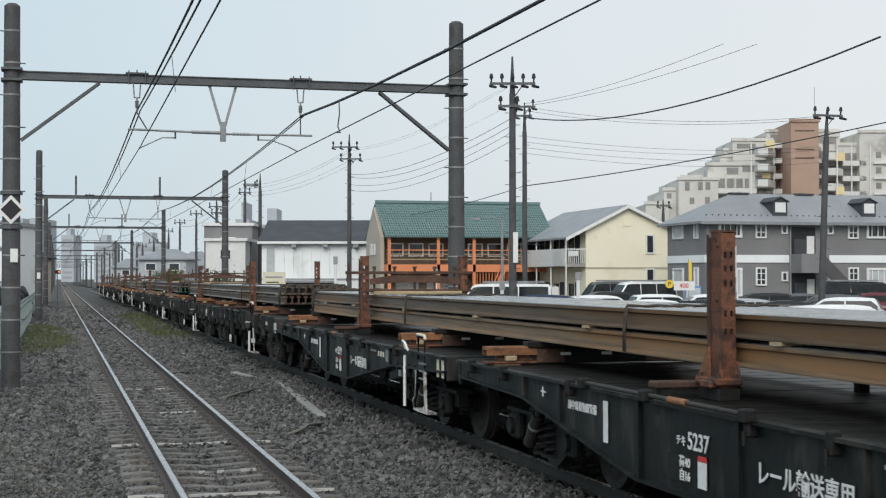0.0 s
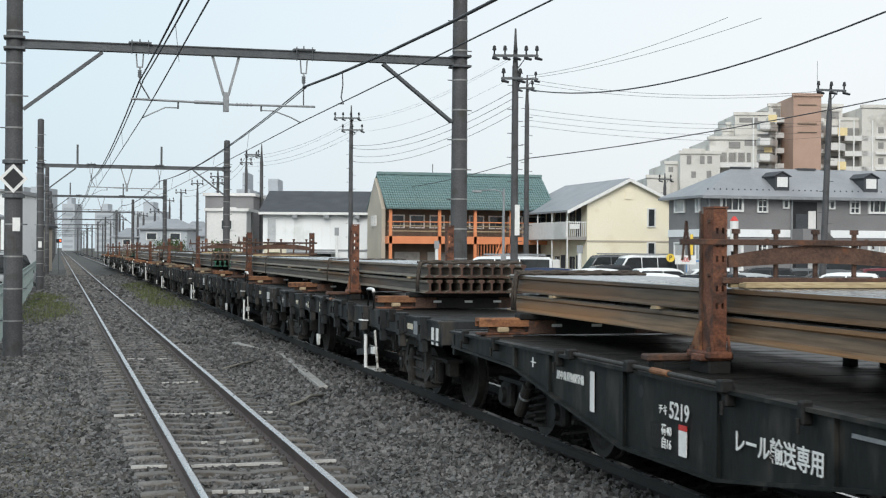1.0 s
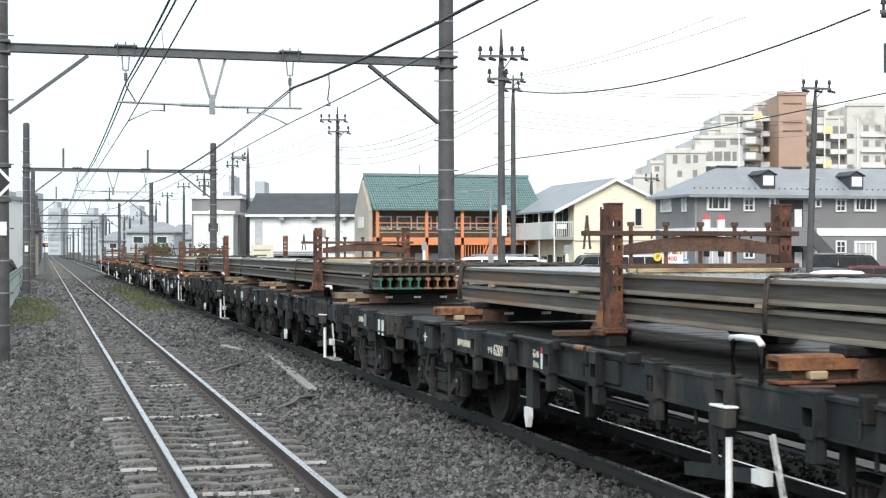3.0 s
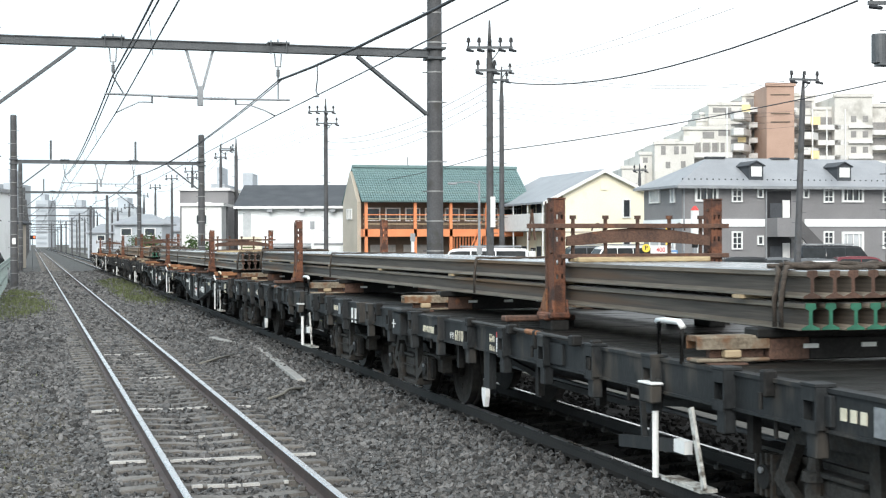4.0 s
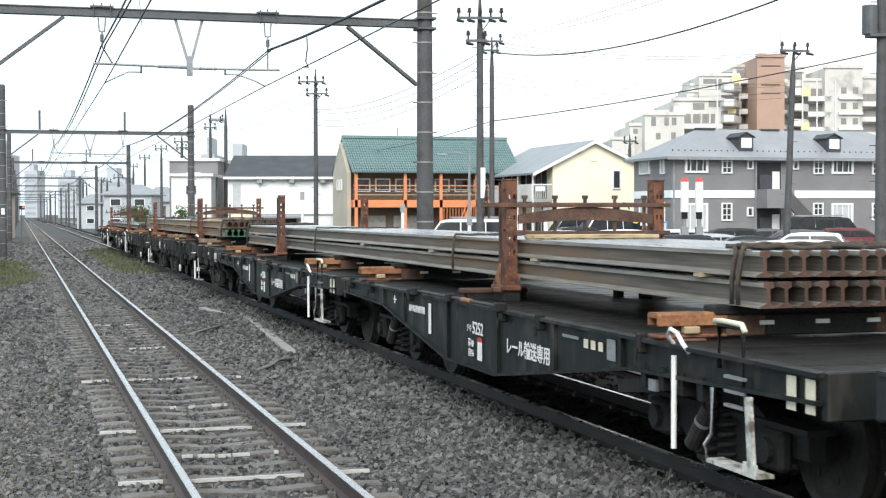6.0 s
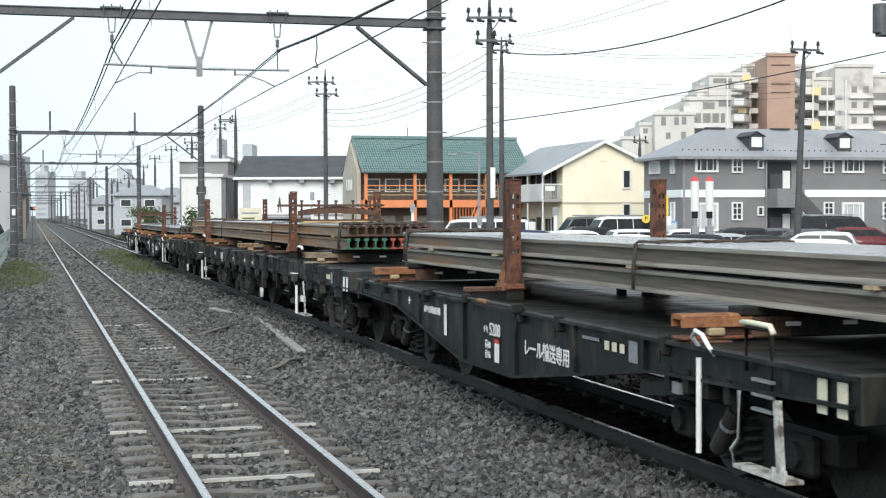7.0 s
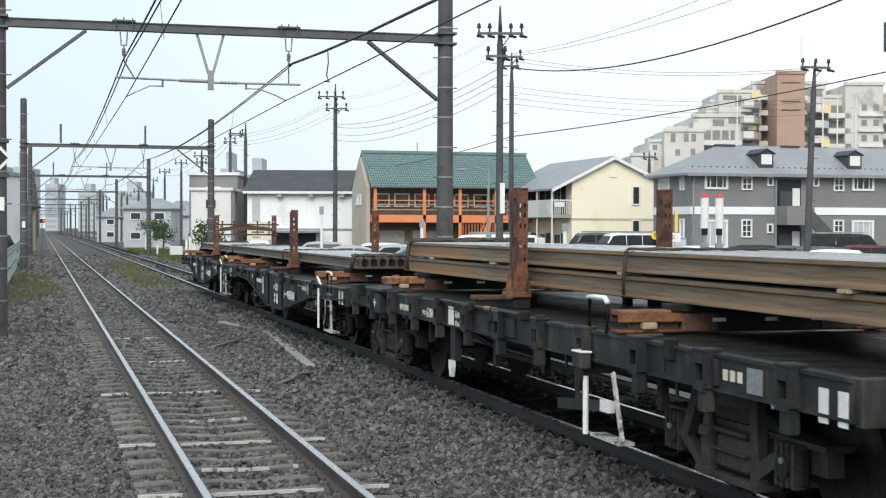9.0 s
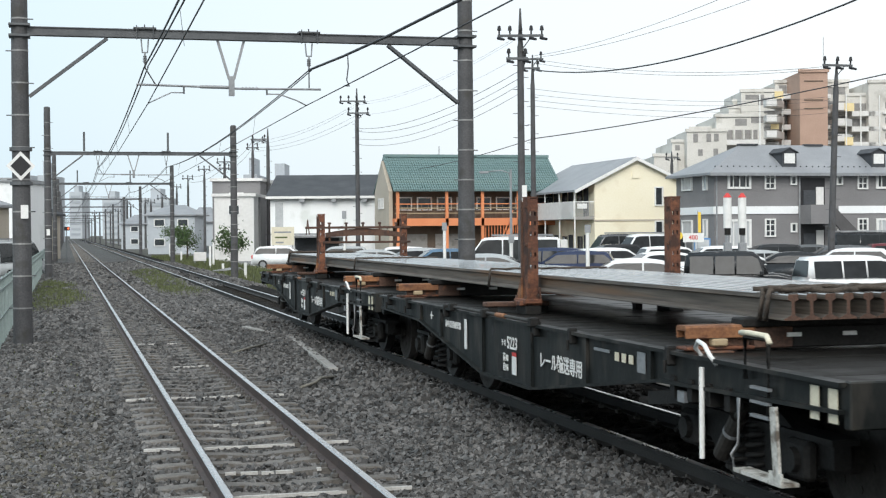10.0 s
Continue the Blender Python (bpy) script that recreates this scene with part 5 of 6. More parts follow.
def grey_apartments():
    d = 90.0
    h = thing("apartment_house", "two-storey grey apartment house with white band and slate hip roof", "house", m=town(16.98, d, 0, 14.655) @ Matrix.Diagonal((1.11, 1, 1, 1)) @ pose(-16.98, 0, 0))
    x0, x1 = 16.98, 34.0
    part("wall", bx(x0, x1, 0, 5.8, -0.45, 5.37), M["grey_wall"], h)
    eave = 5.44
    hip_roof("roof", h, x0, x1, 0, 5.8, eave, 7.38, 3.4, M["slate"])
    for k in range(44):
        part("snow_guard", bx(x0 + 0.1 + 0.38 * k, x0 + 0.16 + 0.38 * k, 0.16, 0.2, eave + 0.36, eave + 0.46), M["dark_slate"], h)
    zb = 3.14
    seg = ((x0 - 0.03, 22.16), (24.74, x1))
    for a, b in seg:
        part("band", bx(a, b, -0.06, 0.02, zb - 0.28, zb + 0.2), M["white_wall"], h, "white string course")
    part("band", bx(x0 - 0.06, x0 + 0.02, 0.03, 5.8, zb - 0.28, zb + 0.2), M["white_wall"], h, "white string course")
    part("gutter", bx(x0 - 0.5, x1, -0.62, -0.5, eave - 0.2, eave - 0.05), M["galv"], h)
    for px in (17.08, 22.24):
        part("downpipe", rd((px, -0.08, -0.4), (px, -0.08, eave - 0.1), 0.05, seg=8), M["galv"], h)
    z2, z1 = 4.98, 1.98
    for px, w, hh, kind in ((18.49, 1.45, 1.1, "bay"), (20.40, 0.68, 1.15, "sash"), (21.88, 0.4, 0.6, "small"),
                            (24.81, 0.4, 0.6, "small"), (26.29, 0.68, 1.15, "sash"), (27.88, 1.45, 1.1, "bay"), (30.21, 0.7, 1.15, "sash")):
        window(h, px, z2, w, hh, 0, kind)
        window(h, px, z1 - (0.35 if kind == "bay" else 0.0), w, hh + (0.7 if kind == "bay" else 0.0), 0, kind, "curtain" if kind == "bay" else "glass")
    for z in (z2, z1):
        ww = window(h, 0, z, 0.6, 1.2, 0, "small", "curtain")
        ww.matrix_basis = pose(x0, 1.25, 0, 0, 0, -90)
        ww = window(h, 0, z, 1.6, 1.1, 0, "small", "curtain")
        ww.matrix_basis = pose(x0, 4.0, 0, 0, 0, -90)
    # stair recess, doors and the outside stair
    xr0, xr1 = 22.34, 23.86
    # no hollow here: the recess's shade is painted as a black panel
    part("recess", bx(xr0, xr1, -0.03, 0.02, -0.4, 5.12), M["ink"], h, "flat panel for the stair recess, shade put in as black")
    for z in (-0.4, 2.35):
        part("door", bx(xr0 + 0.15, xr0 + 0.9, -0.08, -0.035, z, z + 2.0), M["dark_slate"], h, "dark entrance door")
        part("side_panel", bx(xr0 + 0.95, xr1 - 0.1, -0.08, -0.035, z, z + 2.2), M["flat_white"], h)
    part("landing", bx(xr0 - 0.1, xr1 - 0.2, -1.5, -0.1, 2.2, 3.4), M["grey_wall"], h, "grey landing with solid parapet")
    part("stair", pr([(xr1 - 0.2, 2.3), (xr1 - 0.2, 3.35), (xr1 + 2.3, 0.75), (xr1 + 2.3, -0.3), (xr1 + 2.2, -0.43)], "y", -1.5, -1.38), M["stair_grey"], h, "darker grey outside stair with solid parapet")
    for k in range(12):
        part("tread", bx(xr1 - 0.2 + k * 0.2, xr1 + 0.05 + k * 0.2, -1.37, -0.2, 2.1 - k * 0.21, 2.16 - k * 0.21), M["concrete"], h)
    for px in (21.74, 27.46, 33.04):
        dr = part("dormer", pr([(px - 0.45, eave + 0.3), (px + 0.45, eave + 0.3), (px + 0.45, eave + 1.3), (px, eave + 1.55), (px - 0.45, eave + 1.3)], "y", 0.2, 2.6), M["dark_slate"], h, "dark dormer")
        cap = bmesh.new()
        for o in (-1, 1):
            prism(cap, [(px, eave + 1.57), (px + o * 0.55, eave + 1.27), (px + o * 0.55, eave + 1.33), (px, eave + 1.64)], "y", 0.1, 2.7)
        part("dormer_roof", cap, M["dark_slate"], dr)
        part("pane", bx(px - 0.33, px + 0.33, 0.15, 0.19, eave + 0.62, eave + 1.25), M["white"], dr, "white louvre panel")
    for px in (20.33, 24.56):
        part("vent", bx(px - 0.6, px + 0.6, 2.7, 3.1, 7.34, 7.45), M["dark_slate"], h)


def yellow_house():
    d = 100.0
    h = thing("house", "two-storey pale yellow rendered house with grey gable roof", "house", m=town(10.55, d, 0, 14.655) @ Matrix.Diagonal((1.05, 1, 1, 1)) @ pose(-10.55, 0, 0))
    x0, xm, x1 = 10.55, 13.45, 16.78
    e, a = 5.26, 6.83
    part("wall", pr([(x0, -0.45), (x1, -0.45), (x1, e), (xm, a), (x0, a - 1.5)], "y", 0, 12.6), M["yellow_wall"], h)
    rf = bmesh.new()
    xe, ze = x0 - 1.5, a - 2.26
    prism(rf, [(xe, ze), (xm, a + 0.05), (x1 + 0.4, e - 0.17), (x1 + 0.4, e - 0.05), (xm, a + 0.2), (xe, ze + 0.14)], "y", -0.3, 13.0)
    part("roof", rf, M["slate"], h)
    tr = bmesh.new()
    prism(tr, [(xe, ze - 0.12), (xm, a - 0.06), (x1 + 0.4, e - 0.28), (x1 + 0.4, e - 0.06), (xm, a + 0.18), (xe, ze + 0.12)], "y", -0.36, -0.303)
    part("bargeboard", tr, M["white"], h)
    window(h, 15.10, 4.27, 0.62, 1.35, 0, "plain")
    window(h, 15.10, 2.07, 0.62, 1.0, 0, "plain")
    part("vent", bx(xm - 0.25, xm + 0.25, -0.06, 0, a - 1.3, a - 0.6), M["yellow_wall"], h)
    part("belt", bx(x0, x1, -0.04, 0.0, 2.60 - 0.06, 2.60 + 0.06), M["beige_wall"], h)
    # covered access balcony along the side
    xa, zf = x0 - 1.4, 2.82
    part("balcony_floor", bx(xa, x0 - 0.004, 0.1, 12.6, zf - 0.15, zf + 0.08), M["concrete"], h)
    part("end_wall", bx(xa, x0 - 0.004, 12.4, 12.6, -0.45, ze + 0.05), M["beige_wall"], h)
    rail = part("balcony_rail", bx(xa, x0 - 0.004, 0.1, 0.16, zf + 1.05, zf + 1.12), M["white"], h, "white balcony railing")
    for k in range(10):
        x = xa + 0.05 + k * 0.14
        part("baluster", bx(x, x + 0.035, 0.11, 0.15, zf + 0.085, zf + 1.05), M["white"], rail)
    part("balcony_screen", bx(xa - 0.05, xa - 0.004, 0.1, 12.4, zf - 0.1, zf + 1.12), M["flat_white"], h, "pale solid balcony screen")
    part("notice", bx(xa + 0.2, xa + 0.85, 0.04, 0.09, zf + 0.6, zf + 0.95), M["white"], h)
    for y in (0.13, 3.3, 6.5, 9.6):
        part("post", rd((xa + 0.05, y, -0.45), (xa + 0.05, y, ze + 0.1), 0.05, seg=8), M["white"], h)
    part("lower_rail", bx(xa, x0 - 0.3, 0.12, 0.16, 0.25, 0.3), M["white"], h)
    for z in (-0.4, zf + 0.1):
        for y in (1.2, 4.4, 7.6):
            part("door", bx(x0 - 0.06, x0 - 0.004, y, y + 0.85, z, z + 2.0), M["dark_slate"], h, "dark entrance door")
            part("window", bx(x0 - 0.05, x0 - 0.004, y + 1.2, y + 2.2, z + 0.9, z + 1.9), M["glass"], h)
    tank_ = thing("hot_water_unit", "pale grey boiler cabinet beside the yellow house", "boiler", m=town(8.1, 99.0))
    part("case", bx(-0.45, 0.45, -0.3, 0.3, -0.43, 1.3, 0.03), M["flat_white"], tank_)
    part("pipe", rd((0.2, -0.2, 1.3), (0.2, -0.2, 1.45), 0.05, seg=8), M["galv"], tank_)


def green_roof_hall():
    d = 105.0
    h = thing("hall", "two-storey timber hall with green tiled roof and orange gallery", "building", m=town(-3.46, d, 0, 14.655) @ Matrix.Diagonal((1.056, 1, 1, 1)) @ pose(--3.46, 0, 0))
    x0, x1 = -3.46, 8.48
    e, r = 4.91, 7.51
    part("wall", bx(x0 + 0.03, x1, 1.6, 5.6, -0.45, e), M["brown_wall"], h)
    xg = x0 - 0.25
    part("gable", pr([(0.9, -0.45), (5.9, -0.45), (5.9, e), (3.4, r - 0.25), (0.9, e)], "x", xg, x0 + 0.02), M["beige_wall"], h)
    n = 72
    xl, xr_, rows = -3.54, 8.77, []
    for k in range(n):
        rows.append(xl + (xr_ - xl) * k / n)
    rf = bmesh.new()
    prism(rf, [(-0.2, e - 0.05), (3.4, r - 0.06), (7.0, e - 0.05), (7.0, e + 0.04), (3.4, r + 0.06), (-0.2, e + 0.04)], "x", xl - 0.05, xr_)
    roof = part("roof", rf, M["green_tile"], h, "green pantile roof")
    courses = [(-0.3, e)]
    for k in range(14):
        y0, y1 = -0.3 + 3.7 * k / 14, -0.3 + 3.7 * (k + 1) / 14
        rise = (r + 0.03 - e) / 3.7
        courses += [(y0, e + (y0 + 0.3) * rise + 0.13), (y1, e + (y1 + 0.3) * rise + 0.06)]
    courses.append((3.4, r + 0.0))
    tile = part("pantile", pr(courses, "x", 0, (xr_ - xl) / n * 0.7), M["green_tile"], roof)
    tile.matrix_basis = pose(rows[0], 0, 0)
    for x in rows[1:]:
        again("pantile", tile.data, roof, pose(x, 0, 0))
    part("ridge", bx(xl, xr_, 3.2, 3.6, r + 0.05, r + 0.25), M["green_tile"], roof)
    zf = 2.65
    part("gallery_floor", bx(x0, x1 - 0.2, 0.0, 1.6, zf - 0.3, zf + 0.25), M["orange"], h, "orange gallery fascia")
    for k, px in enumerate((-3.25, 0.25, 2.84, 5.48, 8.28)):
        part("post", bx(px - 0.1, px + 0.1, 0.0, 0.2, -0.45, e), M["orange"], h)
    for z in (zf + 0.62, zf + 1.0, zf + 1.3):
        part("rail", bx(x0, x1 - 0.2, 0.04, 0.1, z - 0.03, z + 0.04), M["orange"] if z > zf + 1.2 else M["timber"], h)
    for k in range(24):
        x = x0 + 0.4 + k * 0.49
        part("baluster", bx(x, x + 0.04, 0.05, 0.09, zf + 0.25, zf + 1.3), M["brown_wall"], h)
    for k in range(8):
        window(h, x0 + 1.0 + k * 1.45, zf + 1.35, 1.1, 1.0, 1.6, "plain", "glass")
    for px in (-1.73, 0.66):
        part("shutter", bx(px - 0.9, px + 0.9, 1.5, 1.59, -0.4, 1.75), M["concrete"], h, "grey roller shutter")
    st = bmesh.new()
    bar(st, (4.98, -0.2, zf - 0.1), (3.87, -0.2, -0.3), 0.08, 0.3)
    bar(st, (4.98, -0.2, zf + 0.8), (3.87, -0.2, 0.6), 0.05, 0.08)
    for k in range(9):
        x = 3.95 + k * 0.13
        box(st, x, x + 0.04, -0.22, -0.18, -0.2 + 0.25 * k, 0.7 + 0.25 * k)
    part("stair", st, M["orange"], h, "orange outside stair")
    for k in range(12):
        x = 3.05 + k * 0.22
        part("screen_slat", bx(x, x + 0.05, 0.1, 0.15, zf - 1.3, zf - 0.3), M["orange"], h)
    for k in range(2):
        w = window(h, 0, zf + 1.4, 0.6, 0.8, 0, "plain", "glass")
        w.matrix_basis = pose(xg, 2.9 + k * 1.0, 0, 0, 0, -90)
    part("antenna", rd((0.54, 3.4, r), (0.54, 3.4, r + 0.9), 0.03, seg=6), M["steel"], h)


def white_warehouse():
    d = 115.0
    h = thing("warehouse", "white metal-clad warehouse with dark grey roof", "building", m=town(0, d))
    x0, x1 = -13.75, -4.24
    e, r = 4.85, 6.80
    part("wall", bx(x0, x1, 0, 14, -0.45, e), M["white_wall"], h)
    rf = pr([(-0.4, e), (7.0, r), (14.4, e), (14.4, e - 0.2), (-0.4, e - 0.2)], "x", x0 - 0.3, x1)
    part("roof", rf, M["dark_slate"], h)
    part("gutter", bx(x0 - 0.3, x1, -0.55, -0.4, e - 0.22, e - 0.02), M["white"], h)
    for k in range(14):
        x = x0 + 0.3 + k * 0.72
        part("rib", bx(x, x + 0.06, -0.05, 0, 1.9, e - 0.3), M["white_wall"], h)
    part("belt", bx(x0, x1, -0.06, 0, 1.75, 1.88), M["galv"], h)
    # open bay drawn as a flat panel, its inner shade put into the colour
    part("shutter", bx(-11.82, -8.30, -0.04, 0, -0.4, 1.5), M["dark_slate"], h, "flat dark panel for the shaded inside of the open bay")
    for px in (-11.18, -8.66, -6.22):
        part("lamp", bx(px - 0.2, px + 0.2, -0.5, -0.05, 4.35, 4.62), M["galv"], h)
    part("canopy", bx(-11.91, -7.85, -1.6, 0, 1.55, 1.7), M["galv"], h)
    part("window", bx(-13.35, -12.72, -0.05, 0, 2.4, 4.3), M["curtain"], h)
    bd = thing("billboard", "yellow-framed advertising board with unreadable print", "sign", m=town(0, 112))
    part("board", bx(-13.31, -11.55, -0.1, 0.0, 0.98, 2.39), M["cream"], bd)
    for k in range(3):
        part("print", bx(-13.09 + 0.05 * k, -11.77 - 0.3 * k, -0.115, -0.102, 2.04 - 0.4 * k - 0.12, 2.04 - 0.4 * k), M["grass"] if k == 1 else M["galv"], bd)
    for x in (-13.18, -11.68):
        part("leg", bx(x - 0.05, x + 0.05, -0.05, 0.05, -0.45, 0.98), M["galv"], bd)


def plain_house(px0, px1, pyr, pye, d, wall, roof, label, storeys=2, gable=False, kx=2550.0):
    """A plain house of the far street: extents by bearing, at distance d."""
    h = thing("house", label, "house", "houses along the line", m=town(0, d))
    x0, x1 = (px0 - 784) * d / kx, (px1 - 784) * d / kx
    hz = 417.0 - 0.0087 * (px0 + px1) / 2
    e, r = 1.92 + (hz - pye) * d / kx, 1.92 + (hz - pyr) * d / kx
    part("wall", bx(x0, x1, 0, 8, -0.45, e), M[wall], h)
    if r - e > 0.3:
        hip_roof("roof", h, x0, x1, 0, 8, e, r, min(2.5, (x1 - x0) * 0.4), M[roof], 0.4)
    else:
        part("roof", bx(x0 - 0.2, x1 + 0.2, -0.2, 8.2, e, e + 0.25), M[roof], h)
    n = max(1, int((x1 - x0) / 2.4))
    for s in range(storeys):
        for k in range(n):
            x = x0 + (x1 - x0) * (k + 0.5) / n
            window(h, x, -0.4 + (e + 0.4) * (s + 0.58) / storeys, min(1.3, (x1 - x0) * 0.3), 0.9, 0, "plain", "glass")
    return h


def big_block():
    """Stepped block of flats: terraces climbing from both ends to a brown stair tower."""
    d = 270.0
    s = d / 2550.0
    h = thing("apartment_block", "large stepped beige apartment block with brown stair tower", "apartment block", m=town(0, d))

    def rx(u):
        return (376 + u / 2.63) * s

    def rz(v):
        return 1.92 + (304.0 - v / 2.63) * s

    def mass(u0, u1, v, y0, y1, name="wing", mat="block_wall"):
        w = part(name, bx(rx(u0), rx(u1), y0, y1, -0.45, rz(v)), M[mat], h)
        part("parapet", bx(rx(u0) - 0.25, rx(u1) + 0.25, y0 - 0.25, y0 + 0.3, rz(v) - 0.1, rz(v) + 0.5), M[mat], w)
        return w

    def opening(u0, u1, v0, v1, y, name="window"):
        # flat panel on the wall; a loggia's shade is only its colour
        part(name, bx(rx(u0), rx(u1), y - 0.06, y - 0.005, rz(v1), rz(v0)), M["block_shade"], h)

    def ledge(u0, u1, v0, v1, y, out=1.6):
        part("balcony", bx(rx(u0), rx(u1), y - out, y - 0.005, rz(v1), rz(v0)), M["flat_white"], h, "pale solid balcony front")

    # terraces west of the tower, the lowest nearest
    for u0, u1, v, y0 in ((10, 120, 452, 4), (100, 190, 385, 5), (158, 345, 340, 2), (205, 345, 318, 9), (305, 540, 268, 4), (395, 560, 215, 10), (430, 600, 180, 13), (450, 640, 140, 9), (618, 676, 95, 10)):
        mass(u0, u1, v, y0, 26)
    mass(676, 806, 72, 0, 16, "stair_tower", "flat_brown")
    # and east of it
    for u0, u1, v, y0 in ((806, 960, 120, 9), (880, 1010, 82, 15), (950, 1110, 165, 8), (1040, 1222, 108, 6), (1215, 1330, 150, 9), (1320, 1460, 200, 7)):
        mass(u0, u1, v, y0, 26)
    for u, v0, v1 in ((188, 350, 392), (250, 352, 390), (282, 422, 455), (285, 352, 388), (210, 425, 455), (115, 400, 425)):
        opening(u, u + 22, v0, v1, 2 if u > 157 else 5)
    opening(395, 450, 280, 312, 4)
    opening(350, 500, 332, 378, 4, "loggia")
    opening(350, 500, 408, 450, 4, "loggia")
    ledge(340, 528, 380, 404, 4)
    ledge(340, 528, 452, 474, 4)
    for u in (380, 425, 465):
        part("divider", bx(rx(u), rx(u + 8), 2.6, 3.99, rz(378), rz(332)), M["block_wall"], h)
    opening(470, 525, 258, 300, 4)
    opening(470, 560, 155, 178, 9)
    opening(560, 610, 122, 146, 9)
    for k in range(6):
        v = 108 + 73.5 * k
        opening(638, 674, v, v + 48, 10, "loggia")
        ledge(600, 676, v + 48, v + 72, 10, 3.0)
        opening(530, 600, v + 62, v + 96, 9 if k == 0 else 4, "loggia")
        if k:
            # balconies that come forward and turn the corner
            bal = part("balcony", pr([(rx(528), 1.2), (rx(575), 1.2), (rx(642), 6.5), (rx(642), 8.8), (rx(528), 3.99)], "z", rz(v + 44), rz(v + 12)), M["flat_white"], h, "pale solid balcony with a canted front")
            part("soffit", pr([(rx(530), 1.4), (rx(575), 1.4), (rx(640), 6.6), (rx(640), 8.7), (rx(530), 3.98)], "z", rz(v + 48), rz(v + 44.5)), M["block_wall"], bal)
        # east side
        opening(826, 950, v + 8, v + 50, 9, "loggia")
        ledge(822, 870, v + 50, v + 70, 9, 1.5)
        if k:
            part("balcony", pr([(rx(868), 3.2), (rx(915), 3.2), (rx(962), 6.0), (rx(962), 8.9), (rx(868), 8.9)], "z", rz(v + 62), rz(v + 28)), M["flat_white"], h, "pale solid balcony with a canted front")
            opening(965, 1085, v + 22, v + 62, 8, "loggia")
            ledge(960, 1100, v + 62, v + 86, 8, 2.0)
            for u in (1118, 1175):
                opening(u, u + 26, v + 20, v + 50, 6)
            ledge(1105, 1222, v + 66, v + 78, 6, 0.5)
            opening(1235, 1310, v + 45, v + 85, 9, "loggia")
            ledge(1225, 1325, v + 85, v + 108, 9, 1.8)
            opening(1345, 1440, v + 70, v + 108, 7, "loggia")
            ledge(1335, 1450, v + 108, v + 130, 7, 1.8)
    for u0, u1, v0, v1, y in ((565, 606, 158, 192, 1.15), (905, 950, 212, 250, 3.1), (562, 600, 306, 330, 3.9), (905, 945, 372, 410, 3.1)):
        part("panel", bx(rx(u0), rx(u1), y - 0.1, y, rz(v1), rz(v0)), M["flat_yellow"], h, "yellow balcony panel")
    for v in (112, 200, 240):
        part("slit", bx(rx(695), rx(785), -0.1, -0.01, rz(v + 5), rz(v)), M["brown_wall"], h)
    for u, y in ((495, 0.9), (630, 5.9), (850, 7.2), (912, 3.0), (1000, 5.7), (1088, 5.6)):
        part("pipe", rd((rx(u), y, -0.45), (rx(u), y, rz(170)), 0.14, seg=6), M["white"], h, "white downpipe")
    part("roof_tank", bx(rx(970), rx(1008), 16, 20, rz(82), rz(66)), M["block_wall"], h)
    part("mast", rd((rx(905), 18, rz(110)), (rx(905), 18, rz(-150)), 0.05, seg=6), M["galv"], h)


grey_apartments()
yellow_house()
green_roof_hall()
white_warehouse()
big_block()
plain_house(377, 462, 318, 321, 125, "grey_wall", "flat_white", "grey two-storey house with pale flat roof")
plain_house(380, 450, 346, 348, 122, "flat_white", "flat_white", "beige house front beside a grey one")
# the next three houses have haze in their pale wall colour
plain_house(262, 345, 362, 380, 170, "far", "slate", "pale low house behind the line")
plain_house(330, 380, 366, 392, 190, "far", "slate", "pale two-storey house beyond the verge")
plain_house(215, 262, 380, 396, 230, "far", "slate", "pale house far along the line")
plain_house(-60, 24, 318, 322, 95, "white_wall", "galv", "white three-storey building beyond the side street", 3)
plain_house(20, 62, 362, 378, 120, "beige_wall", "dark_slate", "low house with brown hip roof beyond the street")
plain_house(-140, -60, 340, 360, 80, "beige_wall", "slate", "beige house beyond the street")


def tower(px0, px1, py, d, label):
    """A distant high-rise, its storeys as rows of windows."""
    s = d / 2550.0
    x0, x1, top = (px0 - 784) * s, (px1 - 784) * s, 1.92 + (416 - py) * s
    h = thing("tower_block", label, "tower block", "distant towers", m=town(0, d))
    # haze is in the wall and window colours, not in the air
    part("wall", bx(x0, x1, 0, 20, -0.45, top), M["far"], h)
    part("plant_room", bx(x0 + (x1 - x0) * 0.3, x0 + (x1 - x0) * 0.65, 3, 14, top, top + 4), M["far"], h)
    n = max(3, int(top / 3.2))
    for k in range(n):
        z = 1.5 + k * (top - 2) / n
        part("window_band", bx(x0 + 1, x1 - 1, -0.2, 0.0, z, z + 1.5), M["hazed_glass"], h)
    return h


tower(124, 146, 340, 900, "grey high-rise far down the line, mist put into its pale colour")
tower(182, 214, 352, 800, "pale stepped tower block far down the line")
tower(68, 84, 310, 420, "high-rise beyond the street, mist put into its pale colour")
tower(40, 58, 330, 500, "block of flats beyond the street, mist put into its pale colour")
tower(432, 456, 312, 330, "grey office block behind the houses")
tower(470, 520, 322, 340, "low grey block behind the houses")
tower(250, 300, 352, 600, "low pale block far along the line")


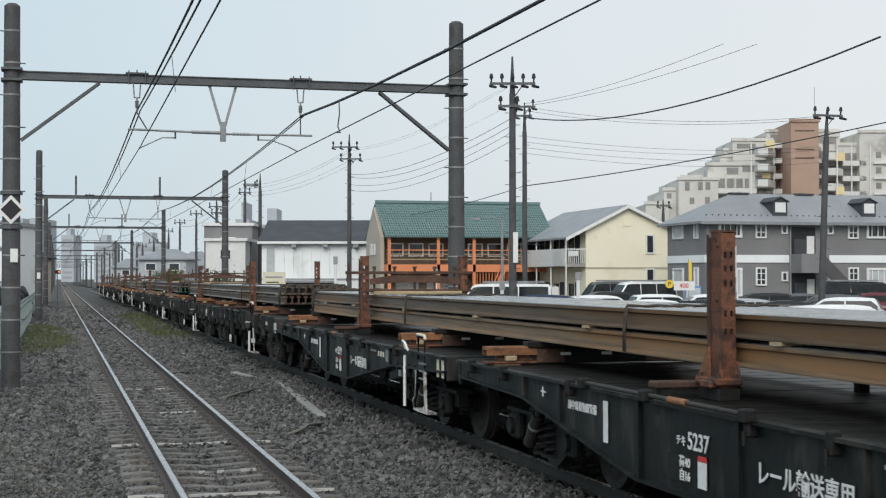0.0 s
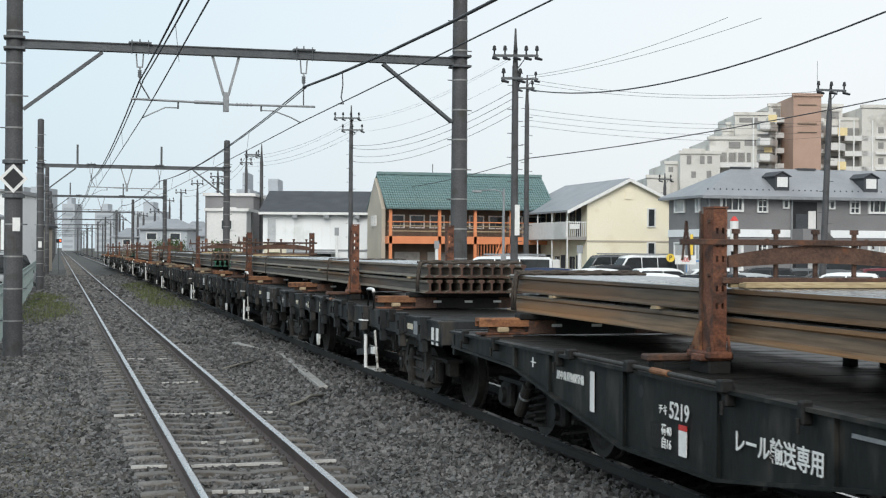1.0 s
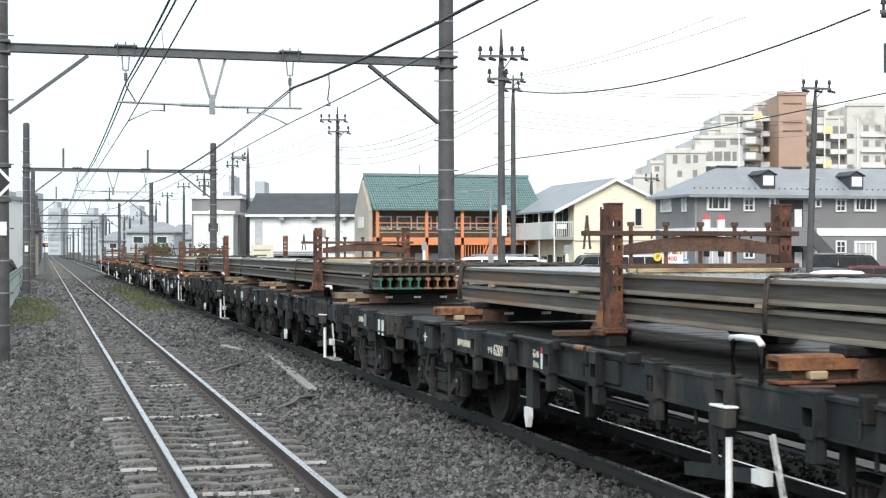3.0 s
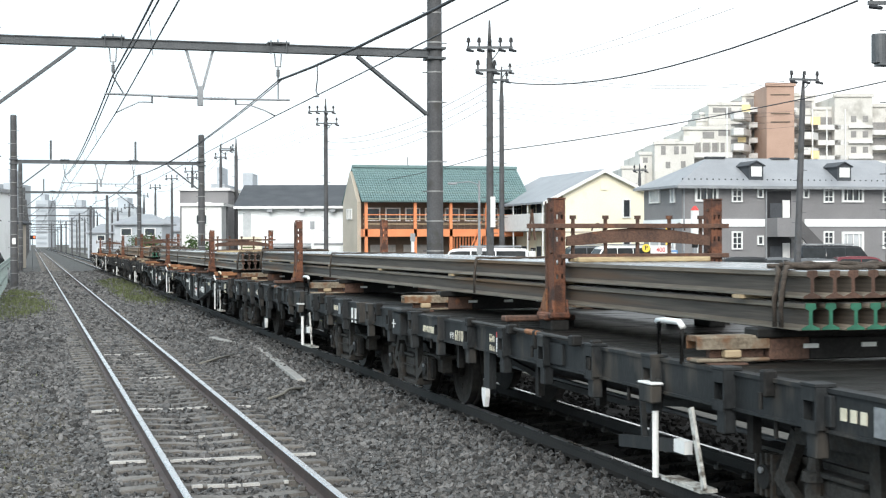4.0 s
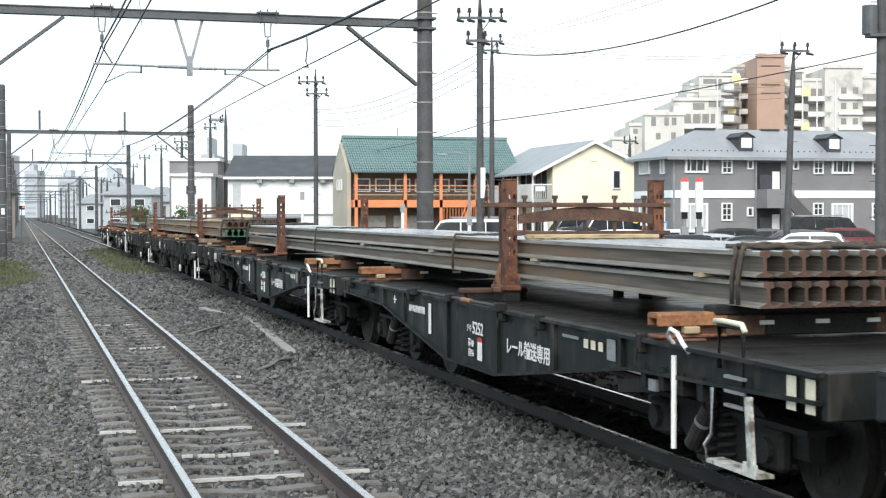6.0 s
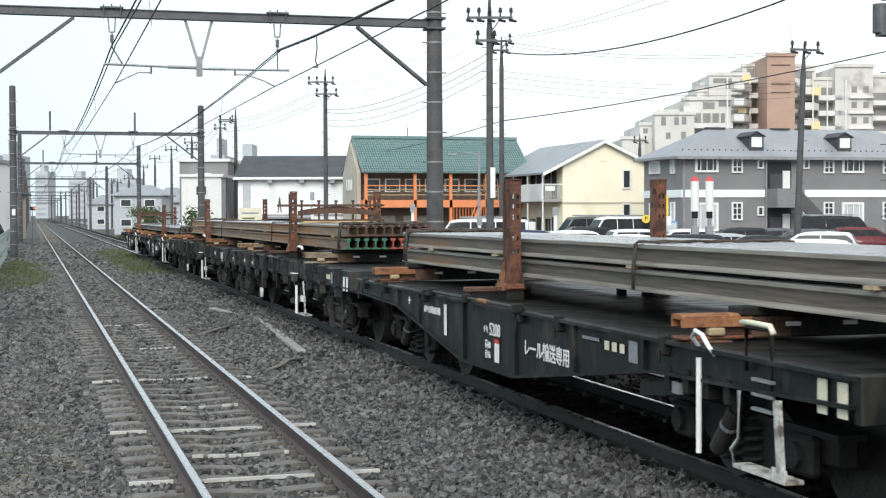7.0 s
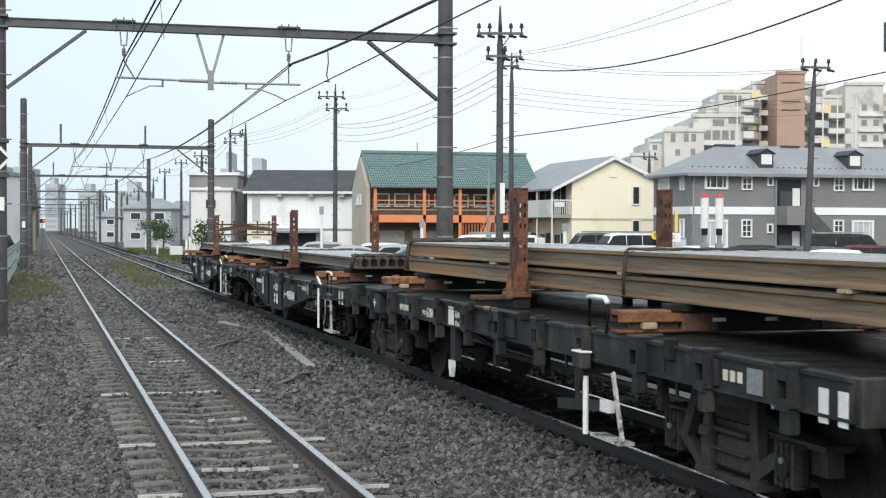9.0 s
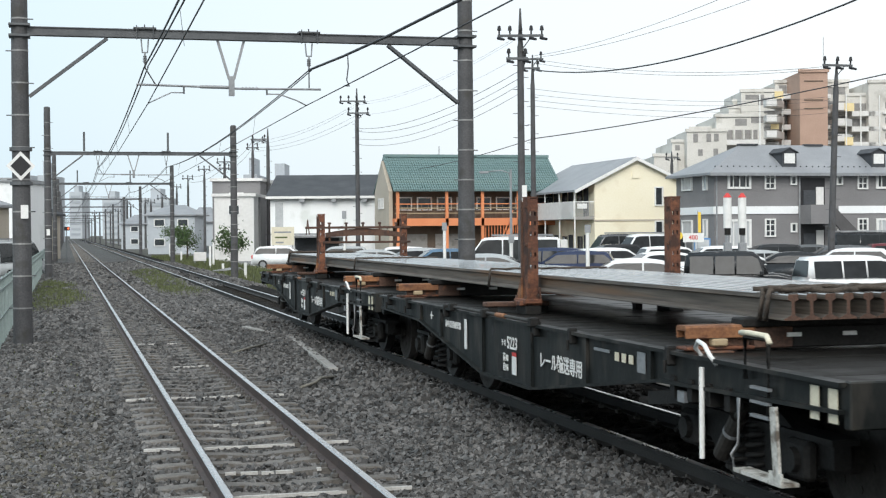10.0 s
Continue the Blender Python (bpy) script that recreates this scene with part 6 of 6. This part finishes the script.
# ---- utility poles and their wires ----
def utility_pole(px, top_py, d, width, arms, lean=0.0, step=True):
    s = d / 2550.0
    hz = 417.0 - 0.0087 * px
    x, top = (px - 784) * s, 1.92 + (hz - top_py) * s
    p = thing("utility_pole", "grey concrete utility pole with crossarms and insulators", "utility pole", "utility poles", m=TOWN @ pose(x, d, 0, 0, lean, 0))
    part("shaft", rd((0, 0, -0.5), (0, 0, top * 0.86), width * 0.56, width * 0.44, seg=14), M["mast"], p)
    part("tip", rd((0, 0, top * 0.86), (0, 0, top), width * 0.40, width * 0.12, seg=10), M["mast"], p)
    for (py, half, off, pins) in arms:
        z = 1.92 + (hz - py) * s
        part("crossarm", bx(off - half, off + half, -0.2, -0.1, z - 0.05, z + 0.05), M["steel"], p)
        part("arm_brace", bar(bmesh.new(), (off + half * 0.5, -0.15, z), (0, -0.1, z - half * 0.7), 0.04, 0.04), M["steel"], p)
        for k in range(pins):
            xx = off - half + 2 * half * (k + 0.15) / (pins - 0.7)
            ib = bmesh.new()
            rod(ib, (xx, -0.15, z + 0.05), (xx, -0.15, z + 0.42), 0.04, seg=6)
            rod(ib, (xx, -0.15, z + 0.22), (xx, -0.15, z + 0.4), 0.09, 0.06, seg=8)
            part("pin_insulator", ib, M["ink"], p)
            sb = bmesh.new()
            rod(sb, (xx - 0.05, -0.2, z - 0.1), (xx + 0.18, -0.5, z - 0.2), 0.07, 0.05, seg=8)
            part("strain_insulator", sb, M["ink"], p)
    if step:
        bolt = None
        for k in range(int(top / 0.55)):
            z = 1.8 + k * 0.5
            if z < top * 0.85:
                if bolt is None:
                    bolt = part("step_bolt", rd((0, 0, 0), (width * 0.55 + 0.16, 0, 0), 0.015, seg=5), M["steel"], p)
                    bolt.matrix_basis = pose(0, 0, z, 0, 0, 180)
                else:
                    again("step_bolt", bolt.data, p, pose(0, 0, z, 0, 0, 0 if k % 2 else 180))
    return p


utility_pole(924, 16, 60, 0.30, ((65, 0.95, 0.0, 5), (105, 0.45, -0.15, 2)), 0.0)
utility_pole(945, 98, 80, 0.28, ((106, 0.6, 0.0, 2), (122, 0.5, -0.1, 2)))
utility_pole(634, 157, 105, 0.32, ((180, 0.95, -0.3, 4), (201, 0.8, 0.1, 3)))
utility_pole(1470, 108, 68, 0.30, ((117, 0.7, 0.0, 3),), 2.0)
utility_pole(476, 228, 128, 0.34, ((247, 0.7, -0.8, 2),))
utility_pole(449, 244, 135, 0.30, ((250, 0.6, 0.5, 2), (262, 0.6, 0.0, 2)))
utility_pole(399, 272, 150, 0.32, ((287, 0.8, 0.0, 3), (298, 0.6, 0.0, 2)))
utility_pole(363, 295, 165, 0.30, ((300, 0.7, 0.0, 3),))
utility_pole(334, 310, 185, 0.30, ((316, 0.7, 0.0, 3),))
utility_pole(314, 326, 200, 0.30, ((331, 0.7, 0.0, 2),))
tp = utility_pole(1640, -90, 40, 0.30, ((-20, 0.7, 0.0, 3),))
part("transformer", rd((-0.33, 0, 6.9), (-0.33, 0, 7.7), 0.22, seg=16), M["steel"], tp, "grey pole transformer")
part("bracket", bx(-0.4, 0.1, -0.25, 0.25, 6.82, 6.9), M["steel"], tp)
utility_pole(1190, 268, 120, 0.3, ((280, 0.6, 0.0, 2),))
for px, top, d in ((288, 345, 190), (268, 352, 210), (258, 350, 230), (232, 360, 260), (226, 355, 280), (196, 372, 330), (210, 368, 300), (152, 378, 420), (168, 372, 380)):
    utility_pole(px, top, d, 0.34, ((top + 6, 0.7, 0.0, 2),), step=False)


def town_point(px, py, d):
    s = d / 2550.0
    return TOWN @ Vector(((px - 784) * s, d, 1.92 + (417.0 - 0.0087 * px - py) * s))


def span(a, b, sag, r):
    wire("power_line", town_point(*a), town_point(*b), sag, r)


# thick service cables to the street poles, thin lines behind
span((946, 124, 80), (1580, -25, 40), 0.95, 0.03)
span((945, 246, 80), (1640, 116, 60), 0.22, 0.026)
span((945, 246, 80), (690, 306, 118), 0.3, 0.022)
span((924, 125, 60), (634, 228, 105), 0.7, 0.013)
span((924, 138, 60), (634, 233, 105), 0.8, 0.012)
span((924, 150, 60), (634, 246, 105), 0.8, 0.011)
span((924, 165, 60), (634, 256, 105), 0.8, 0.011)
for k, (ya, yb) in enumerate(((105, 118), (112, 122), (158, 172), (168, 178), (178, 190), (188, 200))):
    span((945, ya, 80), (1470, yb, 68 if k < 2 else 100), 0.5, 0.009)
span((945, 100, 80), (1300, -10, 50), 0.3, 0.009)
span((945, 104, 80), (1360, -10, 50), 0.3, 0.009)
for ya, yb in ((184, 250), (188, 256), (204, 262), (212, 268)):
    span((634, ya, 105), (449, yb, 135), 0.6, 0.009)
for ya, yb in ((62, 182), (66, 186), (100, 204)):
    span((924, ya, 60), (634, yb, 105), 0.6, 0.005)
for ya, yb in ((250, 290), (262, 300)):
    span((449, ya, 135), (399, yb, 150), 0.5, 0.018)
    span((399, yb - 4, 150), (334, yb + 22, 185), 0.6, 0.018)


# ---- cars ----
def car(px, d, turn, colour, kind="sedan", label="", px_is_centre=True):
    L, W, H = {"sedan": (4.5, 1.72, 1.42), "kei": (3.4, 1.48, 1.6), "suv": (3.5, 1.6, 1.68), "van": (4.7, 1.7, 2.1), "hatch": (3.9, 1.68, 1.5)}[kind]
    x = (px - 784) * d / 2550.0
    c = thing("car", label or f"parked {colour} car on wet asphalt", "car", "parked cars", m=town(x, d, -0.43, turn))
    body = {"sedan": [(-L / 2, 0.25), (-L / 2, 0.72), (-L / 2 + 0.1, 0.9), (-L * 0.28, 0.98), (L * 0.2, 0.95), (L / 2 - 0.15, 0.78), (L / 2, 0.6), (L / 2, 0.25)],
            "hatch": [(-L / 2, 0.25), (-L / 2, 0.95), (-L * 0.3, 1.0), (L * 0.22, 0.98), (L / 2 - 0.12, 0.8), (L / 2, 0.6), (L / 2, 0.25)]}.get(
            kind, [(-L / 2, 0.25), (-L / 2, 0.98), (L * 0.3, 1.0), (L / 2 - 0.1, 0.88 if kind != "van" else 1.0), (L / 2, 0.65), (L / 2, 0.25)])
    # side view of the cabin: rear sill, rear glass top, roof, windscreen top, front sill
    cab = {"sedan": (-0.43, -0.24, -0.10, 0.03, 0.13, 0.31), "hatch": (-0.48, -0.40, -0.2, 0.02, 0.14, 0.33),
           "kei": (-0.49, -0.455, -0.2, 0.06, 0.17, 0.33), "suv": (-0.49, -0.47, -0.2, 0.06, 0.13, 0.24), "van": (-0.49, -0.47, -0.2, 0.12, 0.27, 0.44)}[kind]
    drop = (0.0, 0.09 if kind == "sedan" else 0.05, 0.0, 0.0, 0.06, 0.0)
    zb = 0.93
    prof = [(L * f, (zb if k in (0, 5) else H - drop[k])) for k, f in enumerate(cab)]

    def half(z):
        return W / 2 - 0.05 - 0.17 * max(0.0, (z - zb) / (H - zb)) ** 1.3

    def roof_z(x):
        return float(np.interp(x, [p[0] for p in prof], [p[1] for p in prof]))

    bm = bmesh.new()
    prism(bm, body, "y", -W / 2, W / 2)
    bmesh.ops.bevel(bm, geom=list(bm.edges), offset=0.09, segments=3, affect="EDGES")
    part("body", bm, CAR[colour], c, smooth=True)
    gh = bmesh.new()
    left, right = [[gh.verts.new((x, sg * half(z), z)) for x, z in prof] for sg in (-1, 1)]
    for k in range(5):
        gh.faces.new((left[k], left[k + 1], right[k + 1], right[k]))
    gh.faces.new(left)
    gh.faces.new(right)
    gh.faces.new((left[0], left[5], right[5], right[0]))
    bmesh.ops.recalc_face_normals(gh, faces=gh.faces)
    bmesh.ops.bevel(gh, geom=list(gh.edges), offset=0.07, segments=3, affect="EDGES")
    part("cabin", gh, CAR[colour], c, smooth=True)

    def pane(name, corners, push):
        pb = bmesh.new()
        outer = [pb.verts.new(p) for p in corners]
        inner = [pb.verts.new(Vector(p) - Vector(push)) for p in corners]
        n = len(outer)
        pb.faces.new(outer)
        pb.faces.new(inner)
        for k in range(n):
            pb.faces.new((outer[k], outer[(k + 1) % n], inner[(k + 1) % n], inner[k]))
        part(name, pb, M["car_glass"], c)

    xa, xb_ = L * cab[0] + 0.16, L * cab[5] - 0.16
    cuts = (xa, xa + (xb_ - xa) * 0.34, xa + (xb_ - xa) * 0.62, xb_) if kind in ("van", "kei", "suv") else (xa, xa + (xb_ - xa) * 0.48, xb_)
    for f0, f1 in zip(cuts, cuts[1:]):
        xs_ = [f0 + 0.03 + (f1 - f0 - 0.06) * k / 5 for k in range(6)]
        top_ = [(x, max(zb + 0.075, min(roof_z(x) - 0.11, H - 0.15))) for x in xs_]
        ring = [(xs_[0], zb + 0.06), (xs_[-1], zb + 0.06)] + top_[::-1]
        for sg in (-1, 1):
            pane("side_window", [(x, sg * (half(z) + 0.012), z) for x, z in ring], (0, sg * 0.05, 0))
    for name, k0, k1, sx in (("rear_window", 0, 1, -1), ("windscreen", 5, 4, 1)):
        (xl, zl), (xh, zh) = prof[k0], prof[k1]
        ring = [(xl + (xh - xl) * t, zl + (zh - zl) * t, g) for t, g in ((0.14, -1), (0.14, 1), (0.86, 1), (0.86, -1))]
        n_ = Vector((sx * (zh - zl), 0, abs(xl - xh))).normalized() * 0.014
        pane(name, [Vector((x, g * (half(z) - 0.13), z)) + n_ for x, z, g in ring], n_ * 3)
    if kind == "van":
        for s in (-1, 1):
            part("roof_rack", bx(L * cab[1] + 0.3, L * cab[4] - 0.4, s * 0.6 - 0.02, s * 0.6 + 0.02, H + 0.02, H + 0.1), M["galv"], c)
    for sx in (-L * 0.31, L * 0.32):
        for s in (-1, 1):
            t = part("wheel", rd((sx, s * (W / 2 - 0.17), 0.3), (sx, s * (W / 2 + 0.015), 0.3), 0.3, seg=18), M["tyre"], c)
            part("hub", rd((sx, s * (W / 2 + 0.015), 0.3), (sx, s * (W / 2 + 0.03), 0.3), 0.19, seg=14), M["galv"], t)
    for s in (-1, 1):
        part("tail_lamp", bx(-L / 2 - 0.015, -L / 2 + 0.12, s * (W / 2 - 0.14) - 0.07, s * (W / 2 - 0.14) + 0.1, 0.68, 0.9, 0.02), M["red"], c)
        part("head_lamp", bx(L / 2 - 0.12, L / 2 + 0.01, s * (W / 2 - 0.26) - 0.16, s * (W / 2 - 0.26) + 0.2, 0.6, 0.76, 0.03), M["galv"], c)
        part("mirror", bx(L * cab[5] - 0.3, L * cab[5] - 0.17, s * (W / 2 + 0.02), s * (W / 2 + 0.16), 0.95, 1.08, 0.02), CAR[colour], c)
    bp = bmesh.new()
    box(bp, -L / 2 - 0.04, -L / 2 + 0.1, -W / 2 + 0.1, W / 2 - 0.1, 0.3, 0.5, 0.03)
    box(bp, L / 2 - 0.1, L / 2 + 0.04, -W / 2 + 0.1, W / 2 - 0.1, 0.3, 0.5, 0.03)
    part("bumper", bp, CAR[colour], c)
    return c


car(1516, 40, 8, "white", "kei", "small white hatchback parked nose to the street")
car(1312, 44, -12, "black", "suv", "boxy black off-roader parked on wet asphalt")
car(1118, 47.5, 175, "white", "sedan", "white coupe parked on wet asphalt")
car(1500, 62, 160, "white", "hatch", "pearl white saloon parked on wet asphalt")
car(1165, 62, 190, "white", "sedan")
car(1010, 60, 170, "navy", "hatch")
car(965, 64, 165, "navy", "kei", "dark blue box van parked on wet asphalt")
car(1150, 92, 200, "white", "van", "white delivery van with roof rack")
car(1098, 95, 195, "grey", "van", "dark grey van parked beside a white one")
car(1082, 88, 195, "black", "hatch")
car(1192, 74, 10, "white", "hatch")
car(1282, 58, 188, "white", "sedan", "white saloon parked among darker cars")
car(1400, 58, 172, "black", "sedan", "black saloon parked on wet asphalt")
car(1360, 80, 185, "black", "hatch")
car(1430, 84, 180, "grey", "sedan")
car(1540, 84, 0, "black", "van", "dark minivan parked by the apartment house")
car(1590, 80, 0, "maroon", "hatch")
car(780, 72, 190, "blue", "hatch", "steel-blue hatchback parked on wet asphalt")
car(735, 76, 190, "silver", "hatch")
car(850, 60, 170, "silver", "sedan")
car(905, 66, 175, "white", "van")
car(655, 78, 185, "silver", "sedan")
car(600, 90, 185, "silver", "hatch")
car(500, 95, 0, "white", "hatch")
car(1262, 74, 185, "white", "hatch")
car(1085, 70, 10, "white", "hatch")
car(1480, 72, 175, "grey", "hatch")
car(1330, 64, 188, "silver", "sedan")
car(700, 84, 188, "white", "hatch")
car(940, 84, 180, "silver", "hatch")
car(18, 75, 75, "silver", "van", "silver van on the side street")
car(60, 110, 80, "white", "kei", "white kei car far along the side street")

# ---- street furniture of the lot ----
for px in (1288, 1314):
    d = 46.0
    s = d / 2550.0
    x = (px - 784) * s
    def hz(py, px=px, s=s):
        return 1.92 + (417.0 - 0.0087 * px - py) * s
    b = thing("red_capped_post", "white cylinder post with red cap on a grey pole", "post", "red-capped posts", m=town(x, d))
    part("pole", rd((0, 0, -0.45), (0, 0, hz(408)), 0.07, seg=12), M["galv"], b)
    part("cylinder", rd((0, 0, hz(404)), (0, 0, hz(350)), 0.13, seg=18), M["white"], b, smooth=False)
    part("cap", rd((0, 0, hz(350)), (0, 0, hz(342)), 0.14, 0.04, seg=18), M["red"], b, "red conical cap")
    part("collar", rd((0, 0, hz(416)), (0, 0, hz(404)), 0.1, seg=12), M["under"], b)
    part("box", bx(-0.12, 0.12, -0.1, 0.1, hz(455), hz(430), 0.01), M["galv"], b)
for px, top, d in ((1040, 398, 58), (787, 392, 70), (610, 370, 80), (905, 415, 62)):
    s = d / 2550.0
    p = thing("marker_post", "slim white marker post", "post", "marker posts", m=town((px - 784) * s, d))
    part("shaft", rd((0, 0, -0.45), (0, 0, 1.92 + (408 - top) * s), 0.08, seg=10), M["white"], p)
    part("panel", bx(-0.12, 0.12, -0.1, -0.08, 1.92 + (408 - top - 14) * s, 1.92 + (408 - top) * s), M["galv"], p)
lamp = thing("street_lamp", "grey street lamp with a long curved arm", "street lamp", m=town(3.70, 78))
part("pole", rd((0, 0, -0.45), (0, 0, 5.26), 0.09, 0.06, seg=10), M["galv"], lamp)
tube("arm", [(0, 0, 4.65), (-0.1, 0, 5.07), (-0.5, 0, 5.20), (-1.3, 0, 5.14)], 0.035, M["galv"], lamp)
part("head", bx(-1.7, -1.2, -0.12, 0.12, 5.04, 5.17, 0.02), M["galv"], lamp)
psign = thing("parking_sign", "yellow parking sign with red price board on posts", "sign", m=town(0.66, 70, -0.8))
part("disc", rd((10.79, -0.03, 2.41), (10.79, 0.03, 2.41), 0.2, seg=20), M["sign_yellow"], psign, "yellow disc")
lettering("P", 0.3, M["ink"], psign, pose(10.79, -0.04, 2.41, 90, 0, 0))
part("price_board", bx(11.01, 12.02, -0.03, 0.02, 2.10, 2.54), M["white"], psign)
lettering("400", 0.3, M["red"], psign, pose(11.50, -0.04, 2.32, 90, 0, 0))
part("post", rd((11.50, 0.05, -0.45), (11.50, 0.05, 2.10), 0.05, seg=8), M["galv"], psign)
ban = thing("banner", "narrow yellow and red banner on a pole", "banner", m=town(12.88, 72))
part("cloth", bx(-0.12, 0.02, -0.01, 0.01, 1.76, 2.78), M["sign_yellow"], ban)
part("pole", rd((-0.14, 0, -0.45), (-0.14, 0, 2.83), 0.02, seg=6), M["galv"], ban)
vend = thing("vending_machine", "pale blue vending machine by the apartment house", "vending machine", m=town(15.48, 86))
part("case", bx(-0.5, 0.5, 0, 0.7, -0.43, 1.4, 0.03), M["blue"], vend)
part("window", bx(-0.42, 0.42, -0.02, -0.002, 0.5, 1.3), M["curtain"], vend)
board = thing("white_plate", "long white plate fixed to a utility pole", "sign", m=town(0, 59.6))
part("plate", bx(3.39 - 0.1, 3.39 + 0.1, -0.05, 0.0, 2.55, 3.81), M["white"], board)


# ---- shrubs and trees along the line ----
def tree(x, y, h, spread, seed, label, n=1100):
    r = np.random.default_rng(seed)
    t = thing("tree", label, "tree", "small trees along the line", m=pose(x, y, -0.45))
    tb = bmesh.new()
    rod(tb, (0, 0, 0), (0.05, 0, h * 0.55), 0.09, 0.05, seg=8)
    for k in range(5):
        a = k * 1.3
        rod(tb, (0.03, 0, h * (0.3 + 0.07 * k)), (spread * 0.6 * math.cos(a), spread * 0.6 * math.sin(a), h * (0.55 + 0.08 * k)), 0.04, 0.015, seg=6)
    part("trunk", tb, M["bark"], t)
    base = ([(-1, -0.6, 0), (1, -0.6, 0.2), (1, 0.6, 0), (-1, 0.6, 0.25)], [[0, 1, 2, 3]])
    clumps = r.uniform(-1, 1, (12, 3)) * (spread * 0.75, spread * 0.75, h * 0.28) + (0, 0, h * 0.66)
    spots = np.zeros((n, 4, 3))
    for i in range(n):
        c = clumps[i % 12] + r.normal(0, spread * 0.22, 3)
        spots[i, :3] = np.array(Euler(r.uniform(0, 6.3, 3)).to_matrix()) * (0.035 + 0.03 * h / 3) * r.uniform(0.6, 1.5)
        spots[i, 3] = c
    crown = scattered("crown", base, spots, M["leaf"])
    crown.parent = t
    return t


tree(10.8, 98, 2.6, 1.1, 1, "dark green clipped shrub on the verge")
tree(10.6, 132, 3.2, 1.4, 2, "dark green small tree by the lane")
tree(11.4, 160, 3.4, 1.5, 3, "dark green small tree by the lane")
tree(17.5, 150, 4.0, 1.8, 4, "small green tree before a house")
tree(12.0, 200, 3.5, 1.8, 5, "small green tree far along the lane")
tree(11.5, 240, 4.0, 2.2, 6, "small green tree far along the lane")
tree(-10.0, 110, 4.0, 2.0, 7, "green garden tree beyond the side street")
tree(-9.5, 90, 2.8, 1.6, 8, "green garden shrub beyond the side street")
tree(-11.0, 140, 4.5, 2.4, 9, "green garden tree beyond the side street")

# marker stakes, boxes and a bent pipe rack on the verge
for x, y, h in ((9.0, 75, 0.8), (9.2, 96, 1.5), (10.2, 104, 1.7), (9.0, 118, 0.9), (9.6, 140, 1.4), (9.2, 88, 0.5)):
    tagged(part("marker_stake", bx(x - 0.07, x + 0.07, y - 0.05, y + 0.05, -0.46, h - 0.4, 0.01), M["white"]), "white marker stake in the verge grass", "stake", "verge stakes")
cab = thing("relay_box", "pale grey trackside relay box on legs", "relay box", m=pose(9.6, 108, -0.45))
part("case", bx(-0.45, 0.45, -0.25, 0.25, 0.35, 1.0, 0.02), M["flat_white"], cab)
for x in (-0.35, 0.35):
    part("leg", bx(x - 0.04, x + 0.04, -0.05, 0.05, 0, 0.35), M["galv"], cab)
rack = thing("pipe_rack", "bent white pipes lying on the verge", "pipes", m=pose(9.0, 84, -0.4))
for k in range(3):
    tube("pipe", [(-0.8 + 0.3 * k, 0, 0.15), (0.2 + 0.3 * k, 0.3, 0.3), (0.9 + 0.2 * k, 0.8, 0.05)], 0.04, M["galv"], rack)
# low wall behind the verge
lw = tagged(part("low_wall", bx(17.0, 17.2, 70, 260, -0.5, 0.4), M["concrete"]), "low grey concrete wall along the lane", "wall", kind="structure")

motions()
